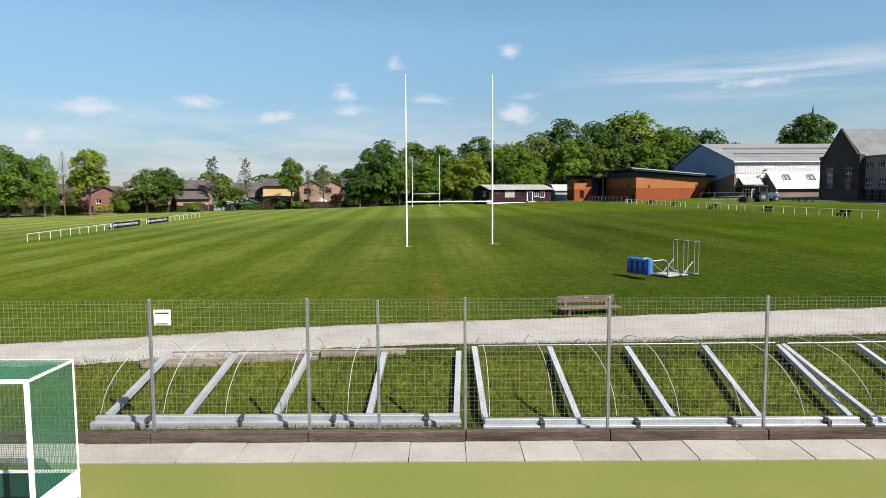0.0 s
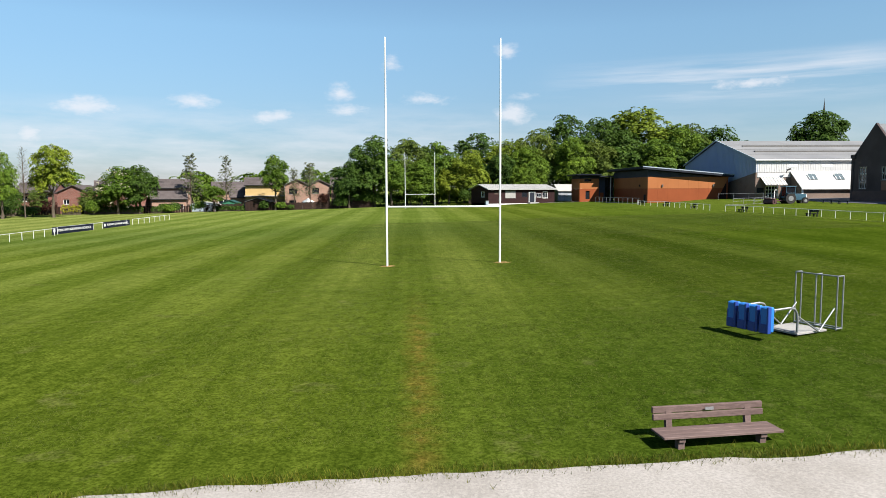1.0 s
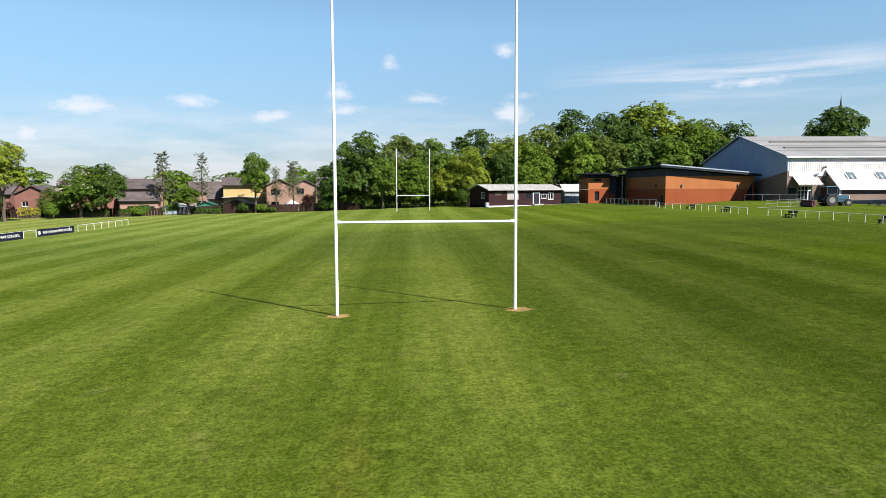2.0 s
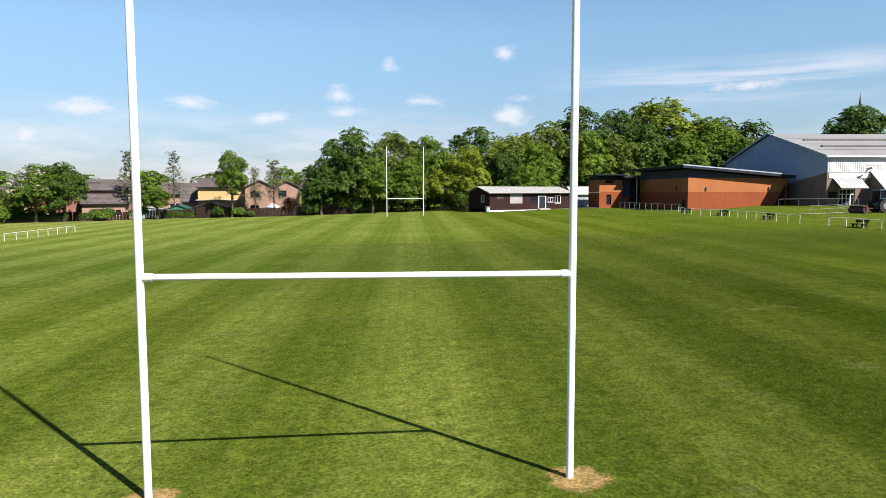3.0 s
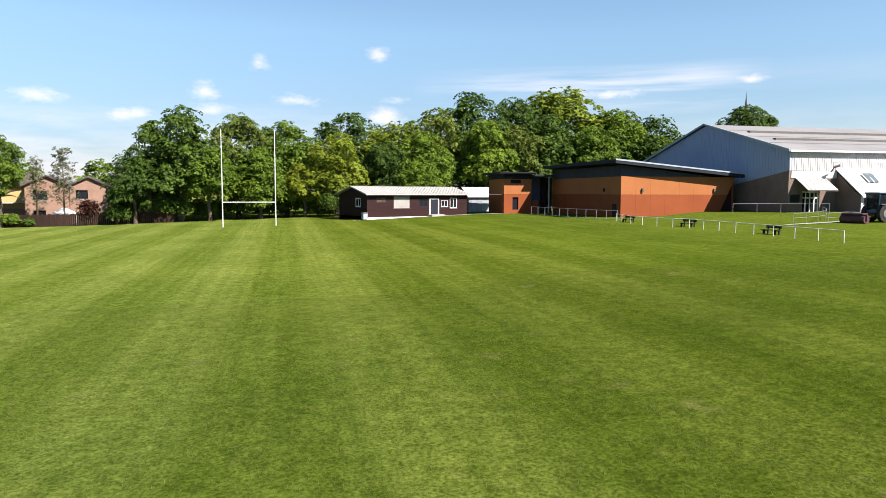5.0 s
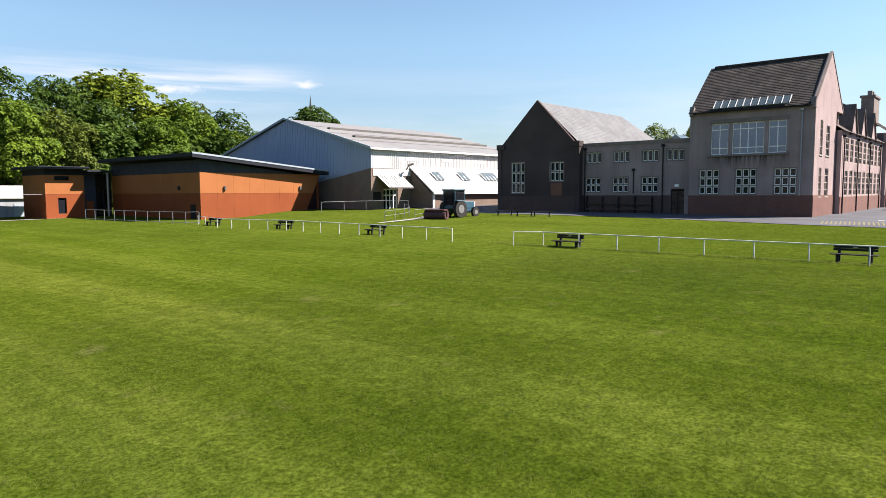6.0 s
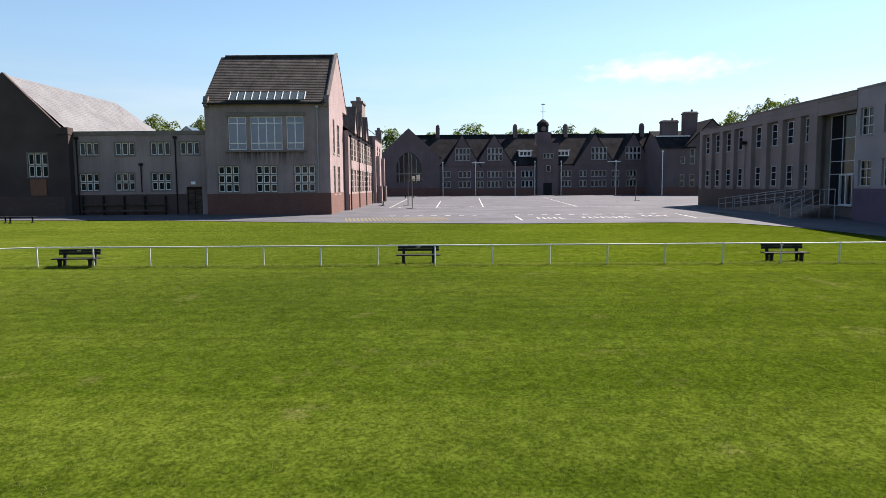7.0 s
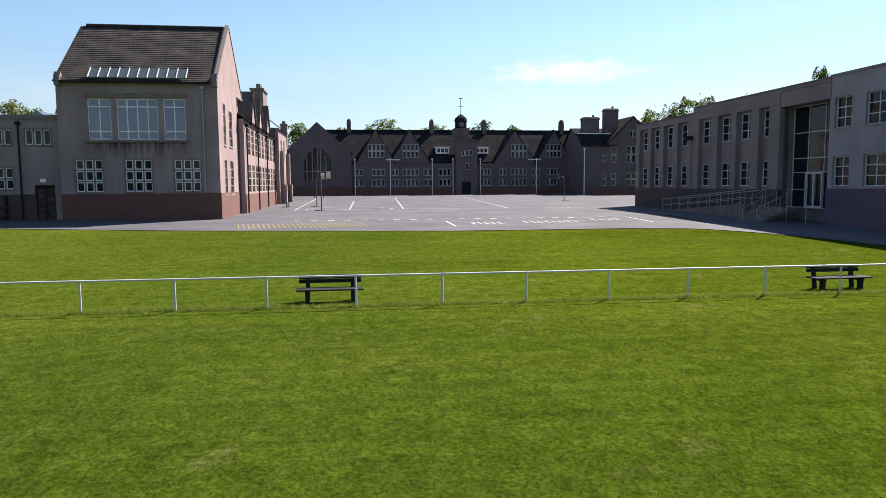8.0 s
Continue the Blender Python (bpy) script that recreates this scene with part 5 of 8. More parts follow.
part("south_cladding", boxed((0.3, 0, 6.6, BL, .3, BE_)), M["cladwhite"], barn, "white ribbed metal cladding")
bm = bmesh.new()
for i in range(95):
    x = .05 + i * BL / 95
    box(bm, x, -0.04, 6.62, x + .14, 0.0, BE_ - .1)
part("south_ribs", bm, M["cladwhite"], barn)
for i in range(4):
    part("louvre", boxed((5.6 + i * 6.3, -.07, 7.6, 7.5 + i * 6.3, -.04, 7.95)), M["frame"], barn, "pale louvred vent")
wall("south_brick", barn, "S", 0.02, 0, 6.3, 1.2, 6.6, [(1.9, 4.2, 1.2, 4.3)], M["brick"], .3)
wall("south_brick_east", barn, "S", 0.02, 6.3, BL, 1.2, 6.6, [], M["brick"], .3)
wall("east_wall", barn, "E", BL, 0.3, BW, 1.2, BE_, [], M["cladwhite"], .3)
part("east_gable", prism(bmesh.new(), [(0.3, BE_), (BW / 2, BR - .1), (BW, BE_)], "X", BL - .3, BL), M["cladwhite"], barn)
wall("north_wall", barn, "N", BW, 0.3, BL - .3, 1.2, BE_, [], M["cladwhite"], .3)
bm = bmesh.new()
for a, b in (((-.35, BE_ - .05), (BW / 2, BR + .12)), ((BW + .35, BE_ - .05), (BW / 2, BR + .12))):
    stepped_slope(bm, -.35, BL + .2, a, b, "X", 0.10, 4.0)
part("roof", bm, M["sheet"], barn, "pale grey profiled sheet roof")
bm = bmesh.new()
for f in (.36, .66):
    y, z = BW / 2 * f, BE_ + (BR - BE_) * f + .18
    box(bm, 2.5, y - .3, z - .12, BL - 1.2, y + .3, z + .16)
# raised strips; the shadow along their step is put into the dark colour
part("roof_seam", bm, M["seam"], barn, "dark rooflight strips")
part("verge", prism(bmesh.new(), [(-.4, BE_ - .2), (BW / 2, BR + .1), (BW / 2, BR + .32), (-.4, BE_ + .12)], "X", -.42, -.3), M["fascia"], barn, "pale verge trim")
part("verge", prism(bmesh.new(), [(BW + .4, BE_ - .2), (BW / 2, BR + .1), (BW / 2, BR + .32), (BW + .4, BE_ + .12)], "X", -.42, -.3), M["fascia"], barn)
part("gutter", boxed((-.3, -.5, BE_ - .2, BL, -.33, BE_)), M["frame"], barn, "white gutter")
lean = thing("hall_lean_to", BARN, "brick lean to with white sloping metal roof and rooflights", "lean-to")
LX, LY = 6.4, -3.6
wall("south_wall", lean, "S", LY, LX, BL, 1.2, 3.75, [], M["brick"], .3)
part("west_wall", prism(bmesh.new(), [(LY + .3, 1.2), (LY + .3, 3.75), (0, 6.4), (0, 1.2)], "X", LX, LX + .3), M["brick_dark"] if "brick_dark" in M else M["brick"], lean, "brown brick end wall")
bm = prism(bmesh.new(), [(LY - .35, 3.7), (-.02, 6.75), (-.02, 6.85), (LY - .35, 3.82)], "X", LX - .25, BL)
for i in range(84):
    x = LX - .2 + i * (BL - LX) / 84
    prism(bm, [(LY - .35, 3.82), (-.02, 6.85), (-.02, 6.89), (LY - .35, 3.86)], "X", x, x + .08)
part("roof", bm, M["cladwhite"], lean, "white ribbed sheet roof")
for x, k in ((8.6, 2), (13.4, 2), (18.0, 4), (23.8, 2)):
    w = .72 * k
    bm = prism(bmesh.new(), [(LY + 1.35, 5.30), (LY + 2.5, 6.28), (LY + 2.5, 6.36), (LY + 1.35, 5.38)], "X", x, x + w)
    r = part("rooflight", bm, M["skyglass"], lean, "grey glazed rooflight")
    bm = bmesh.new()
    for i in range(k + 1):
        prism(bm, [(LY + 1.3, 5.27), (LY + 2.55, 6.33), (LY + 2.55, 6.40), (LY + 1.3, 5.34)], "X", x + i * .72 - .04, x + i * .72 + .04)
    part("rooflight_bar", bm, M["frame"], r)
part("eaves_gutter", boxed((LX - .25, LY - .5, 3.6, BL, LY - .34, 3.78)), M["frame"], lean)
part("corner_post", boxed((LX - .03, LY - .04, 1.2, LX + .3, LY, 3.7)), M["frame"], lean)
part("cctv_mast", rods(((LX - 1.1, -.3, 6.5), (LX - 1.1, -.9, 7.1), .07), ((LX - 1.3, -.9, 7.0), (LX - .7, -1.1, 7.2), .16), n=6), M["seam"], lean, "cluster of grey wall floodlights")
canopy = thing("entrance_canopy", BARN, "sloping translucent entrance canopy with white doors below", "canopy")
bm = prism(bmesh.new(), [(-2.0, 4.35), (-.02, 5.7), (-.02, 5.76), (-2.0, 4.41)], "X", .9, 4.7)
cp = part("canopy_sheet", bm, M["felt"], canopy, "pale translucent sheeting")
for i in range(8):
    x = .9 + i * 3.8 / 7
    part("canopy_bar", prism(bmesh.new(), [(-2.05, 4.38), (-.02, 5.78), (-.02, 5.86), (-2.05, 4.46)], "X", x - .035, x + .035), M["frame"], cp)
part("canopy_gutter", boxed((.85, -2.12, 4.28, 4.75, -2.0, 4.42)), M["seam"], cp)
part("fascia_panel", boxed((.3, -.06, 5.75, 6.3, 0.0, 6.55)), M["cladwhite"], canopy, "white panel above the canopy")
window(canopy, "S", 0.05, (1.9, 4.2, 1.3, 4.25), 4, [0.75], bar=.12, edge=.14, name="glazed_door", sill=False)
part("notice_board", boxed((.3, -.06, 3.0, 1.5, 0, 3.9)), M["black"], canopy)
ramp_ob = thing("access_ramp", pose(0, 0, 0), "pale concrete ramp with white tube rails", "ramp")
part("slab", strip([(45.6, 117.3), (49, 118.2), (52.4, 119.4), (55.4, 121.2)], [(45.8, 116.7), (49.4, 117.5), (53.0, 118.5), (56.3, 120.3)], .05, 3), M["concrete"], ramp_ob)
def rail_run(parent, pts, hgt, material, post_r=.03, rails=(1.0,), rail_r=.025, square=False):
    """Posts at the given points with rails between them."""
    g = [(x, y, hz(x, y)) for x, y in pts]
    for x, y, z in g:
        if square:
            part("post", boxed((x - post_r, y - post_r, z - .2, x + post_r, y + post_r, z + hgt)), material, parent)
        else:
            part("post", rods(((x, y, z - .2), (x, y, z + hgt), post_r), n=8), material, parent)
    for r in rails:
        for a, b in zip(g, g[1:]):
            part("rail", rods(((a[0], a[1], a[2] + hgt * r), (b[0], b[1], b[2] + hgt * r), rail_r), n=8), material, parent)
rail_run(ramp_ob, [(47.5, 118.4), (49.5, 119.2), (51.6, 120.2), (53.6, 121.6), (55.2, 123.4), (56.6, 125.6)], .95, M["galv"], post_r=.024, rail_r=.02, rails=(1.0, .55))
rail_run(ramp_ob, [(50.5, 117.6), (53, 118.5), (56, 119.8), (59, 121.2)], .95, M["galv"], post_r=.024, rail_r=.02, rails=(1.0, .55))
hr = thing("hall_railing", pose(0, 0, 0), "grey tube railing on the grass bank before the hall", "railing")
rail_run(hr, [(51, 132.8), (53.4, 131.9), (55.6, 130.8), (57.6, 129.6), (59.6, 128.2)], 1.05, M["galv"], rails=(1.0,))

# ---- orange clad sports building ----
ORG = pose(40.0, 138.4, 0, 0, 0, 3.2)
org = thing("clad_pavilion", ORG, "modern pavilion clad in two tones of orange under dark roof", "pavilion")
OW, OD = 15.6, 20.0
def clamp_x(z):
    """The raking east end of the clad front."""
    return OW - 2.8 + 2.8 * (z - .3) / 5.7
for nm, z0, z1, mt in (("lower_cladding", .3, 3.82, "rust"), ("upper_cladding", 3.84, 6.0, "orange"), ("grey_cladding", 6.02, 7.4, "greyband")):
    bm = bmesh.new()
    for i in range(8):
        x0, x1 = i * OW / 8 + .006, (i + 1) * OW / 8 - .006
        if mt == "greyband":
            t0, t1 = 7.35 - x0 * .105, 7.35 - x1 * .105
            if t1 > z0 + .02:
                prism(bm, [(x0, z0), (x1, z0), (x1, t1), (x0, t0)], "Y", 0, .3)
        else:
            cut = [clamp_x(z) for z in (z0, z1)]
            if x0 < cut[1] - .02:
                zc = z0 if x0 <= cut[0] else z0 + (z1 - z0) * (x0 - cut[0]) / (cut[1] - cut[0])
                zr = z0 if x1 <= cut[0] else z1 if x1 >= cut[1] else z0 + (z1 - z0) * (x1 - cut[0]) / (cut[1] - cut[0])
                pts = [(x0, zc)] + ([(min(x1, cut[0]), z0)] if x0 < cut[0] else []) + ([(x1, zr)] if z0 < zr < z1 else []) + [(min(x1, cut[1]), z1), (x0, z1)]
                prism(bm, pts, "Y", 0, .3)
    part(nm, bm, M[mt], org, "orange brown cladding panels" if mt != "greyband" else "grey cladding under the eaves")
    bm = bmesh.new()
    for i in range(8):
        y0, y1 = .31 + i * OD / 8, .3 + (i + 1) * OD / 8 - .006
        box(bm, 0, y0, z0, .3, y1, z1 if mt != "greyband" else 7.3)
    part(nm + "_west", bm, M[mt], org)
part("backing", boxed((.1, .32, .3, OW - .1, .36, 5.6), (.32, .4, .3, .36, OD, 7)), M["clubwood"], org)
wall("east_wall", org, "E", OW, .3, OD, .3, 5.7, [], M["rust"], .3)
wall("north_wall", org, "N", OD + .3, 0, OW, .3, 5.7, [], M["rust"], .3)
part("roof", prism(bmesh.new(), [(-1.2, 7.55), (OW + .6, 5.95), (OW + .6, 6.2), (-1.2, 7.85)], "Y", -.85, OD + 1), M["navyroof"], org, "dark oversailing roof")
part("fascia", prism(bmesh.new(), [(-1.25, 7.84), (OW + .65, 6.32), (OW + .65, 6.48), (-1.25, 8.02)], "Y", -.95, -.84), M["fascia"], org, "pale metal roof edge")
part("soffit_band", prism(bmesh.new(), [(-1.25, 7.5), (OW + .6, 5.95), (OW + .6, 6.32), (-1.25, 7.84)], "Y", -.92, -.86), M["navyroof"], org)
part("fascia_west", boxed((-1.3, -.85, 7.55, -1.2, OD + 1, 7.95)), M["navyroof"], org)
for x in (2.8, 12.6):
    part("wall_lamp", boxed((x - .12, -.2, 4.15, x + .12, 0, 4.6), bevel=.03), M["seam"], org, "small wall lamp")
part("side_door", boxed((-.03, 1.0, .5, 0, 2.0, 2.7)), M["black"], org, "dark flush door")
part("wall_lamp", boxed((-.18, 4.0, 4.2, 0, 4.25, 4.6)), M["black"], org)
ent = thing("pavilion_entrance", pose(31.2, 157.6, 0, 0, 0, 3.2), "orange clad entrance bay with flat canopy and grey column", "pavilion")
for nm, z0, z1, mt in (("lower_cladding", .5, 3.8, "rust"), ("upper_cladding", 3.82, 6.0, "orange")):
    holes = [(1.3, 2.2, 1.6, 3.4)] if z0 < 1 else [(1.0, 2.6, 5.4, 5.9)]
    wall(nm, ent, "S", 0, 0, 4.2, z0, z1, holes, M[mt], .3)
    wall(nm + "_west", ent, "W", 0, .3, 7, z0, z1, [], M[mt], .3)
window(ent, "S", 0, (1.3, 2.2, 1.6, 3.4), 1, 1, frame_mat=M["black"], sill=False)
window(ent, "S", 0, (1.0, 2.6, 5.4, 5.9), 2, 1, frame_mat=M["black"], sill=False)
part("header", boxed((0, 0, 6.02, 4.2, .3, 6.7), (0, .3, 6.02, .3, 7, 6.7)), M["navyroof"], ent)
part("canopy_roof", boxed((-1.0, -1.2, 6.7, 4.4, 7.5, 6.98), bevel=.03), M["navyroof"], ent, "flat dark oversailing roof")
part("canopy_edge", boxed((-1.05, -1.28, 6.86, 4.45, -1.2, 6.96)), M["navyroof"], ent)
part("canopy_roof", boxed((4.0, -1.6, 6.35, 7.0, 1.0, 6.6), bevel=.03), M["navyroof"], ent, "lower flat canopy")
part("grey_bay", boxed((4.2, .3, .5, 5.6, .6, 6.35)), M["greyband"], ent, "grey panelled bay")
part("dark_door", boxed((4.5, .24, .5, 5.3, .3, 3.0)), M["rust"], ent)
window(ent, "S", .5, (5.7, 7.6, .6, 6.3), 2, [.4, .7], frame_mat=M["black"], sill=False, edge=.1)
part("column", rods(((6.4, -1.2, .5), (6.4, -1.2, 6.4), .12), n=12), M["galv"], ent, "slim round column")
brail = thing("pavilion_railing", pose(0, 0, 0), "grey tube railing along the pavilion", "railing")
rail_run(brail, [(33.3, 151.5), (33.5, 149.3), (33.7, 147.2), (33.9, 145), (34.1, 143), (34.35, 140.8), (34.6, 138.6), (34.9, 136.6), (35.2, 134.4), (35.5, 132.4), (36.4, 131.6)], 1.1, M["galv"], rails=(1.0, .12), post_r=.035)

# ---- clubhouse ----
club = thing("clubhouse", pose(11.0, 150.0, 0, 0, 0, 29.2), "low dark red boarded clubhouse with pale sheet roof", "clubhouse")
CL, CD = 17.1, 6.5
CH = [(1.5, 2.9, 2.75, 3.35), (4.2, 6.8, 2.0, 3.45), (8.4, 9.9, 2.15, 3.1), (10.1, 12.0, 1.05, 3.3), (12.3, 13.5, 2.1, 2.95), (13.9, 15.2, 1.9, 3.3)]
def boarding(parent, side, at, a0, a1, z0, z1, holes, th=.15):
    k = int((z1 - z0) / .2)
    for i in range(k):
        b, t = z0 + (z1 - z0) * i / k, z0 + (z1 - z0) * (i + 1) / k
        here = [q for q in holes if q[2] < t - .02 and q[3] > b + .02]
        cuts = sorted(q[:2] for q in here if q[2] <= b + .02 and q[3] >= t - .02)
        for l, r in zip([a0] + [q[1] for q in cuts], [q[0] for q in cuts] + [a1]):
            if r - l > .03:
                wall("board", parent, side, at + (.015 if i % 2 else 0), l, r, b, t, [q for q in here if q[2] > b + .02 or q[3] < t - .02], M["clubwood"], th)
boarding(club, "S", 0, 0, CL, .85, 3.75, CH)
boarding(club, "W", 0.02, .15, CD, 1.0, 3.75, [(1.5, 2.7, 2.2, 3.3)])
wall("north_wall", club, "N", CD + .15, 0, CL, .5, 3.75, [], M["clubwood"], .15)
wall("east_wall", club, "E", CL, .15, CD, .5, 3.75, [], M["clubwood"], .15)
part("white_plinth", prism(bmesh.new(), [(0.0, .2), (CL, .2), (CL, .85), (0.0, .85)], "Y", .03, .2), M["white"], club, "white painted plinth")
for i, q in enumerate(CH):
    if i == 3:
        dd = part("door", boxed((10.35, .06, 1.05, 11.75, .1, 3.1)), M["navyroof"], club, "dark door in a white frame")
        part("door_frame", boxed((10.2, -.03, 1.05, 10.35, .1, 3.25), (11.75, -.03, 1.05, 11.9, .1, 3.25), (10.35, -.03, 3.1, 11.75, .1, 3.25)), M["white"], dd)
    elif i in (0, 1):
        wb = part("shutter", boxed((q[0], .02, q[2], q[1], .08, q[3])), M["board"] if i == 0 else M["concrete"], club, "boarded window shutter")
        if i == 1:
            part("shutter_frame", boxed((q[0] - .06, -.02, q[2] - .06, q[1] + .06, .03, q[2]), (q[0] - .06, -.02, q[3], q[1] + .06, .03, q[3] + .06)), M["concrete"], wb)
    else:
        window(club, "S", 0, q, 2, 1, inset=.02, frame_mat=M["black"] if i == 2 else M["grey_frame"] if i == 4 else None, sill=i != 2)
window(club, "W", 0.02, (1.5, 2.7, 2.2, 3.3), 2, 1, inset=.02)
bm = bmesh.new()
prism(bm, [(-.55, 3.68), (CD / 2, 4.75), (CD / 2, 4.85), (-.55, 3.8)], "X", -.5, CL + .35)
prism(bm, [(CD + .6, 3.68), (CD / 2, 4.75), (CD / 2, 4.85), (CD + .6, 3.8)], "X", -.5, CL + .35)
for i in range(34):
    x = -.5 + i * (CL + .85) / 34
    part("roof_rib", prism(bmesh.new(), [(-.56, 3.8), (CD / 2, 4.85), (CD / 2, 4.90), (-.56, 3.85)], "X", x, x + .09), M["felt"], club)
part("roof", bm, M["felt"], club, "pale corrugated sheet roof")
part("gable", prism(bmesh.new(), [(.1, 3.75), (CD, 3.75), (CD / 2, 4.72)], "X", .02, .15), M["clubwood"], club)
part("door_step", boxed((9.9, -.9, .6, 12.2, 0, 1.05), bevel=.02), M["concrete"], club, "concrete door step")
bins = thing("wheeled_bin", pose(10.6, 149.0, hz(10.6, 149), 0, 0, 20) @ Matrix.Scale(.75, 4), "pale grey wheeled refuse bin beside the clubhouse", "bin")
part("body", boxed((-.4, -.4, .12, .4, .4, 1.15), bevel=.05), M["fascia"], bins)
part("lid", boxed((-.45, -.48, 1.15, .45, .42, 1.25), bevel=.03), M["felt"], bins)
part("wheel", rods(((-.45, .35, .12), (-.38, .35, .12), .12), ((.38, .35, .12), (.45, .35, .12), .12), n=12), M["tyre"], bins)
solid("apron", strip([(9, 148.4), (13, 150.2), (19, 153.6), (27, 158), (33, 157.2)], [(9.5, 149.2), (12.6, 151), (18.6, 154.4), (26.6, 159), (33, 158.5)], .03, 2), M["gravel"], "pale stone apron along the clubhouse", "pavement", kind="structure")
hut = thing("pale_hut", pose(28.5, 168.2, 0, 0, 0, 6), "pale grey gabled metal hut beside the trees", "hut")
part("walls", boxed((0, 0, .4, 5.5, 6, 3.4)), M["hut_sheet"], hut)
part("gable", prism(bmesh.new(), [(0, 3.4), (6, 3.4), (3, 4.8)], "X", 0, 5.5), M["hut_sheet"], hut)
bm = bmesh.new()
prism(bm, [(-.3, 3.3), (3, 4.85), (3, 4.95), (-.3, 3.42)], "X", -.25, 5.75)
prism(bm, [(6.3, 3.3), (3, 4.85), (3, 4.95), (6.3, 3.42)], "X", -.25, 5.75)
part("roof", bm, M["felt"], hut, "pale sheet roof")
part("door", boxed((2.2, -.05, .5, 3.4, 0, 2.7)), M["fascia"], hut)

# ---- houses beyond the field ----
def house(x, y, ang, w, d, eave, ridge, wmat, label, wins=(), door=None, along="X", upper=None, chimney=None):
    z = hz(x, y) - .2
    ob = thing("house", pose(x, y, z, 0, 0, ang), label, "house", "houses beyond the field")
    eave, ridge = eave - z, ridge - z
    holes = [q[:4] for q in wins] + ([door] if door else [])
    wall("front_wall", ob, "S", 0, 0, w, 0, eave, holes, wmat, .3)
    wall("west_wall", ob, "W", 0, .3, d, 0, eave, [(d * .35, d * .55, eave - 1.6, eave - .5)], wmat, .3)
    window(ob, "W", 0, (d * .35, d * .55, eave - 1.6, eave - .5), 2, 1)
    wall("east_wall", ob, "E", w, .3, d, 0, eave, [], wmat, .3)
    wall("back_wall", ob, "N", d + .3, 0, w, 0, eave, [], wmat, .3)
    for q in wins:
        window(ob, "S", 0, q[:4], q[4] if len(q) > 4 else 2, 1, frame_mat=M["black"] if len(q) > 5 else None)
    if door:
        dd = part("door", boxed((door[0], .1, door[2], door[1], .15, door[3])), M["shed"], ob, "dark house door")
    bm = bmesh.new()
    if along == "X":
        stepped_slope(bm, -.3, w + .3, (-.4, eave - .1), (d / 2, ridge), "X", .07, .45)
        stepped_slope(bm, -.3, w + .3, (d + .7, eave - .1), (d / 2, ridge), "X", .07, .45)
        for a in (0, w - .3):
            part("gable", prism(bmesh.new(), [(0, eave), (d + .3, eave), (d / 2, ridge - .1)], "X", a, a + .3), wmat, ob)
    else:
        stepped_slope(bm, -.3, d + .5, (-.4, eave - .1), (w / 2, ridge), "Y", .07, .45)
        stepped_slope(bm, -.3, d + .5, (w + .4, eave - .1), (w / 2, ridge), "Y", .07, .45)
        for a in (0, d):
            part("gable", prism(bmesh.new(), [(0, eave), (w, eave), (w / 2, ridge - .1)], "Y", a, a + .3), wmat, ob)
        part("bargeboard", prism(prism(bmesh.new(), [(-.45, eave - .25), (w / 2, ridge - .12), (w / 2, ridge + .06), (-.45, eave - .05)], "Y", -.34, -.3), [(w + .45, eave - .25), (w / 2, ridge - .12), (w / 2, ridge + .06), (w + .45, eave - .05)], "Y", -.34, -.3), M["roof"], ob)
    part("roof", bm, M["roof"], ob, "brown grey concrete tile roof")
    part("gutter", boxed((-.3, -.55, eave - .2, w + .3, -.42, eave - .06)) if along == "X" else boxed((-.45, -.2, eave - .2, -.35, d, eave - .06)), M["black"], ob)
    if upper:
        part("upper_cladding", boxed((0, -.04, upper[0] - z, w, 0, eave - .02)), upper[1], ob, "rendered upper wall")
    if chimney:
        part("chimney", boxed((chimney - .35, d / 2 - .3, ridge - .6, chimney + .35, d / 2 + .3, ridge + 1.0), (chimney - .15, d / 2 - .15, ridge + 1.0, chimney + .15, d / 2 + .15, ridge + 1.35)), wmat, ob)
    return ob


h1 = house(-64, 160.5, 27, 10, 8, 4.4, 6.4, M["pinkbrick"], "pink brick house with solar panels and brown tile roof", [(1.0, 3.0, 3.6, 4.9), (5.5, 7.2, 3.4, 4.5), (7.6, 9.3, 3.4, 4.5)])
bm = prism(bmesh.new(), [(.5, 5.65), (2.6, 6.85), (2.55, 6.95), (.45, 5.75)], "X", 1.0, 4.6)
part("solar_panel", bm, M["glass"], h1, "dark blue solar panels")
house(-60.6, 157.0, 27, 7.0, 5.5, 2.0, 3.7, M["pinkbrick"], "low pink brick garage wing with tile roof", [(4.4, 6.4, .9, 2.0)], (1.4, 3.4, 0, 2.1))
h2 = house(-42.5, 164, 14, 8.6, 8, 5.0, 6.7, M["yellow"], "house with yellow rendered upper wall", [(1.2, 3.2, .9, 2.4), (5.2, 7.4, .9, 2.4)])
part("lower_wall", boxed((-.02, -.05, 0, 8.62, 0, 2.6)), M["pinkbrick"], h2)
part("porch_roof", prism(bmesh.new(), [(-1.2, 3.3), (0, 3.36), (0, 3.48), (-1.2, 3.42)], "X", -.3, 9), M["concrete"], h2, "white flat porch edge")
house(-33.4, 163.0, 12, 5.2, 8, 4.9, 6.2, M["pinkbrick"], "pink brick gabled house with dark framed windows", [(.9, 2.6, 3.6, 4.8, 3, 1), (.9, 2.4, .6, 2.2, 2, 1)], along="Y")
house(-28.3, 164.4, 12, 4.6, 8, 4.9, 6.1, M["pinkbrick"], "pink brick gabled house beside a larger one", [(.7, 2.2, 3.6, 4.8, 3, 1)], along="Y")
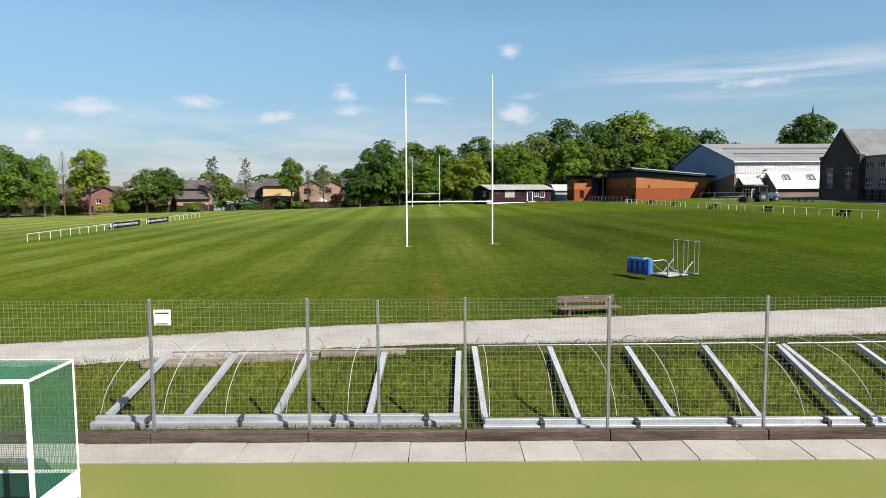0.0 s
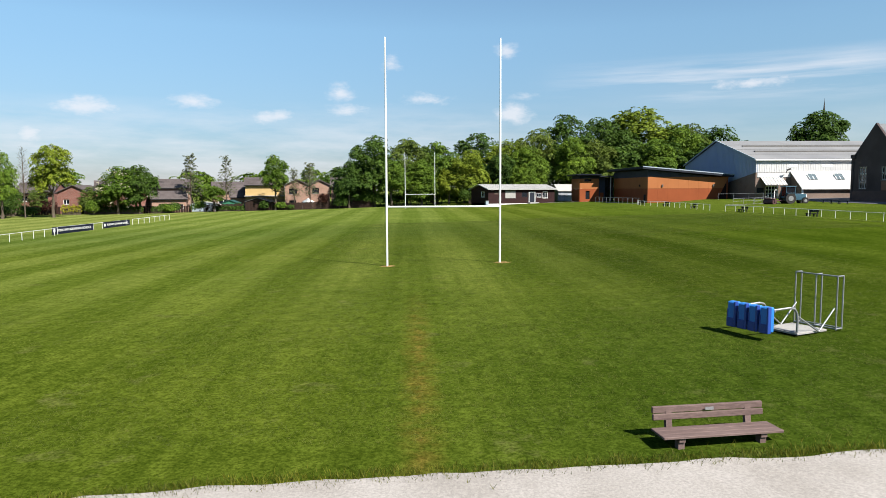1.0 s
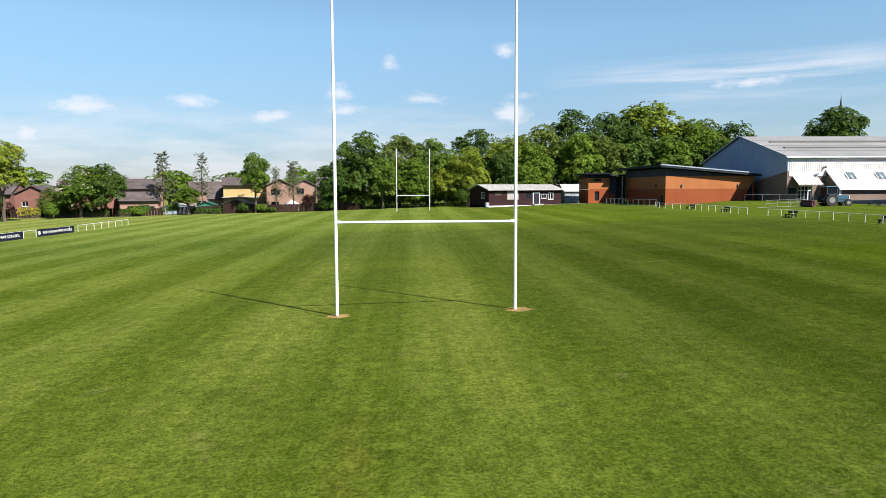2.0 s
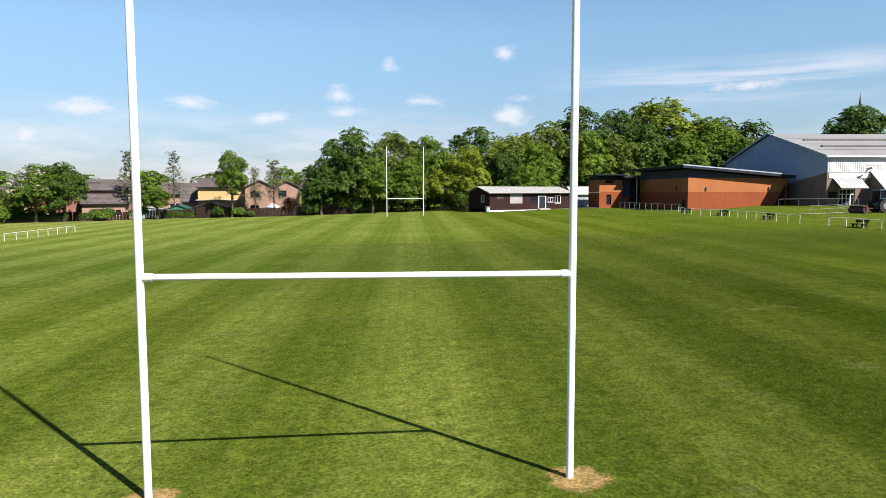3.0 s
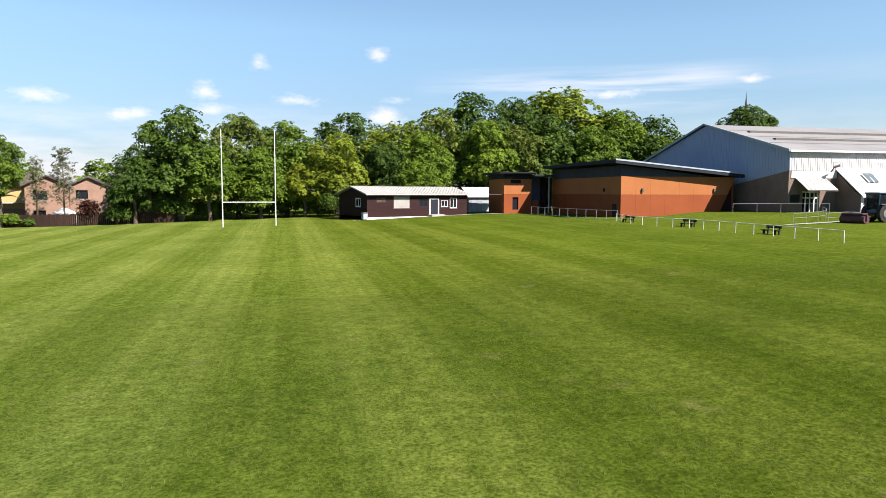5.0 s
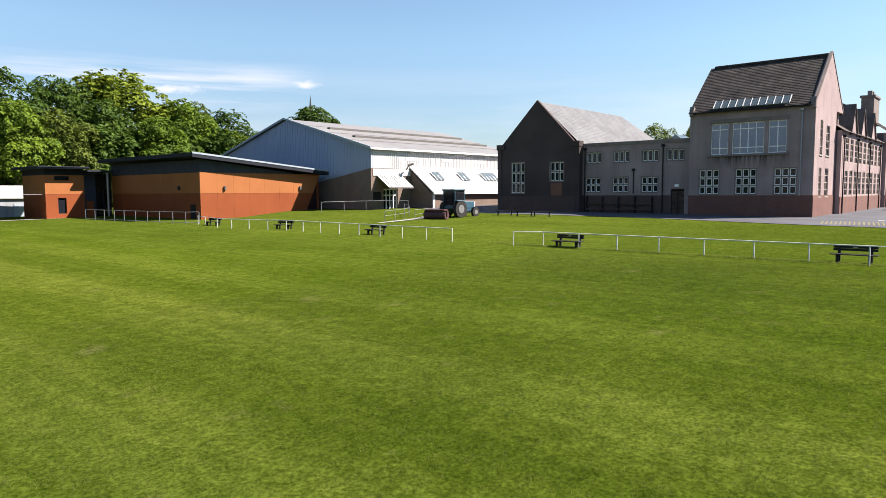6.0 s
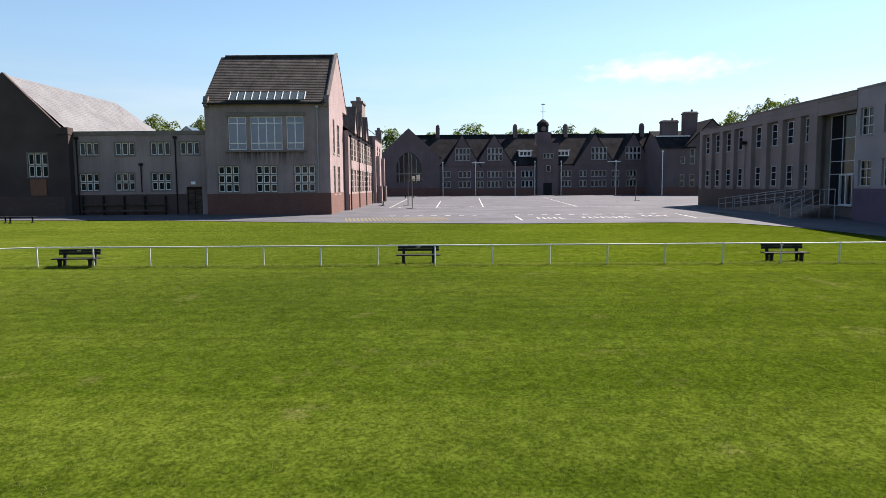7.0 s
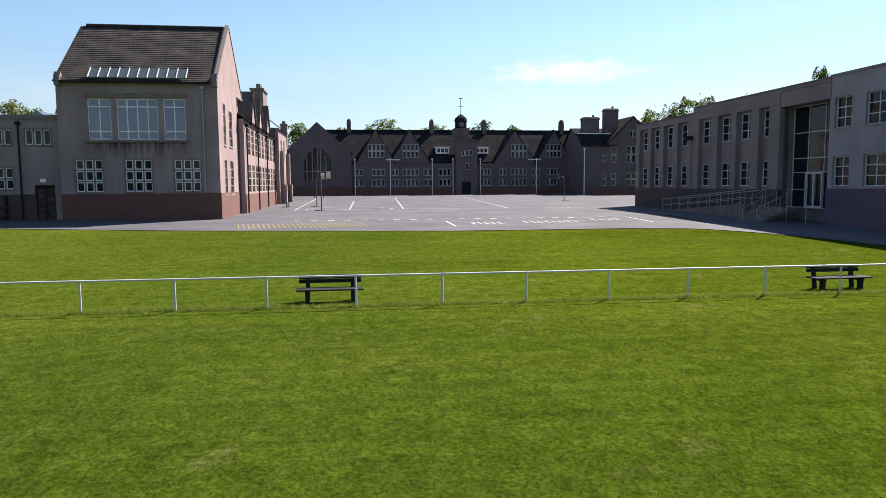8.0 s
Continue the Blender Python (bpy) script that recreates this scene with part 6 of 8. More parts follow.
house(-23.5, 165.5, 8, 9.5, 8, 4.6, 6.6, M["pinkbrick"], "brick house with broad brown roof", [(1.2, 3.4, 3.4, 4.7, 2, 1), (5.2, 7.4, 3.4, 4.7, 2, 1)])
house(-53, 174, 20, 11, 8, 3.6, 5.9, M["pinkbrick"], "grey roofed house behind the gardens", [(1.2, 3.4, 1.4, 2.7), (5.2, 7.4, 1.4, 2.7)])
house(-47, 168, 18, 5.5, 6, 2.2, 4.6, M["pinkbrick"], "small grey roofed outbuilding", [(1.2, 3.0, .4, 1.6)])
house(-88, 154, 8, 7.5, 8, 3.4, 5.6, M["redbrick"], "red brick house among trees", [(1, 2.6, 2.8, 4, 2), (5, 6.6, 2.8, 4, 2), (5, 7, -.2, 1.4, 2)])
house(-78.5, 153, 4, 6.5, 8, 3.4, 5.0, M["redbrick"], "red brick gabled house with white windows", [(1.2, 2.4, 2.2, 3.2, 2), (3.6, 5.4, .1, 1.6, 2)], along="Y")
house(-72, 156, 25, 10, 8, 3.9, 6.0, M["redbrick"], "red brick house with brown tile roof", [(1, 2.6, 2.9, 4.2, 2), (6, 7.8, 2.9, 4.2, 2)])
house(-104, 150, 8, 12, 8, 3.4, 5.6, M["redbrick"], "red brick house at the field edge", [(1, 2.6, 2.8, 4, 2), (6, 7.6, 2.8, 4, 2)])

def shed(x, y, ang, w, d, e, r, mt, rmt, label):
    z = hz(x, y) - .1
    ob = thing("garden_shed", pose(x, y, z, 0, 0, ang), label, "shed", "garden sheds")
    for i in range(int(w / .16)):
        part("plank", boxed((i * .16, 0, 0, i * .16 + .15, .04, e)), mt, ob) if i < 28 else None
    part("walls", boxed((0, .05, 0, w, d, e)), mt, ob)
    part("gable", prism(bmesh.new(), [(0, e), (w, e), (w / 2, r - .05)], "Y", 0.05, d), mt, ob)
    bm = bmesh.new()
    prism(bm, [(-.2, e - .1), (w / 2, r), (w / 2, r + .07), (-.2, e)], "Y", -.15, d + .15)
    prism(bm, [(w + .2, e - .1), (w / 2, r), (w / 2, r + .07), (w + .2, e)], "Y", -.15, d + .15)
    part("roof", bm, rmt, ob)
    return ob
shed(-41, 158.5, 0, 5.2, 4, 2.1, 2.9, M["shed"], M["seam"], "dark brown timber garden shed")
shed(-46.5, 160, 0, 3.2, 3, 1.9, 2.5, M["netgreen"], M["netgreen_dark"], "green painted garden shed")
shed(-54, 161.5, 0, 5.5, 3, 1.9, 2.2, M["fascia"], M["felt"], "long pale grey garden store")
gz = thing("gazebo", pose(-27.8, 160.5, hz(-27.8, 160.5)) @ Matrix.Scale(.72, 4), "white garden gazebo with peaked canopy", "gazebo")
bm = bmesh.new()
vs = [bm.verts.new(p) for p in ((-1.6, -1.6, 2.2), (1.6, -1.6, 2.2), (1.6, 1.6, 2.2), (-1.6, 1.6, 2.2), (0, 0, 3.3))]
for i in range(4):
    bm.faces.new((vs[i], vs[(i + 1) % 4], vs[4]))
part("canopy", bm, M["white"], gz)
part("valance", boxed((-1.62, -1.62, 2.0, 1.62, -1.58, 2.2), (-1.62, 1.58, 2.0, 1.62, 1.62, 2.2), (-1.62, -1.58, 2.0, -1.58, 1.58, 2.2), (1.58, -1.58, 2.0, 1.62, 1.58, 2.2)), M["white"], gz)
for a in (-1.5, 1.5):
    for b in (-1.5, 1.5):
        part("leg", rods(((a, b, 0), (a, b, 2.2), .04), n=6), M["white"], gz)
gf = thing("garden_fence", pose(0, 0, 0), "dark weathered board fence at the gardens' end", "fence")
for i in range(150):
    x = -50 + i * .24
    y = 158.2 + 1.3 * math.sin(i * .05)
    if -42 < x < -35.5:
        continue
    z = hz(x, y)
    part("plank", boxed((x, y, z - .1, x + .225, y + .03, z + 1.55 + .06 * math.sin(i * 1.7))), M["shed"], gf)
gf2 = thing("garden_fence", pose(0, 0, 0), "dark close boarded fence before the red brick houses", "fence")
for i in range(104):
    x = -104 + i * .5
    y = float(ramp(x, [(-104, 141), (-76, 149.6), (-70, 150.6), (-52, 156.5)]))
    if -76.5 < x < -71:
        continue
    z = hz(x, y)
    part("panel", boxed((x, y, z - .1, x + .48, y + .05, z + 1.5 + .1 * math.sin(i * .6))), M["shed"], gf2)


# ---- trees ----
def leaves(lobes, count, size, seed, hollow=0.72):
    """Loose foliage: small bent leaf sprays scattered through the shells of several lobes."""
    rng = np.random.default_rng(seed)
    c = np.array([q[:3] for q in lobes]); r = np.array([q[3:6] for q in lobes])
    area = (r[:, 0] * r[:, 2]); area = area / area.sum()
    pts, nrm = [], []
    for k in range(len(lobes)):
        n = int(count * area[k])
        v = rng.normal(size=(n, 3)); v /= np.linalg.norm(v, axis=1)[:, None]
        v[:, 2] = np.where(v[:, 2] < -0.45, -v[:, 2], v[:, 2])
        lump = 1 + .16 * np.sin(v[:, 0] * 7 + k * 1.3) * np.sin(v[:, 1] * 8 + k) * np.cos(v[:, 2] * 6 + 2 * k)
        rad = (hollow + (1.04 - hollow) * rng.random(n) ** .55) * lump
        pts.append(c[k] + v * r[k] * rad[:, None]); nrm.append(v)
    return leaf_quads(np.concatenate(pts), np.concatenate(nrm), size, rng, .42)


def leaf_quads(p, nn, size, rng, jitter):
    """One bent four cornered leaf spray at each point, turned about its own way out."""
    n = len(p)
    nn = nn + rng.normal(size=(n, 3)) * jitter + np.array([0, 0, .35]); nn /= np.linalg.norm(nn, axis=1)[:, None]
    a = np.cross(nn, rng.normal(size=(n, 3))); a /= np.linalg.norm(a, axis=1)[:, None]
    b = np.cross(nn, a)
    s = size * (.6 + .8 * rng.random(n))[:, None]
    V = np.stack([p - a * s, p - b * s * .55 + nn * s * .12, p + a * s, p + b * s * .55 + nn * s * .12], 1).reshape(-1, 3)
    me = bpy.data.meshes.new("crown")
    me.from_pydata(V.tolist(), [], np.arange(4 * n).reshape(n, 4).tolist())
    return me


def crown_mesh(lobes, count, size, seed):
    """A crown of many drooping boughs: each a shallow dome of leaf sprays, with dark gaps between and a thicket within."""
    rng = np.random.default_rng(seed)
    c = np.array([q[:3] for q in lobes]); r = np.array([q[3:6] for q in lobes])
    area = r[:, 0] * r[:, 2]; area = area / area.sum()
    nb = max(60, count // 30)
    k = rng.choice(len(lobes), nb, p=area)
    v = rng.normal(size=(nb, 3)); v /= np.linalg.norm(v, axis=1)[:, None]
    v[:, 2] = np.where(v[:, 2] < -0.35, -v[:, 2], v[:, 2])
    p = c[k] + v * r[k] * (.74 + .30 * rng.random(nb))[:, None]
    R = rng.uniform(.32, .78, nb)
    n = v * .75 + np.array([0, 0, .75]) + rng.normal(size=(nb, 3)) * .18; n /= np.linalg.norm(n, axis=1)[:, None]
    m = np.maximum(8, (count * .8 * R ** 2 / (R ** 2).sum()).astype(int))
    i = np.repeat(np.arange(nb), m); t = len(i)
    a = np.cross(n, np.array([.31, .52, .1])); a /= np.linalg.norm(a, axis=1)[:, None]
    b = np.cross(n, a)
    f, rho = rng.uniform(0, 2 * math.pi, t), np.sqrt(rng.random(t))
    rho = rho * (1 + .28 * np.sin(f * 5 + i))
    rim = a[i] * np.cos(f)[:, None] + b[i] * np.sin(f)[:, None]
    q = p[i] + rim * (rho * R[i])[:, None] - n[i] * (rho ** 2 * R[i] * .42 + rng.random(t) * .22 * R[i])[:, None]
    w = n[i] + rim * (rho * .7)[:, None]
    ins = int(count * .2)
    ki = rng.choice(len(lobes), ins, p=area)
    vi = rng.normal(size=(ins, 3)); vi /= np.linalg.norm(vi, axis=1)[:, None]
    qi = c[ki] + vi * r[ki] * (.35 + .4 * rng.random(ins))[:, None]
    return leaf_quads(np.concatenate([q, qi]), np.concatenate([w, vi]), size, rng, .34)


def trunk_mesh(hgt, r, lobes, seed, fork=.35):
    rng = random.Random(seed)
    bm = bmesh.new()
    p, k = Vector((0, 0, -.3)), 5
    top = hgt * fork
    for i in range(k):
        q = Vector((rng.uniform(-.1, .1), rng.uniform(-.1, .1), -.3 + (top + .3) * (i + 1) / k))
        rod(bm, p, q, r * (1.25 - .5 * i / k if i else 1.45), r * (1.25 - .5 * (i + 1) / k), 8)
        p = q
    for q in lobes[:9]:
        e = Vector(q[:3]) + Vector((0, 0, -q[5] * .2))
        m = p.lerp(e, .5) + Vector((rng.uniform(-.3, .3), rng.uniform(-.3, .3), .2))
        rod(bm, p, m, r * .5, r * .3, 6)
        rod(bm, m, e, r * .3, r * .08, 5)
    return bm


def broad_lobes(w, hgt, base, seed, k=20):
    """Lobes of a broad round crown of half width w between heights base and hgt."""
    rng = random.Random(seed)
    mid, half = (hgt + base) / 2, (hgt - base) / 2
    out = [(0, 0, mid, w * .86, w * .86, half * .94), (0, 0, mid - half * .25, w * .93, w * .93, half * .62)]
    for i in range(k):
        a = 2 * math.pi * i / k * 1.618 * 1.0 + rng.uniform(-.3, .3)
        t = rng.uniform(-.98, .82)
        rr = w * .72 * math.sqrt(max(.45 if t < 0 else .12, 1 - t * t * .85))
        s = rng.uniform(.24, .40)
        out.append((math.cos(a) * rr, math.sin(a) * rr, mid + t * half * .78, w * s, w * s, half * s * .95))
    out.append((rng.uniform(-.2, .2) * w, 0, hgt - half * .34, w * .5, w * .5, half * .38))
    return out


CROWNS = {}
def tree(x, y, top, w, material, label, base=2.2, variant=0, count=6000, size=.28, group="trees round the field", trunk=.32, turn=None, name="tree", lift=0.0):
    z = hz(x, y)
    hgt = top - z
    key = (variant, count, size)
    if key not in CROWNS:
        lb = broad_lobes(5.0, 12.0, 1.5, 100 + variant)
        CROWNS[key] = (crown_mesh(lb, count, size, 200 + variant), mesh_of(trunk_mesh(12.0, .3, lb, 300 + variant), "trunk"))
    crown, trunk_me = CROWNS[key]
    ob = thing(name, pose(x, y, z), label, "tree", group)
    rng = random.Random(int(x * 13 + y * 7))
    ang = rng.uniform(0, 360) if turn is None else turn
    sx, sz = w / 4.85, (hgt - lift) / 12.0
    me = crown.copy() if crown.materials and crown.materials[0] is not material else crown
    if not me.materials:
        me.materials.append(material)
    else:
        me.materials[0] = material
    CROWNS[key] = (me, trunk_me)
    c = part("crown", me, None, ob)
    c.matrix_local = Matrix.LocRotScale((0, 0, lift), Euler((0, 0, radians(ang))), (sx, sx, sz))
    t = part("trunk", trunk_me, M["bark"], ob)
    t.matrix_local = Matrix.LocRotScale((0, 0, 0), Euler((0, 0, radians(ang))), (max(sx, .7), max(sx, .7), hgt / 12.4))
    return ob


LBL = "tall broad leaved tree in fresh green leaf at the field edge"
ROW = [  # x, y, top, half width, material, variant
    (-13.4, 161, 15.6, 5.6, "leaf_dark", 0), (-18.5, 158, 10.0, 3.6, "leaf_dark", 1), (-9.5, 160, 10.5, 4.0, "leaf", 2), (-6.5, 168, 15.6, 5.2, "leaf_olive", 3), (-3.0, 163, 10.5, 4.0, "leaf", 1),
    (0.4, 170, 15.0, 5.4, "leaf", 4), (3.2, 164, 8.5, 3.2, "leaf_lime", 2), (7.9, 164, 12.7, 4.6, "leaf_lime", 0), (11.4, 184, 18.0, 7.6, "leaf_dark", 1), (17.5, 178, 16.0, 5.2, "leaf_lime", 2),
    (15.5, 170, 12.0, 4.2, "leaf_dark", 3), (22.0, 172, 14.0, 5.0, "leaf", 4), (25.5, 182, 18.8, 6.6, "leaf_olive", 0), (25.5, 179, 12.5, 4.5, "leaf_dark", 2), (36.0, 193, 23.5, 8.2, "leaf_dark", 1),
    (33.5, 177, 16.5, 5.4, "leaf", 3), (44.0, 196, 23.3, 7.0, "leaf_dark", 4), (40.0, 180, 16.0, 5.6, "leaf_olive", 0), (58.0, 204, 27.0, 11.5, "leaf_lime", 2), (49.0, 188, 19.0, 6.5, "leaf_dark", 1),
    (56.0, 184, 16.5, 5.6, "leaf", 3), (65.5, 195, 21.0, 6.5, "leaf", 0), (72.5, 205, 22.5, 6.0, "leaf_olive", 4), (82.0, 211, 22.2, 8.2, "leaf_dark", 2), (75.0, 194, 16.0, 5.5, "leaf_lime", 1), (92.0, 214, 18.0, 6.0, "leaf_dark", 0),
    (-26, 190, 9, 4, "leaf_dark", 3), (20, 165.5, 9.0, 3.6, "leaf", 2),
]
for x, y, top, w, mt, v in ROW:
    tree(x, y, top, w, M[mt], LBL, variant=v, count=17000, size=.185)
tree(136.3, 254.6, 31.6, 11.2, M["leaf_dark"], "dark round tree behind the sports hall", variant=6, count=26000, size=.17, group="")
WEST = [
    (-80.5, 127, 12.4, 4.6, "leaf", 0), (-76.0, 131, 11.0, 2.9, "leaf", 2), (-69.5, 135.5, 12.2, 4.0, "leaf_lime", 3), (-64.3, 149.5, 8.6, 4.2, "leaf", 1), (-60.7, 151.5, 9.2, 3.9, "leaf_dark", 4),
    (-47.0, 156.3, 4.9, 2.3, "leaf", 2), (-34.2, 157.5, 11.3, 3.0, "leaf", 0), (-90, 130, 13, 5, "leaf", 2), (-84.5, 146, 5.4, 3.0, "leaf_dark", 2), (-70.8, 150.5, 4.6, 2.0, "leaf_olive", 1), (-97, 150, 7, 4, "leaf_dark", 4), (-78.8, 146.5, 4.2, 2.0, "leaf_olive", 3), (-96, 140, 12, 5, "leaf_dark", 3),
]
for x, y, top, w, mt, v in WEST:
    tree(x, y, top, w, M[mt], "garden tree in green leaf before the houses", variant=v, count=17000, size=.185, lift=2.6 if x in (-34.2, -69.5) else 1.0 if x == -47.0 else 0.0)
flower = crown_mesh(broad_lobes(5.0, 12.0, 1.5, 101), 900, .2, 777)
for ob in [o for o in bpy.data.objects if o.name.startswith("tree") and o.parent is None and abs(o.location.x + 64.3) < .05]:
    ob["label"] = "horse chestnut in leaf with pale flower candles"
    f = part("blossom", flower, M["blossom"], ob, "pale flower candles")
    f.matrix_local = Matrix.LocRotScale((0, 0, 0), Euler((0, 0, 1)), (.89, .89, .83))
for x, y, top, w in ((-46, 196, 9.6, 4), (-52, 200, 8.8, 6), (-66, 196, 9.4, 7), (-80, 190, 9, 7), (-34, 200, 10, 5), (-24, 205, 9, 6), (-60, 186, 8.6, 4), (-96, 185, 10, 7)):
    tree(x, y, top, w, M["leaf"], "rounded tree behind the houses", variant=int(abs(x)) % 5, count=6000, size=.28, group="trees behind the houses")
for x, y, top, w in ((196, 80, 21.0, 7), (203, 66, 19.6, 5.5), (196, 55, 20.2, 5), (199, 46, 19.0, 5), (190, 100, 19.4, 5), (198, 90, 18.5, 5), (170.7, 20.4, 20.8, 3.6), (167, 17.5, 21.4, 4.2), (164, 14.5, 22.0, 4.5), (160, 12, 22.2, 4.5), (156, 7.5, 21.6, 4.5), (150, 1, 20.6, 5), (113, 18, 19.9, 2.6)):
    tree(x, y, top, w, M["leaf_olive"] if x < 150 or x == 167 or x == 160 else M["leaf_lime"] if x < 175 else M["leaf"], "tree behind the school roofs", variant=int(x) % 5, count=13000, size=.165, group="trees behind the school")
for x, y, top, w in ((108, 123, 14.6, 4.0), (112, 118, 14.0, 3.5), (88, 108, 12.2, 1.6)):
    tree(x, y, top, w, M["leaf_olive"], "pale budding tree behind the school link", variant=3, count=9000, size=.16, group="trees behind the school")
for x, y, top, w in ((-20, 178, 11, 6), (-11, 182, 13, 7), (-1, 186, 13, 7), (9, 176, 11, 5.5), (19, 190, 15, 7), (31, 186, 16, 7), (46, 182, 15, 6), (60, 190, 17, 7), (70, 188, 16, 6)):
    tree(x, y, top, w, M["leaf_dark"], "dark tree deep in the wood behind the field", variant=int(abs(x)) % 5, count=6000, size=.28, group="trees round the field")


def wispy(x, y, top, w, seed, material, label, n=2400, size=.10):
    """A slender tree with a straight leader, many thin limbs and sparse leaf."""
    rng = random.Random(seed)
    z = hz(x, y)
    hgt = top - z
    ob = thing("slender_tree", pose(x, y, z), label, "tree", "slender trees by the gardens")
    bm = rods(((0, 0, -.2), (0, 0, hgt * .6), .12), n=7)
    rod(bm, (0, 0, hgt * .6), (0, 0, hgt), .08, .015, 6)
    lb = []
    for i in range(40):
        t = .24 + .74 * i / 40
        a, ln = i * 2.4 + rng.uniform(-.4, .4), w * (1.08 - t * .8) * rng.uniform(.65, 1.1)
        root, e = Vector((0, 0, hgt * t)), Vector((math.cos(a) * ln, math.sin(a) * ln, hgt * t + ln * .55))
        rod(bm, root, e, .035, .008, 5)
        for _ in range(5):
            f = root.lerp(e, rng.uniform(.3, 1))
            g = f + Vector((rng.uniform(-.5, .5), rng.uniform(-.5, .5), rng.uniform(.05, .6)))
            rod(bm, f, g, .014, .005, 4)
            lb.append((g.x, g.y, g.z, .3, .3, .22))
    part("trunk", bm, M["bark"], ob)
    part("crown", leaves(lb, n, size, seed, hollow=.1), M["leaf_grey"], ob)
    return ob
wispy(-53.4, 160.5, 11.2, 3.4, 5, M["leaf_olive"], "slender grey green birch with sparse leaf", 5000, .11)
wispy(-45.8, 161.0, 11.0, 2.8, 8, M["leaf_olive"], "slender sparse birch by the garden fence", 3000, .10)
wispy(-26.8, 157.5, 9.2, 2.6, 12, M["leaf_olive"], "half bare tree with thin brown limbs", 2800, .11)
wispy(-73.5, 133.5, 11.6, 1.7, 15, M["leaf_olive"], "bare slender tree between green ones", 300)
wispy(-30.5, 159.0, 8.0, 1.8, 21, M["leaf_olive"], "sparse young garden tree", 1600, .11)


def bush(x, y, w, hgt, material, label, seed, d=None, n=1500, size=.14, name="bush"):
    rng = random.Random(seed)
    d = d or w
    lb = [(rng.uniform(-.5, .5) * w, rng.uniform(-.5, .5) * d, hgt * rng.uniform(.35, .62), w * .45, d * .45, hgt * .4) for _ in range(7)]
    ob = thing(name, pose(x, y, hz(x, y)), label, "bush", "bushes at the field edge")
    part("leaves", leaves(lb, n, size, seed, hollow=.5), material, ob)
    part("stem", rods(((0, 0, -.1), (0, 0, hgt * .5), .06), ((0, 0, .1), (w * .3, 0, hgt * .5), .04), ((0, 0, .1), (-w * .3, 0, hgt * .5), .04), n=5), M["bark"], ob)
    return ob
for i, (x, y, w, hh, mt) in enumerate([(-23.6, 157.5, 2.2, 3.4, "leaf_red"), (-20.5, 157, 2.4, 3.0, "leaf_dark"), 
        (-33.0, 158.0, 1.5, 1.8, "leaf"), (-67.5, 146.0, 1.9, 3.0, "leaf"), (-75.5, 139, 2.2, 2.0, "leaf_dark"), (-78, 135, 2.6, 2.2, "leaf_dark"),
        (-84, 133, 2.6, 2.4, "leaf_dark"), (-64.0, 152, 2.4, 2.0, "leaf_dark"), (-57, 155, 2.0, 2.0, "leaf_dark"), (-54.5, 153.2, 1.8, 2.4, "leaf_dark"), (-14, 160, 3, 3.6, "leaf_dark"), (-18.5, 160, 3, 4, "leaf_dark"), (10.2, 158, 2.6, 4, "leaf_dark"), (7.5, 160, 2.6, 3.5, "leaf_dark"), (13, 160, 3, 5, "leaf_dark"), (-78.5, 146.0, 2.0, 2.4, "leaf_red"), (-82, 143, 2.6, 4.0, "leaf_dark"), (-88, 142, 3, 4.4, "leaf_dark"), (-94, 140, 3, 4.6, "leaf_dark"), (-98, 144, 3, 4.4, "leaf_dark"), (-68.6, 151, 1.8, 3.4, "leaf_olive"), (-55.0, 152.6, 1.6, 1.9, "leaf"), (-69.5, 149.5, 2.0, 3.6, "leaf_olive"), (-77.5, 147, 2.0, 3.2, "leaf_red"), (-50.5, 157.5, 2.0, 2.4, "leaf_dark"), (-43, 160.5, 1.6, 1.8, "leaf_dark"), (-36.8, 158.4, 1.6, 2.2, "leaf_dark"), (-30.5, 157.8, 1.4, 1.4, "leaf_dark")]):
    bush(x, y, w, hh, M[mt], "low garden bush with %s leaves" % ("dark red" if mt == "leaf_red" else "dark green" if mt == "leaf_dark" else "green"), 40 + i)


for i in range(46):
    rng = random.Random(900 + i)
    x = -16 + i * 1.75
    y = float(ramp(x, [(-16, 163), (4, 168), (14, 172), (34, 178), (64, 190)])) + rng.uniform(-1.5, 1.5)
    if 9 < x < 32:
        y += 4
    bush(x, y, rng.uniform(1.8, 2.6), rng.uniform(2.4, 4.6), M["leaf_dark"], "dark shrub under the trees of the wood", 500 + i, n=900, size=.2)


def hedge(x0, y0, x1, y1, hgt, material, label, seed, thick=.8):
    ln = math.hypot(x1 - x0, y1 - y0)
    k = max(2, int(ln / .8))
    lb = [((i + .5) * ln / k, 0, hgt * .5, .62, thick * .55, hgt * .52) for i in range(k)]
    ob = thing("hedge", pose(x0, y0, hz(x0, y0), 0, 0, math.degrees(math.atan2(y1 - y0, x1 - x0))), label, "hedge")
    part("leaves", leaves(lb, int(260 * k), .12, seed, hollow=.6), material, ob)
    part("stem", boxed((.1, -.1, -.1, ln - .1, .1, hgt * .6)), M["bark"], ob)
    return ob
hedge(-75.0, 148.0, -71.2, 148.4, 2.0, M["leaf_yellow"], "clipped golden yellow garden hedge", 71, 1.0)
hedge(-58.8, 152.6, -54.6, 153.2, 1.5, M["leaf_dark"], "clipped green garden hedge", 72, 1.0)
hedge(-70.5, 150.0, -60.0, 151.0, 1.7, M["leaf_dark"], "dark clipped garden hedge", 73)
hedge(-47.5, 159.0, -41.5, 159.0, 1.2, M["leaf_dark"], "low green garden hedge", 74)
hedge(-100, 134, -78, 142, 2.2, M["leaf_dark"], "dark hedge along the field edge", 75, 1.2)

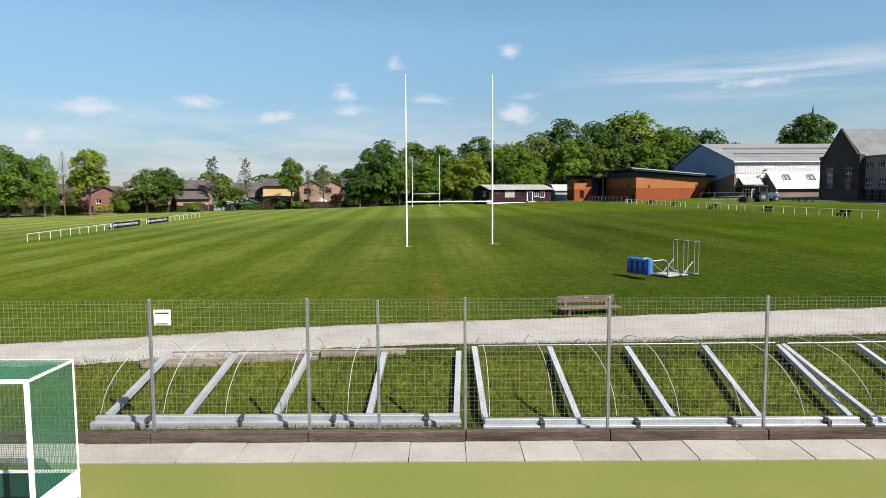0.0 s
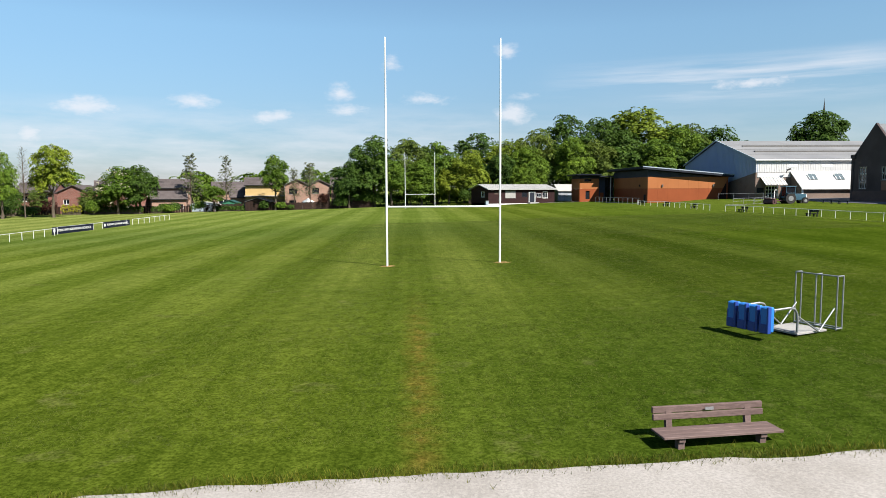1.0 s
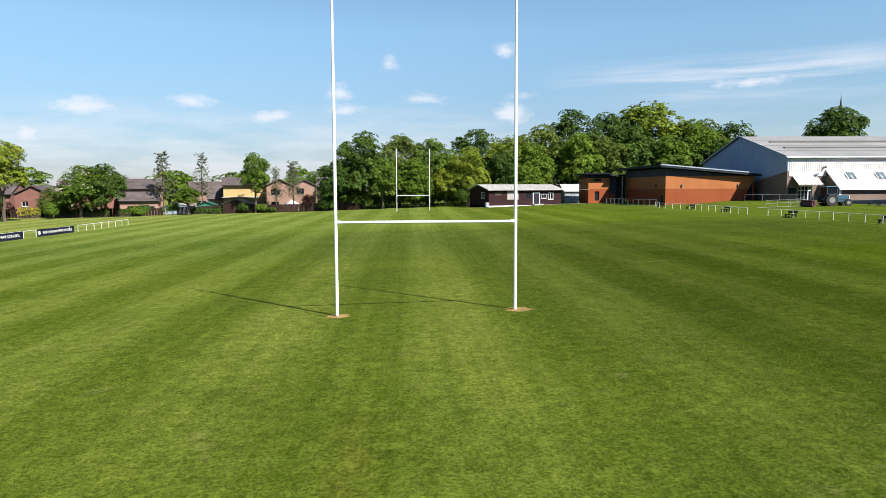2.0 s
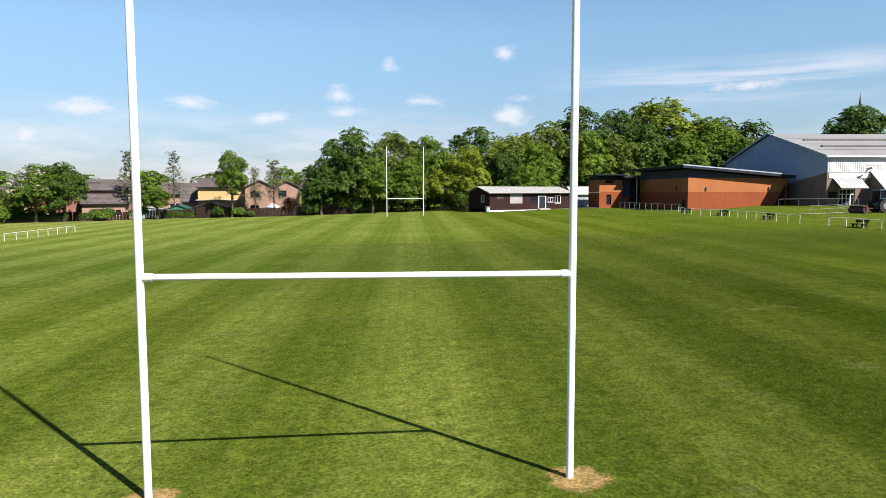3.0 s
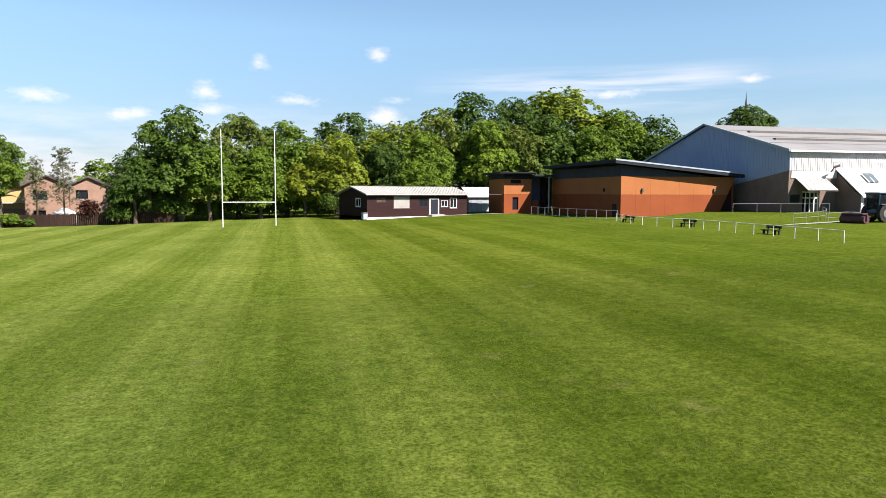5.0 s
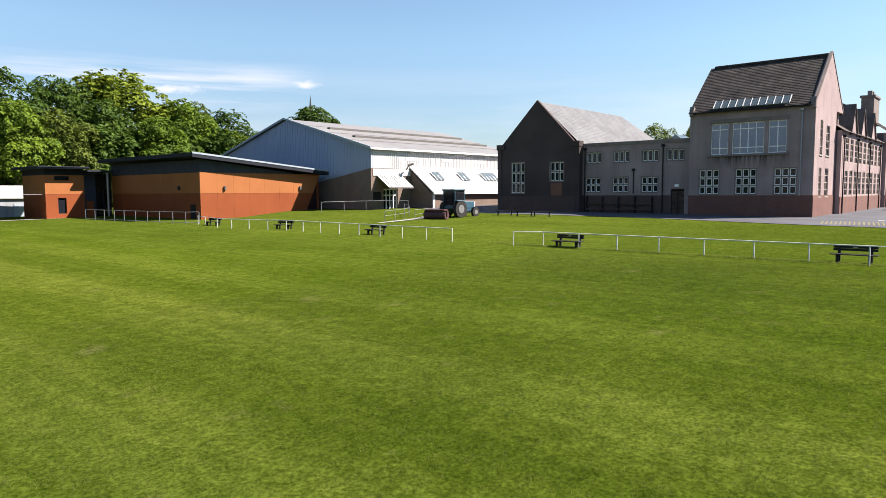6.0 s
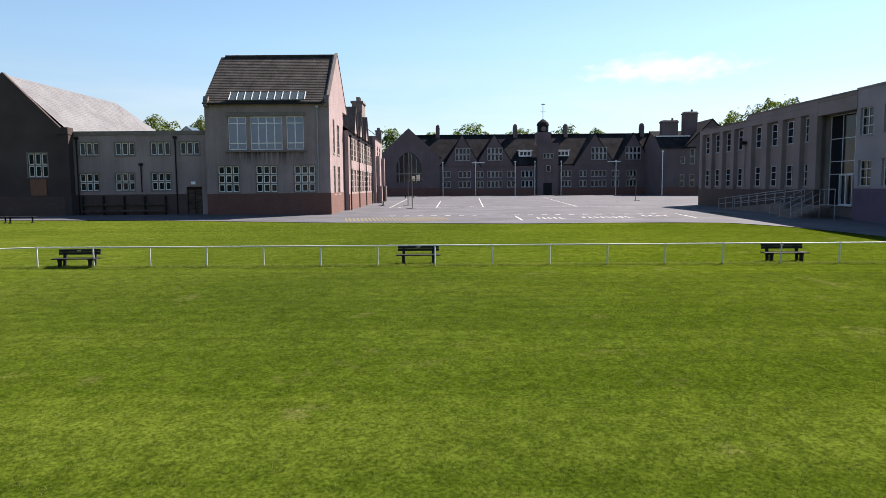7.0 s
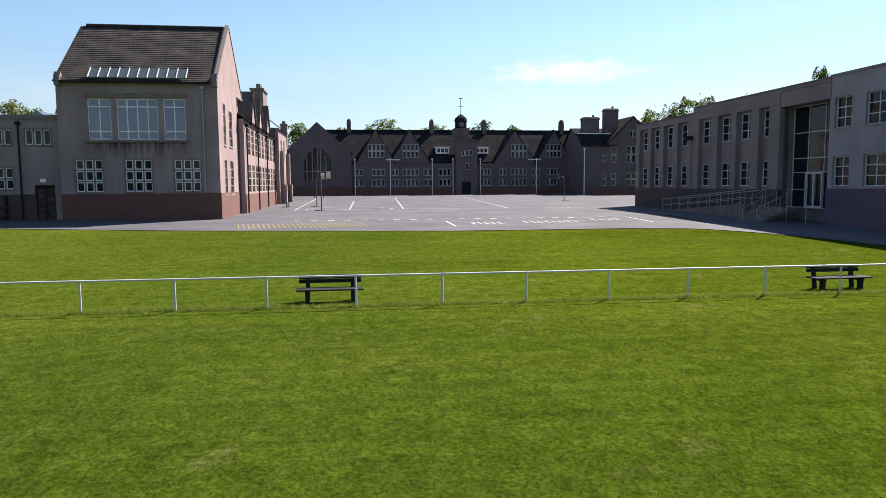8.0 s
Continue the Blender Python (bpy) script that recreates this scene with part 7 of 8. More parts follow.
spire = thing("church_spire", pose(143.5, 265.2, 0), "slim dark church spire above the trees", "spire")
bm = bmesh.new()
rod(bm, (0, 0, 28), (0, 0, 36.2), .75, .05, 8)
rod(bm, (0, 0, 36.0), (0, 0, 37.0), .05, .03, 5)
part("spire_cone", bm, M["tile"], spire)
part("tower", boxed((-1.4, -1.4, 1.5, 1.4, 1.4, 28)), M["dash_dark"], spire)


# ---- rugby posts ----
def rugby_posts(x, y, ang, w, bar, top, label):
    ob = thing("rugby_posts", pose(x, y, hz(x, y), 0, 0, ang), label, "rugby posts", "rugby posts")
    for s in (-1, 1):
        bm = rods(((s * w / 2, 0, -.3), (s * w / 2, 0, top * .55), .052), n=14)
        rod(bm, (s * w / 2, 0, top * .55), (s * w / 2, 0, top), .051, .036, 14)
        part("post", bm, M["white"], ob)
        part("bracket", rods(((s * w / 2 - s * .16, 0, bar), (s * w / 2 - s * .05, 0, bar), .056), n=12), M["white"], ob)
    part("crossbar", rods(((-w / 2, 0, bar), (w / 2, 0, bar), .045), n=14), M["white"], ob)
    return ob
rugby_posts(1.08, 44.6, 2.9, 5.7, 2.9, 11.2, "tall white steel rugby posts with crossbar on worn turf")
rugby_posts(-2.74, 141.8, 2.5, 5.7, 2.7, 10.7, "white rugby posts at the far end of the pitch")


# ---- pitch side rails, banners and benches ----
def pitch_rail(pts, label, hgt=.80):
    ob = thing("pitch_rail", pose(0, 0, 0), label, "railing", "white pitch side rails")
    rail_run(ob, pts, hgt, M["rail_paint"], post_r=.029, rails=(.97,), rail_r=.025)
    return ob
east = [(36.5, 95.1)] + [(37.2 - .043 * (y - 91.35), y) for y in [91.35 - 2.175 * k for k in range(-1, 20)]]
pitch_rail(east, "long white tube rail beside the rugby pitch")
pitch_rail([(36.35 - .02 * i * 1.3, 99.6 + i * 2.16) for i in range(9)] + [(35.5, 118.5), (35.1, 120.6), (34.8, 122.8), (34.7, 125), (35.4, 128.4), (36.0, 131)], "white tube rail running to the pavilion")
west = [(-37.9 - .0955 * (y - 62.4), y) for y in np.arange(62.4, 84.0, 2.25)]
pitch_rail(west + [(-40.6, 84.6)], "white tube rail on the far touchline", .78)
pitch_rail([(-41.15, y) for y in np.arange(84.6, 104.0, 2.2)], "white tube rail behind advertising banners", .78)
pitch_rail([(-41.3 - .055 * (y - 104), y) for y in np.arange(104.4, 119.5, 2.15)], "white tube rail at the touchline's far end", .78)


def letters(text, size, parent, m, material, label=""):
    cu = bpy.data.curves.new("lettering", "FONT")
    cu.body, cu.size, cu.extrude, cu.align_x, cu.align_y = text, size, .004, "CENTER", "CENTER"
    tmp = bpy.data.objects.new("tmp", cu)
    scene.collection.objects.link(tmp)
    me = bpy.data.meshes.new_from_object(tmp.evaluated_get(bpy.context.evaluated_depsgraph_get()))
    bpy.data.objects.remove(tmp)
    ob = part("lettering", me, material, parent, label)
    ob.matrix_local = m
    return ob


def banner(x0, y0, x1, y1):
    z = hz((x0 + x1) / 2, (y0 + y1) / 2)
    ln = math.hypot(x1 - x0, y1 - y0)
    ob = thing("banner", pose((x0 + x1) / 2, (y0 + y1) / 2, z, 0, 0, math.degrees(math.atan2(y1 - y0, x1 - x0))), "navy blue vinyl banner with white capital letters tied to a rail", "banner", "banners on the rail")
    bm = bmesh.new()
    k = 16
    top = [bm.verts.new((-ln / 2 + ln * i / k, .02 * math.sin(i * 1.9), .80 - .02 * math.sin(math.pi * i / k))) for i in range(k + 1)]
    low = [bm.verts.new((-ln / 2 + ln * i / k, .03 * math.sin(i * 1.7 + 1), .02 + .015 * math.sin(i * 2.3))) for i in range(k + 1)]
    for i in range(k):
        bm.faces.new((low[i], low[i + 1], top[i + 1], top[i]))
    bmesh.ops.solidify(bm, geom=bm.faces[:], thickness=.008)
    part("sheet", bm, M["navy"], ob)
    # the face is seen from the east
    m = Matrix.Translation((ln * .03, -.05, .40)) @ Euler((radians(90), 0, 0)).to_matrix().to_4x4()
    letters("KIRKHAM GRAMMAR SCHOOL", .40, ob, m @ Matrix.Diagonal((ln * .80 / (22 * .40 * .62), 1, 1, 1)), M["white"])
    part("crest", rods(((-ln * .46, -.05, .40), (-ln * .46, -.035, .40), .2), n=16), M["white"], ob, "round white emblem")
    return ob
banner(-40.85, 84.0, -40.95, 93.0)
banner(-41.0, 95.6, -41.15, 103.2)


def park_bench(x, y, ang, material, label, w=1.75, plaque=True, group="benches at the pitch side"):
    """Slatted bench with a board back; the sitter looks along -y."""
    ob = thing("bench", pose(x, y, hz(x, y), 0, 0, ang) @ Matrix.Diagonal((1.04, 1, .82, 1)), label, "bench", group)
    for k, (z0, z1) in enumerate(((.56, .68), (.69, .82))):
        part("back_board", boxed((-w / 2, .20 + .03 * k, z0, w / 2, .255 + .03 * k, z1), bevel=.008), material, ob)
    for k in range(3):
        part("seat_board", boxed((-w / 2 - .05, -.28 + k * .155, .38, w / 2 + .05, -.135 + k * .155, .43), bevel=.008), material, ob)
    for s in (-1, 1):
        bm = boxed((s * w * .36 - .05, -.22, -.1, s * w * .36 + .05, -.10, .37), (s * w * .36 - .05, -.25, .30, s * w * .36 + .05, .20, .375))
        beam(bm, (s * w * .36, .16, -.05), (s * w * .36, .27, .80), .10, .07)
        part("leg", bm, material, ob)
    if plaque:
        part("plaque", boxed((-.07, .19, .72, .07, .20, .78)), M["galv"], ob, "small metal plaque")
    return ob
near_bench = park_bench(5.27, 20.95, 8.7, M["wood"], "weathered brown timber bench beside the stone path", 1.86)
near_bench.location.z -= .14     # its legs have sunk into the turf
BLK = "black recycled plastic bench behind the pitch rail"
for x, y in ((37.35, 92.1), (38.5, 79.0), (39.1, 64.8)):
    park_bench(x, y, -86.5, M["black"], BLK, 1.55)
park_bench(37.3, 107.7, -87, M["black"], BLK, 1.55)
park_bench(36.9, 118.4, -75, M["black"], BLK, 1.55)
park_bench(35.9, 128.0, -75, M["black"], BLK, 1.5)


def low_bench(x, y, ang, w=2.1):
    ob = thing("low_bench", pose(x, y, hz(x, y) + .03, 0, 0, ang), "dark backless bench on the asphalt by the school", "bench", "backless benches by the school")
    for k in range(2):
        part("seat_board", boxed((-w / 2, -.2 + k * .21, .42, w / 2, -.01 + k * .21, .48), bevel=.01), M["black"], ob)
    for s in (-1, 1):
        part("leg", boxed((s * w * .38 - .04, -.18, 0, s * w * .38 + .04, .18, .06), (s * w * .38 - .04, -.04, .06, s * w * .38 + .04, .04, .42)), M["black"], ob)
for x, y in ((60.4, 114.9), (60.2, 112.3), (60.3, 110.3)):
    low_bench(x, y, -84)
low_bench(*sw(-2.6, 22), 3)
low_bench(*sw(-4.0, 62), 70)


# ---- fence, folded goals and the hockey goal ----
FY, FZ = 10.36, -.30
NEAR = pose(-.1455, .189, -.915) @ Matrix.Scale(1.25, 4)      # the pitch edge, laid out in units of 1.25 m
fence = thing("wire_fence", NEAR, "galvanised mesh fence on steel posts above a timber kickboard", "fence")
posts_x = [-9.4, -6.85, -4.25, -1.65, .95, 3.33, 5.94, 8.55, 11.1]
for x in posts_x + [-.49]:
    bm = boxed((x - .024, FY - .024, FZ - .2, x + .024, FY + .024, 1.90 - (.04 if x == -.49 else 0)), bevel=.006)
    part("post", bm, M["galv"], fence)
V, F = [], []
def wire_bar(x0, y0, z0, x1, y1, z1):
    k = len(V)
    V.extend([(x0, y0, z0), (x1, y0, z0), (x1, y1, z0), (x0, y1, z0), (x0, y0, z1), (x1, y0, z1), (x1, y1, z1), (x0, y1, z1)])
    F.extend([tuple(k + i for i in f) for f in ((3, 2, 1, 0), (4, 5, 6, 7), (0, 1, 5, 4), (1, 2, 6, 5), (2, 3, 7, 6), (3, 0, 4, 7))])
r = .00095
for i in range(int(20.5 / .075) + 1):
    x = -9.4 + i * .075
    wire_bar(x - r, FY - .036 - 2 * r, FZ, x + r, FY - .036, 1.88)
for j in range(30):
    z = FZ + .02 + j * .075 if j < 26 else FZ + 2.0 + (j - 26) * .06
    wire_bar(-9.4, FY - .036 - 4 * r, z - r, 11.1, FY - .036 - 2 * r, z + r)
me = bpy.data.meshes.new("mesh_wire")
me.from_pydata(V, [], F)
wm = part("mesh_wire", me, M["wire"], fence, "welded square wire mesh")
wm["kind"] = "stuff"
for x0, x1 in zip(posts_x, posts_x[1:]):
    part("kickboard", boxed((x0 + .006, 10.16, -.52, x1 - .006, 10.31, FZ), bevel=.012), M["board"], fence, "weathered timber kickboard")
sign = thing("fence_sign", NEAR @ pose(-4.13, FY - .05, 0), "small white notice plate on a fence post", "sign")
part("plate", boxed((-.03, -.012, 1.47, .25, 0, 1.73), bevel=.004), M["white"], sign)
part("print_bar", boxed((0, -.016, 1.665, .22, -.012, 1.685), (0, -.016, 1.49, .2, -.012, 1.505)), M["black"], sign, "dark print bars")

def folded_goal(front, back, yf, yb, zb, x0, x1, label):
    """A goal folded flat: front beam bundle, side bars that run up the bank, net hoops."""
    ob = thing("folded_goal", pose(0, 0, 0), label, "goal", "folded goals behind the fence")
    zf = -1.49
    for k in range(2):
        part("front_beam", boxed((x0 + .04 * k, yf - .20 + k * .16, zf - .06 + .10 * k, x1 - .03 * k, yf - .05 + k * .16, zf + .10 + .09 * k), bevel=.015), M["alu"], ob, "scuffed aluminium beam")
    for a, b in zip(front, back):
        part("side_bar", beam(bmesh.new(), (a, yf + .19, zf + .125), (b, yb, zb), .135, .11), M["alu"], ob)
    part("back_rail", rods(((back[0] + .1, yb - .05, zb + .06), (back[-1] - .1, yb - .05, zb + .1), .02), n=6), M["galv"], ob)
    for k in range(int((x1 - x0) / 1.375 + .05)):
        x = x0 + .15 + k * 1.375
        sag = .05 * math.sin(k * 2.3)
        vs = np.linspace(0, 1, 17) ** 1.5
        hs = np.interp(vs, (0, .06, .2, .34, .5, .65, .8, .92, 1.0), (0, .45, .88, 1.13, 1.27, 1.32, 1.29, 1.12, .90))
        part("net_hoop", tube([(x - (x - .58) * .135 * v + .02 * math.sin(v * 5 + k), yf + .02 + (yb + .25 - yf) * v, zf + .24 + (1 + sag) * q) for v, q in zip(vs, hs)], .009), M["hoop"], ob, "thin pale curved net hoop")
    for i in range(max(1, len(front) - 1)):
        x = x0 + (x1 - x0) * (i + .62) / (len(front) - 1) if len(front) > 1 else (x0 + x1) / 2
        part("strap", boxed((x - .05, yf - .21, zf - .01, x + .05, yf + .14, zf + .20), bevel=.012), M["strap"], ob, "black lashing strap")
    return ob
folded_goal([-6.95, -5.18, -3.18, -1.08, .88], [-6.26, -4.58, -2.75, -.87, .98], 14.02, 16.0, -.38, -7.18, 0.98, "aluminium goal frame folded flat on the grass bank with black straps")
folded_goal([1.50, 3.54, 5.63, 7.53, 9.53], [1.37, 3.25, 5.18, 7.13, 9.0], 13.68, 16.1, -.29, 1.44, 9.65, "second aluminium goal frame folded flat on the grass bank")
folded_goal([10.02, 11.9, 13.97], [9.11, 10.99, 12.86], 13.68, 16.1, -.27, 9.84, 14.5, "third aluminium goal frame stored beside the others")
low_wall = thing("path_edging", pose(0, 0, 0), "sun-bleached timber sleepers edging the stone path", "edging")
M["bleached_board"] = mat("bleached_board", (0.15, 0.122, 0.10), (0.24, 0.20, 0.165), 2.2, 16, 0.9, bump=0.6, grain=0.4, stretch=(0.3, 1, 3))
for i in range(3):
    x0 = -6.9 + i * 2.2
    yy = float(ramp(x0, [(-9.7, 15.8), (-3.4, 16.2), (0, 16.8), (12.5, 17.3)]))
    part("sleeper", beam(bmesh.new(), (x0, yy - .1, hz(x0, yy) + .05), (x0 + 2.15, yy + .08 - .1, hz(x0 + 2, yy) + .05), .14, .2), M["bleached_board"], low_wall)

paving = thing("slab_path", pose(0, 0, 0), "row of worn pale concrete paving slabs", "paving", kind="structure")
slab_me = mesh_of(boxed((-.4425, -.39, -.05, .4425, .39, 0), bevel=.005), "slab")
slab_me.materials.append(M["slab"])
for i in range(30):
    s = part("slab", slab_me, None, paving)
    s.matrix_world = NEAR @ pose(-12 + i * .892, 9.755, -.462 + .006 * math.sin(i * 2.1), .5 * math.sin(i * 1.3), .5 * math.sin(i * 2.7), .35 * math.sin(i * 3.3))

def hockey_goal():
    ob = thing("hockey_goal", pose(-5.60, 9.2, -1.525), "white framed hockey goal with green net and side boards", "goal")
    w, d, hh = 3.66, 1.28, 2.40
    for x in (0, -w):
        part("post", boxed((x - .05, -.04, 0, x + .0, .04, hh), bevel=.006), M["white"], ob)
        part("rear_post", boxed((x - .03, d - .03, 0, x + .0, d, hh), bevel=.004), M["white"], ob)
        part("top_bar", boxed((x - .045, .04, hh - .05, x - .01, d, hh - .01)), M["white"], ob)
        bb = part("side_board", boxed((x - .02, .05, .04, x, d - .03, .46), bevel=.006), M["white"], ob, "white side board")
        part("top_edge", boxed((x - .035, .05, .46, x + .01, d, .50)), M["white"], bb)
    part("crossbar", boxed((-w, -.04, hh - .05, -.05, .04, hh), bevel=.006), M["white"], ob)
    part("rear_bar", boxed((-w, d - .03, hh - .04, -.03, d, hh)), M["white"], ob)
    part("back_board", boxed((-w + .02, d - .06, .04, -.04, d - .03, .46)), M["netgreen_dark"], ob, "dark green back board")
    part("board_edge", boxed((-w + .02, d - .08, .46, -.04, d - .02, .495)), M["white"], ob)
    V, F = [], []
    def bar(a, b, c, e, f, g):
        k = len(V)
        V.extend([(a, b, c), (e, b, c), (e, f, c), (a, f, c), (a, b, g), (e, b, g), (e, f, g), (a, f, g)])
        F.extend([tuple(k + i for i in q) for q in ((3, 2, 1, 0), (4, 5, 6, 7), (0, 1, 5, 4), (1, 2, 6, 5), (2, 3, 7, 6), (3, 0, 4, 7))])
    t = .0022
    for i in range(int(w / .04)):
        x = -w + i * .04
        bar(x - t, d - .01 - t, .46, x + t, d - .01 + t, hh)
        bar(x - t, 0, hh - .01 - t, x + t, d, hh - .01 + t)
    for j in range(int((hh - .46) / .04)):
        z = .48 + j * .04
        bar(-w, d - .01 - t, z - t, 0, d - .01 + t, z + t)
        bar(-.02 - t, .04, z - t, -.02 + t, d, z + t)
    for j in range(int(d / .04)):
        y = j * .04
        bar(-w, y - t, hh - .01 - t, 0, y + t, hh - .01 + t)
        bar(-.02 - t, y - t, .48, -.02 + t, y + t, hh)
    me = bpy.data.meshes.new("net")
    me.from_pydata(V, [], F)
    nt = part("net", me, M["netgreen"], ob, "green net")
    nt["kind"] = "stuff"
    return ob
hockey_goal()

# ---- scrum machine ----
SCR = pose(10.15, 27.96, hz(10.15, 27.96), 0, 0, 26)
scrum = thing("scrum_machine", SCR, "rugby scrum machine with four blue pads and a white tube frame", "training machine")
for i in range(4):
    y = .68 - i * .33
    p_ = part("pad", boxed((-1.52, y - .135, .16, -1.30, y + .135, .80), bevel=.03), M["bluepad"], scrum, "bright blue foam pad")
    part("pad_edge", boxed((-1.54, y - .14, .14, -1.42, y - .08, .81), (-1.54, y - .08, .14, -1.46, y + .14, .38), (-1.53, y + .09, .38, -1.48, y + .14, .60), bevel=.012), M["navypad"], p_, "dark blue cover")
for s in (-.45, .45):
    pts = [(-1.32, s + .1, .70), (-.75, s, .74), (-.58, s, .70), (-.48, s, .58), (-.45, s, .4), (-.45, s, .02)]
    part("arm", tube(pts, .03, 8), M["galv"], scrum, "bent galvanised tube")
part("cross_tube", rods(((-1.29, -.45, .70), (-1.29, .82, .70), .03), ((-1.29, -.45, .35), (-1.29, .82, .35), .025), ((-.45, -.45, .08), (-.45, .45, .08), .025)), M["galv"], scrum)
part("platform", boxed((-.5, -.5, .02, .65, .5, .08), bevel=.01), M["concrete"], scrum, "grey standing platform")
for s in (-1, 1):
    part("brace", rods(((-.45, s * .45, .5), (.25, s * .55, .06), .022), ((.25, s * .55, .06), (.85, s * .55, .62), .022)), M["galv"], scrum)
fr = []
for y in (-.6, 0, .6):
    for x in (.86, 1.10):
        fr.append(((x, y, .05), (x, y, 1.46), .02))
    fr += [((.86, y, 1.46), (1.10, y, 1.46), .02), ((.86, y, .08), (1.10, y, .08), .02)]
fr += [((.86, -.6, 1.46), (.86, .6, 1.46), .02), ((.86, -.6, .08), (.86, .6, .08), .02), ((1.10, -.6, .08), (1.10, .6, .08), .02)]
part("rear_frame", rods(*fr), M["galv"], scrum, "pale tube cage")

# ---- tractor with roller ----
TR = pose(55.7, 117.6, hz(55.7, 117.6), 0, 0, 2) @ Matrix.Scale(1.14, 4)
trac = thing("tractor", TR, "old blue tractor with a cab, parked with a grass roller", "tractor")
def wheel(x, y, r, w):
    t = part("wheel", rods(((x, y - w / 2, r), (x, y + w / 2, r), r), n=24), M["tyre"], trac, "tractor wheel")
    bm = rods(((x, y - w / 2 - .02, r), (x, y + w / 2 + .02, r), r * .5), n=18)
    part("rim", bm, M["galv"], t, "pale metal rim")
    bm = bmesh.new()
    for i in range(16):
        a = 2 * math.pi * i / 16
        c = Vector((x + math.cos(a) * r, 0, r + math.sin(a) * r))
        beam(bm, (c.x, y - w / 2, c.z), (c.x + .04 * math.cos(a + 1.2), y + w / 2, c.z + .04 * math.sin(a + 1.2)), .06, .05)
    part("tread", bm, M["tyre"], t)
for y in (-.75, .75):
    wheel(0, y, .72, .38)
    wheel(2.15, y * .9, .42, .24)
bm = boxed((.75, -.34, .75, 2.5, .34, 1.35), (.2, -.3, .5, 2.3, .3, .8), bevel=.04)
part("bonnet", bm, M["tractor"], trac, "faded blue bonnet")
part("grille", boxed((2.5, -.3, .7, 2.56, .3, 1.3)), M["frame"], trac, "pale front grille")
cab = part("cab", boxed((-.55, -.68, .75, -.48, -.6, 2.3), (-.55, .6, .75, -.48, .68, 2.3), (.68, -.68, .9, .75, -.6, 2.3), (.68, .6, .9, .75, .68, 2.3), (-.55, -.68, .75, .75, .68, 1.0), bevel=.015), M["tractor"], trac)
part("cab_roof", boxed((-.7, -.75, 2.28, .85, .75, 2.42), bevel=.05), M["tractor"], cab, "faded blue cab roof")
part("cab_glass", boxed((-.46, -.65, 1.0, .66, -.64, 2.28), (-.46, .64, 1.0, .66, .65, 2.28), (.70, -.6, 1.1, .71, .6, 2.28), (-.52, -.6, 1.1, -.51, .6, 2.28)), M["dimglass"], cab)
part("exhaust", rods(((1.4, .2, 1.35), (1.4, .2, 2.1), .04), n=8), M["black"], trac)
for y0 in (-.98, .58):
    part("mudguard", boxed((-.6, y0, 1.4, .55, y0 + .4, 1.48), bevel=.03), M["tractor"], trac)
part("headlamp", rods(((2.56, -.2, 1.2), (2.6, -.2, 1.2), .09), ((2.56, .2, 1.2), (2.6, .2, 1.2), .09), n=12), M["frame"], trac)
roll = thing("grass_roller", pose(52.6, 116.9, hz(52.6, 116.9), 0, 0, 8), "dark rusty ballast roller hitched behind the tractor", "roller")
part("drum", rods(((0, -1.25, .36), (0, 1.25, .36), .36), n=26), M["rusty"], roll)
part("draw_frame", boxed((-.1, -1.35, .30, .1, -1.28, .7), (-.1, 1.28, .30, .1, 1.35, .7), (-.1, -1.35, .7, .1, 1.35, .80), (.1, -.08, .5, 2.4, .08, .62), bevel=.015), M["rusty"], roll)
part("ballast_box", boxed((-.3, -1.1, .80, .35, 1.1, .92), bevel=.02), M["rusty"], roll)

# ---- yard fittings ----
def hoop(u, v, ang):
    x, y = sw(u, v)
    ob = thing("basketball_post", pose(x, y, hz(x, y) + .03, 0, 0, ang), "slim steel ball post with backboard on the yard", "basketball post", "ball posts on the yard")
    part("pole", rods(((0, 0, 0), (0, 0, 3.1), .05), ((0, 0, 2.9), (0, .7, 3.2), .035)), M["seam"], ob)
    part("backboard", boxed((-.45, .7, 2.85, .45, .73, 3.45), bevel=.01), M["seam"], ob)
    part("ring", tube([(.23 * math.cos(a), .97 + .23 * math.sin(a), 3.0) for a in np.linspace(0, 6.283, 15)], .012), M["seam"], ob)
    part("base", boxed((-.35, -.5, 0, .35, .2, .06)), M["seam"], ob)
hoop(-6.5, 12, 160)
hoop(-5.6, 22, 160)
hoop(-36, 34, 0)
for p, q in (((-4, 14), (-4, 58)), ((-14, 14), (-16, 58)), ((-4, 14), (-33, 13)), ((-4, 58), (-33, 56)), ((-24, 14), (-27, 57)), ((-9, 14), (-9.5, 40))):
    ground_line(p, q, .12)
for i in range(20):
    ground_line((-5.3 - i * 1.12, -3.4), (-5.75 - i * 1.12, -3.4), .3)
# a long box with three painted words, worn to bars
ground_line((-15.35, -5.3), (-15.35, -9.6), .14)
ground_line((-28.6, -3.4), (-28.4, -8.4), .14)
for u0, u1, v, k in ((-16.8, -18.9, -7.5, 5), (-20.3, -24.1, -7.1, 8), (-25.3, -27.5, -5.8, 4)):
    for i in range(k):
        u, w = u0 + (u1 - u0) * i / k, (u1 - u0) / k
        ground_line((u, v - .75), (u, v + .75), .12)
        ground_line((u, v + (.7, -.7, 0)[i % 3]), (u + w * .6, v + (.7, -.7, 0)[i % 3]), .14)
for i in range(26):
    ground_line((-2.6 - i * .30, -9.3), (-2.0 - i * .30, -5.6), .09, material=M["yellow_line"])
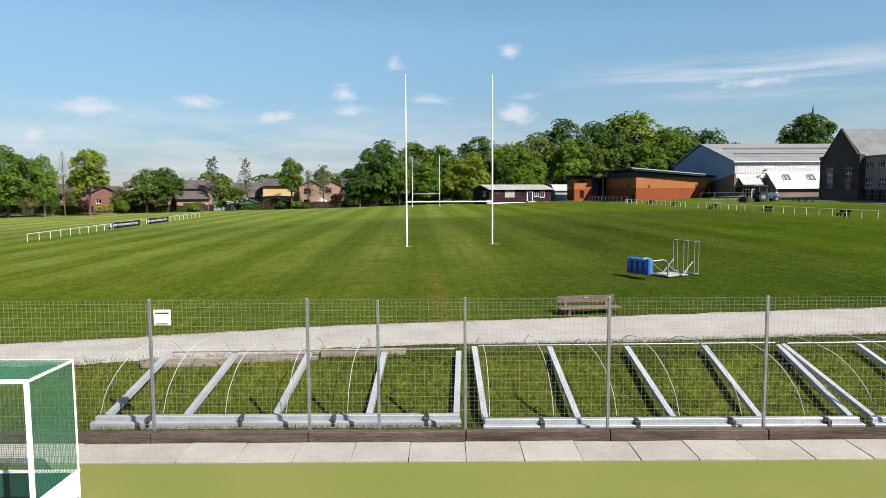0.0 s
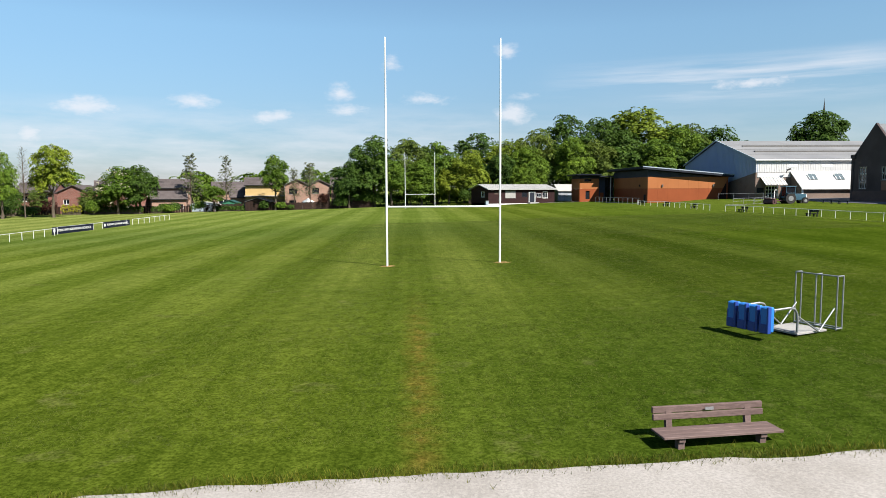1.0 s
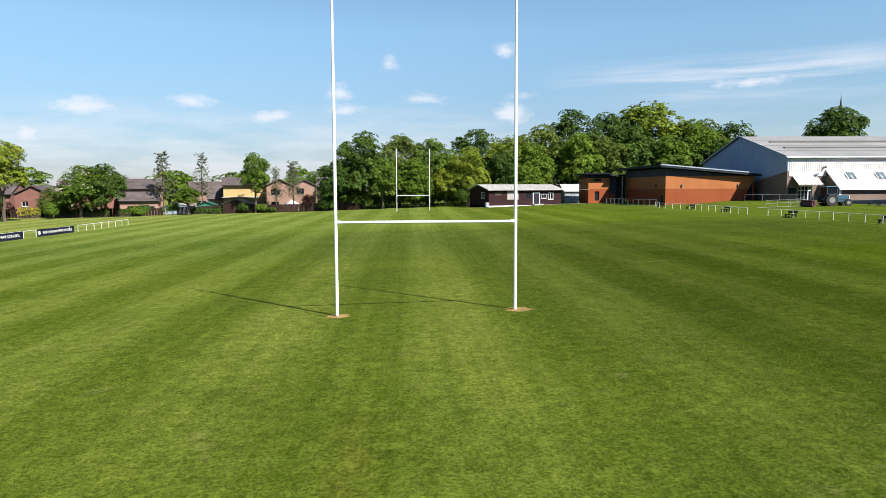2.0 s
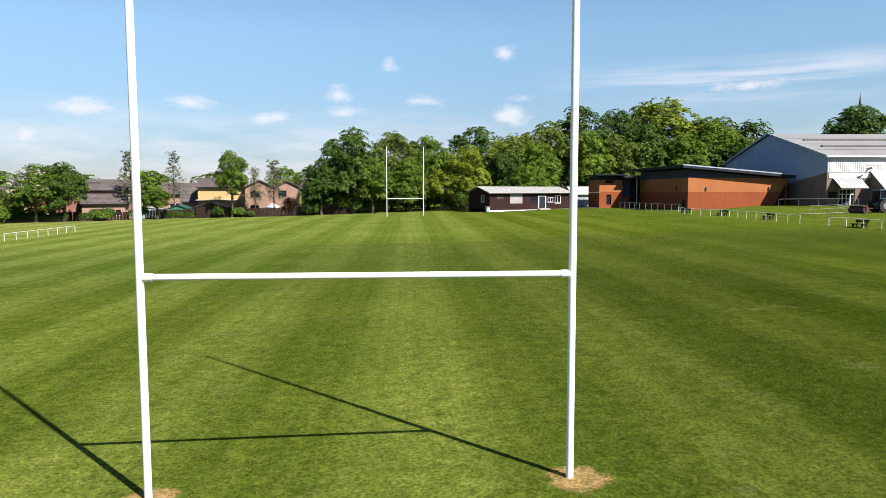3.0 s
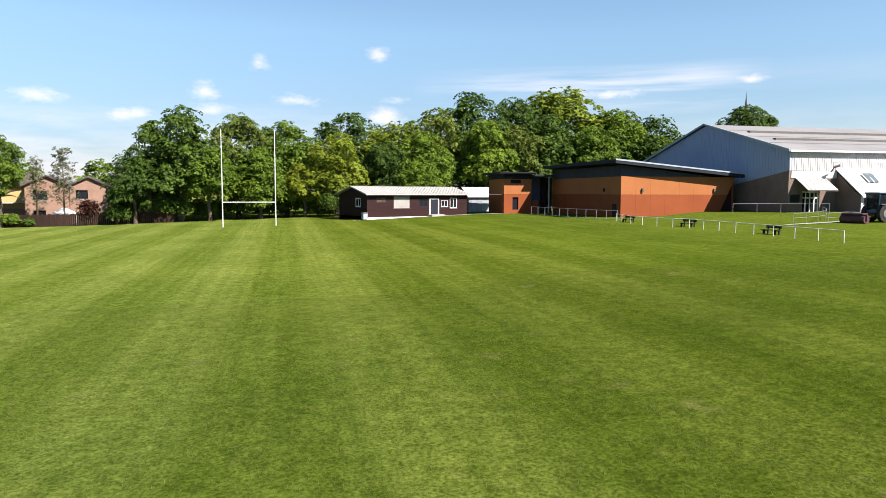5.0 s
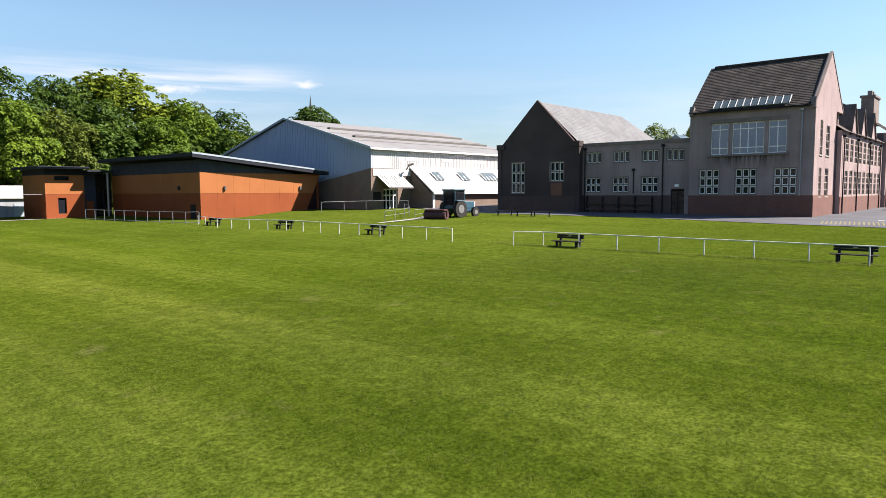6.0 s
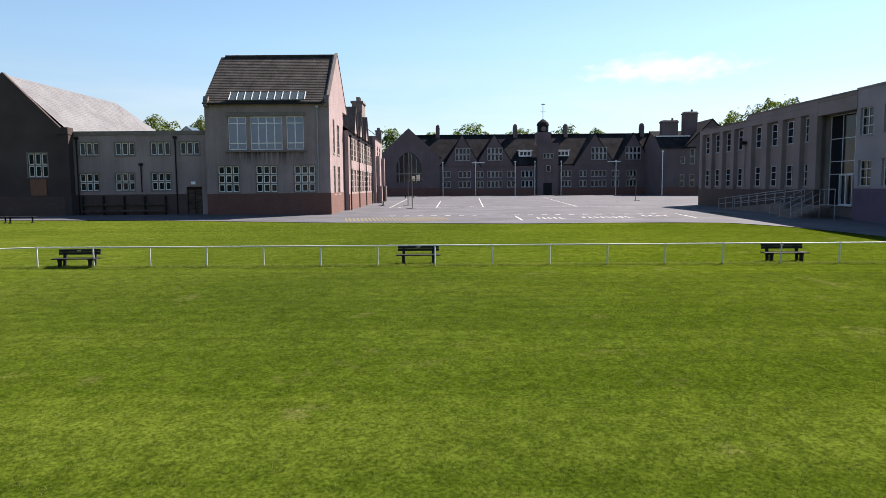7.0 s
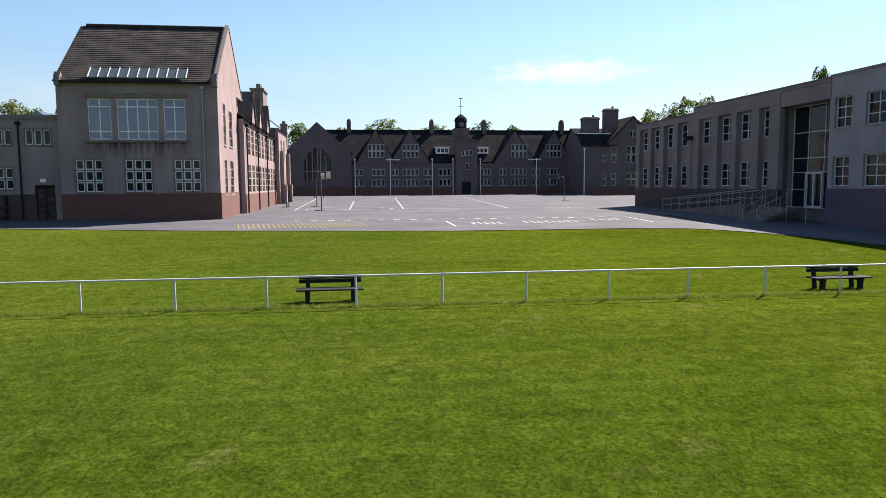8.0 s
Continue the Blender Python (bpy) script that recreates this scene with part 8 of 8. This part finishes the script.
for k in range(20):
    a0, a1 = math.pi * k / 20, math.pi * (k + 1) / 20
    ground_line((-9 + 4 * math.cos(a0), 14 + 6 * math.sin(a0)), (-9 + 4 * math.cos(a1), 14 + 6 * math.sin(a1)), .12)


# ---- grass blades ----
def blades(name, spots, hgt, width, material, label, seed, per=3, flat=.9, spread=.03):
    """Upright bent blades in small tufts at the given spots."""
    rng = np.random.default_rng(seed)
    n = len(spots) * per
    x = np.repeat(spots[:, 0], per) + rng.normal(0, spread, n)
    y = np.repeat(spots[:, 1], per) + rng.normal(0, spread, n)
    z = height(x, y)
    a = rng.uniform(0, 2 * math.pi, n)
    hh, ww = hgt * rng.uniform(.5, 1.2, n), width * rng.uniform(.6, 1.3, n)
    lean, la = hh * rng.uniform(.4, flat, n), rng.uniform(0, 2 * math.pi, n)
    dx, dy = np.cos(a) * ww / 2, np.sin(a) * ww / 2
    V = np.stack([np.stack([x - dx, y - dy, z - .005], 1), np.stack([x + dx, y + dy, z - .005], 1), np.stack([x + lean * np.cos(la), y + lean * np.sin(la), z + hh], 1)], 1).reshape(-1, 3)
    me = bpy.data.meshes.new(name)
    me.from_pydata(V.tolist(), [], np.arange(3 * n).reshape(n, 3).tolist())
    return solid(name, me, material, label, "grass", kind="stuff")


def scatter(x0, x1, y0, y1, density, seed):
    rng = np.random.default_rng(seed)
    n = int((x1 - x0) * (y1 - y0) * density)
    return np.stack([rng.uniform(x0, x1, n), rng.uniform(y0, y1, n)], 1)
field = np.concatenate([scatter(-7, 11, 21, 88, 62, 1), scatter(-15, -7, 28, 88, 22, 2), scatter(11, 20, 21, 66, 24, 3), scatter(11, 36, 62, 92, 56, 4)])
field = field[field[:, 1] > np.interp(field[:, 0], [-10, -2.5, 4.4, 13.6, 40], [18.2, 19.8, 20.5, 21.3, 23])]
field = field[np.minimum(np.hypot(field[:, 0] + 1.72, field[:, 1] - 44.42), np.hypot(field[:, 0] - 4.02, field[:, 1] - 44.70)) > .36]
blades("grass", field, .040, .008, M["blade"], "short mown grass blades on the field", 9, 6, 1.9, .05)
weeds = scatter(-15, 20, 13.3, 17.2, 420, 5)
weeds = weeds[weeds[:, 1] < np.interp(weeds[:, 0], [-9.7, -3.4, 0, 5.3, 12.5, 20], [15.8, 16.2, 16.75, 16.75, 17.3, 17.8])]
blades("weeds", weeds, .13, .014, M["tall_blade"], "long weedy grass behind the fence", 10)
edge = np.concatenate([np.stack([t := np.random.default_rng(s).uniform(-14, 24, 5000), np.interp(t, [-10, -2.5, 4.4, 13.6, 40], yy) + np.random.default_rng(s + 1).normal(0, .14, 5000)], 1) for s, yy in ((20, [17.85, 19.55, 20.2, 21.0, 23]), (30, [15.85, 16.4, 16.88, 17.5, 18.8]))])
blades("verge_grass", edge, .10, .014, M["tall_blade"], "uneven grass tufts along the path", 11)
ry = np.random.default_rng(40).uniform(47, 97, 9000)
rail_line = np.stack([37.2 - .043 * (ry - 91.35) + np.random.default_rng(41).normal(0, .10, 9000), ry], 1)
blades("rail_grass", rail_line, .10, .016, M["dry_blade"], "pale uncut grass under the pitch rail", 12)
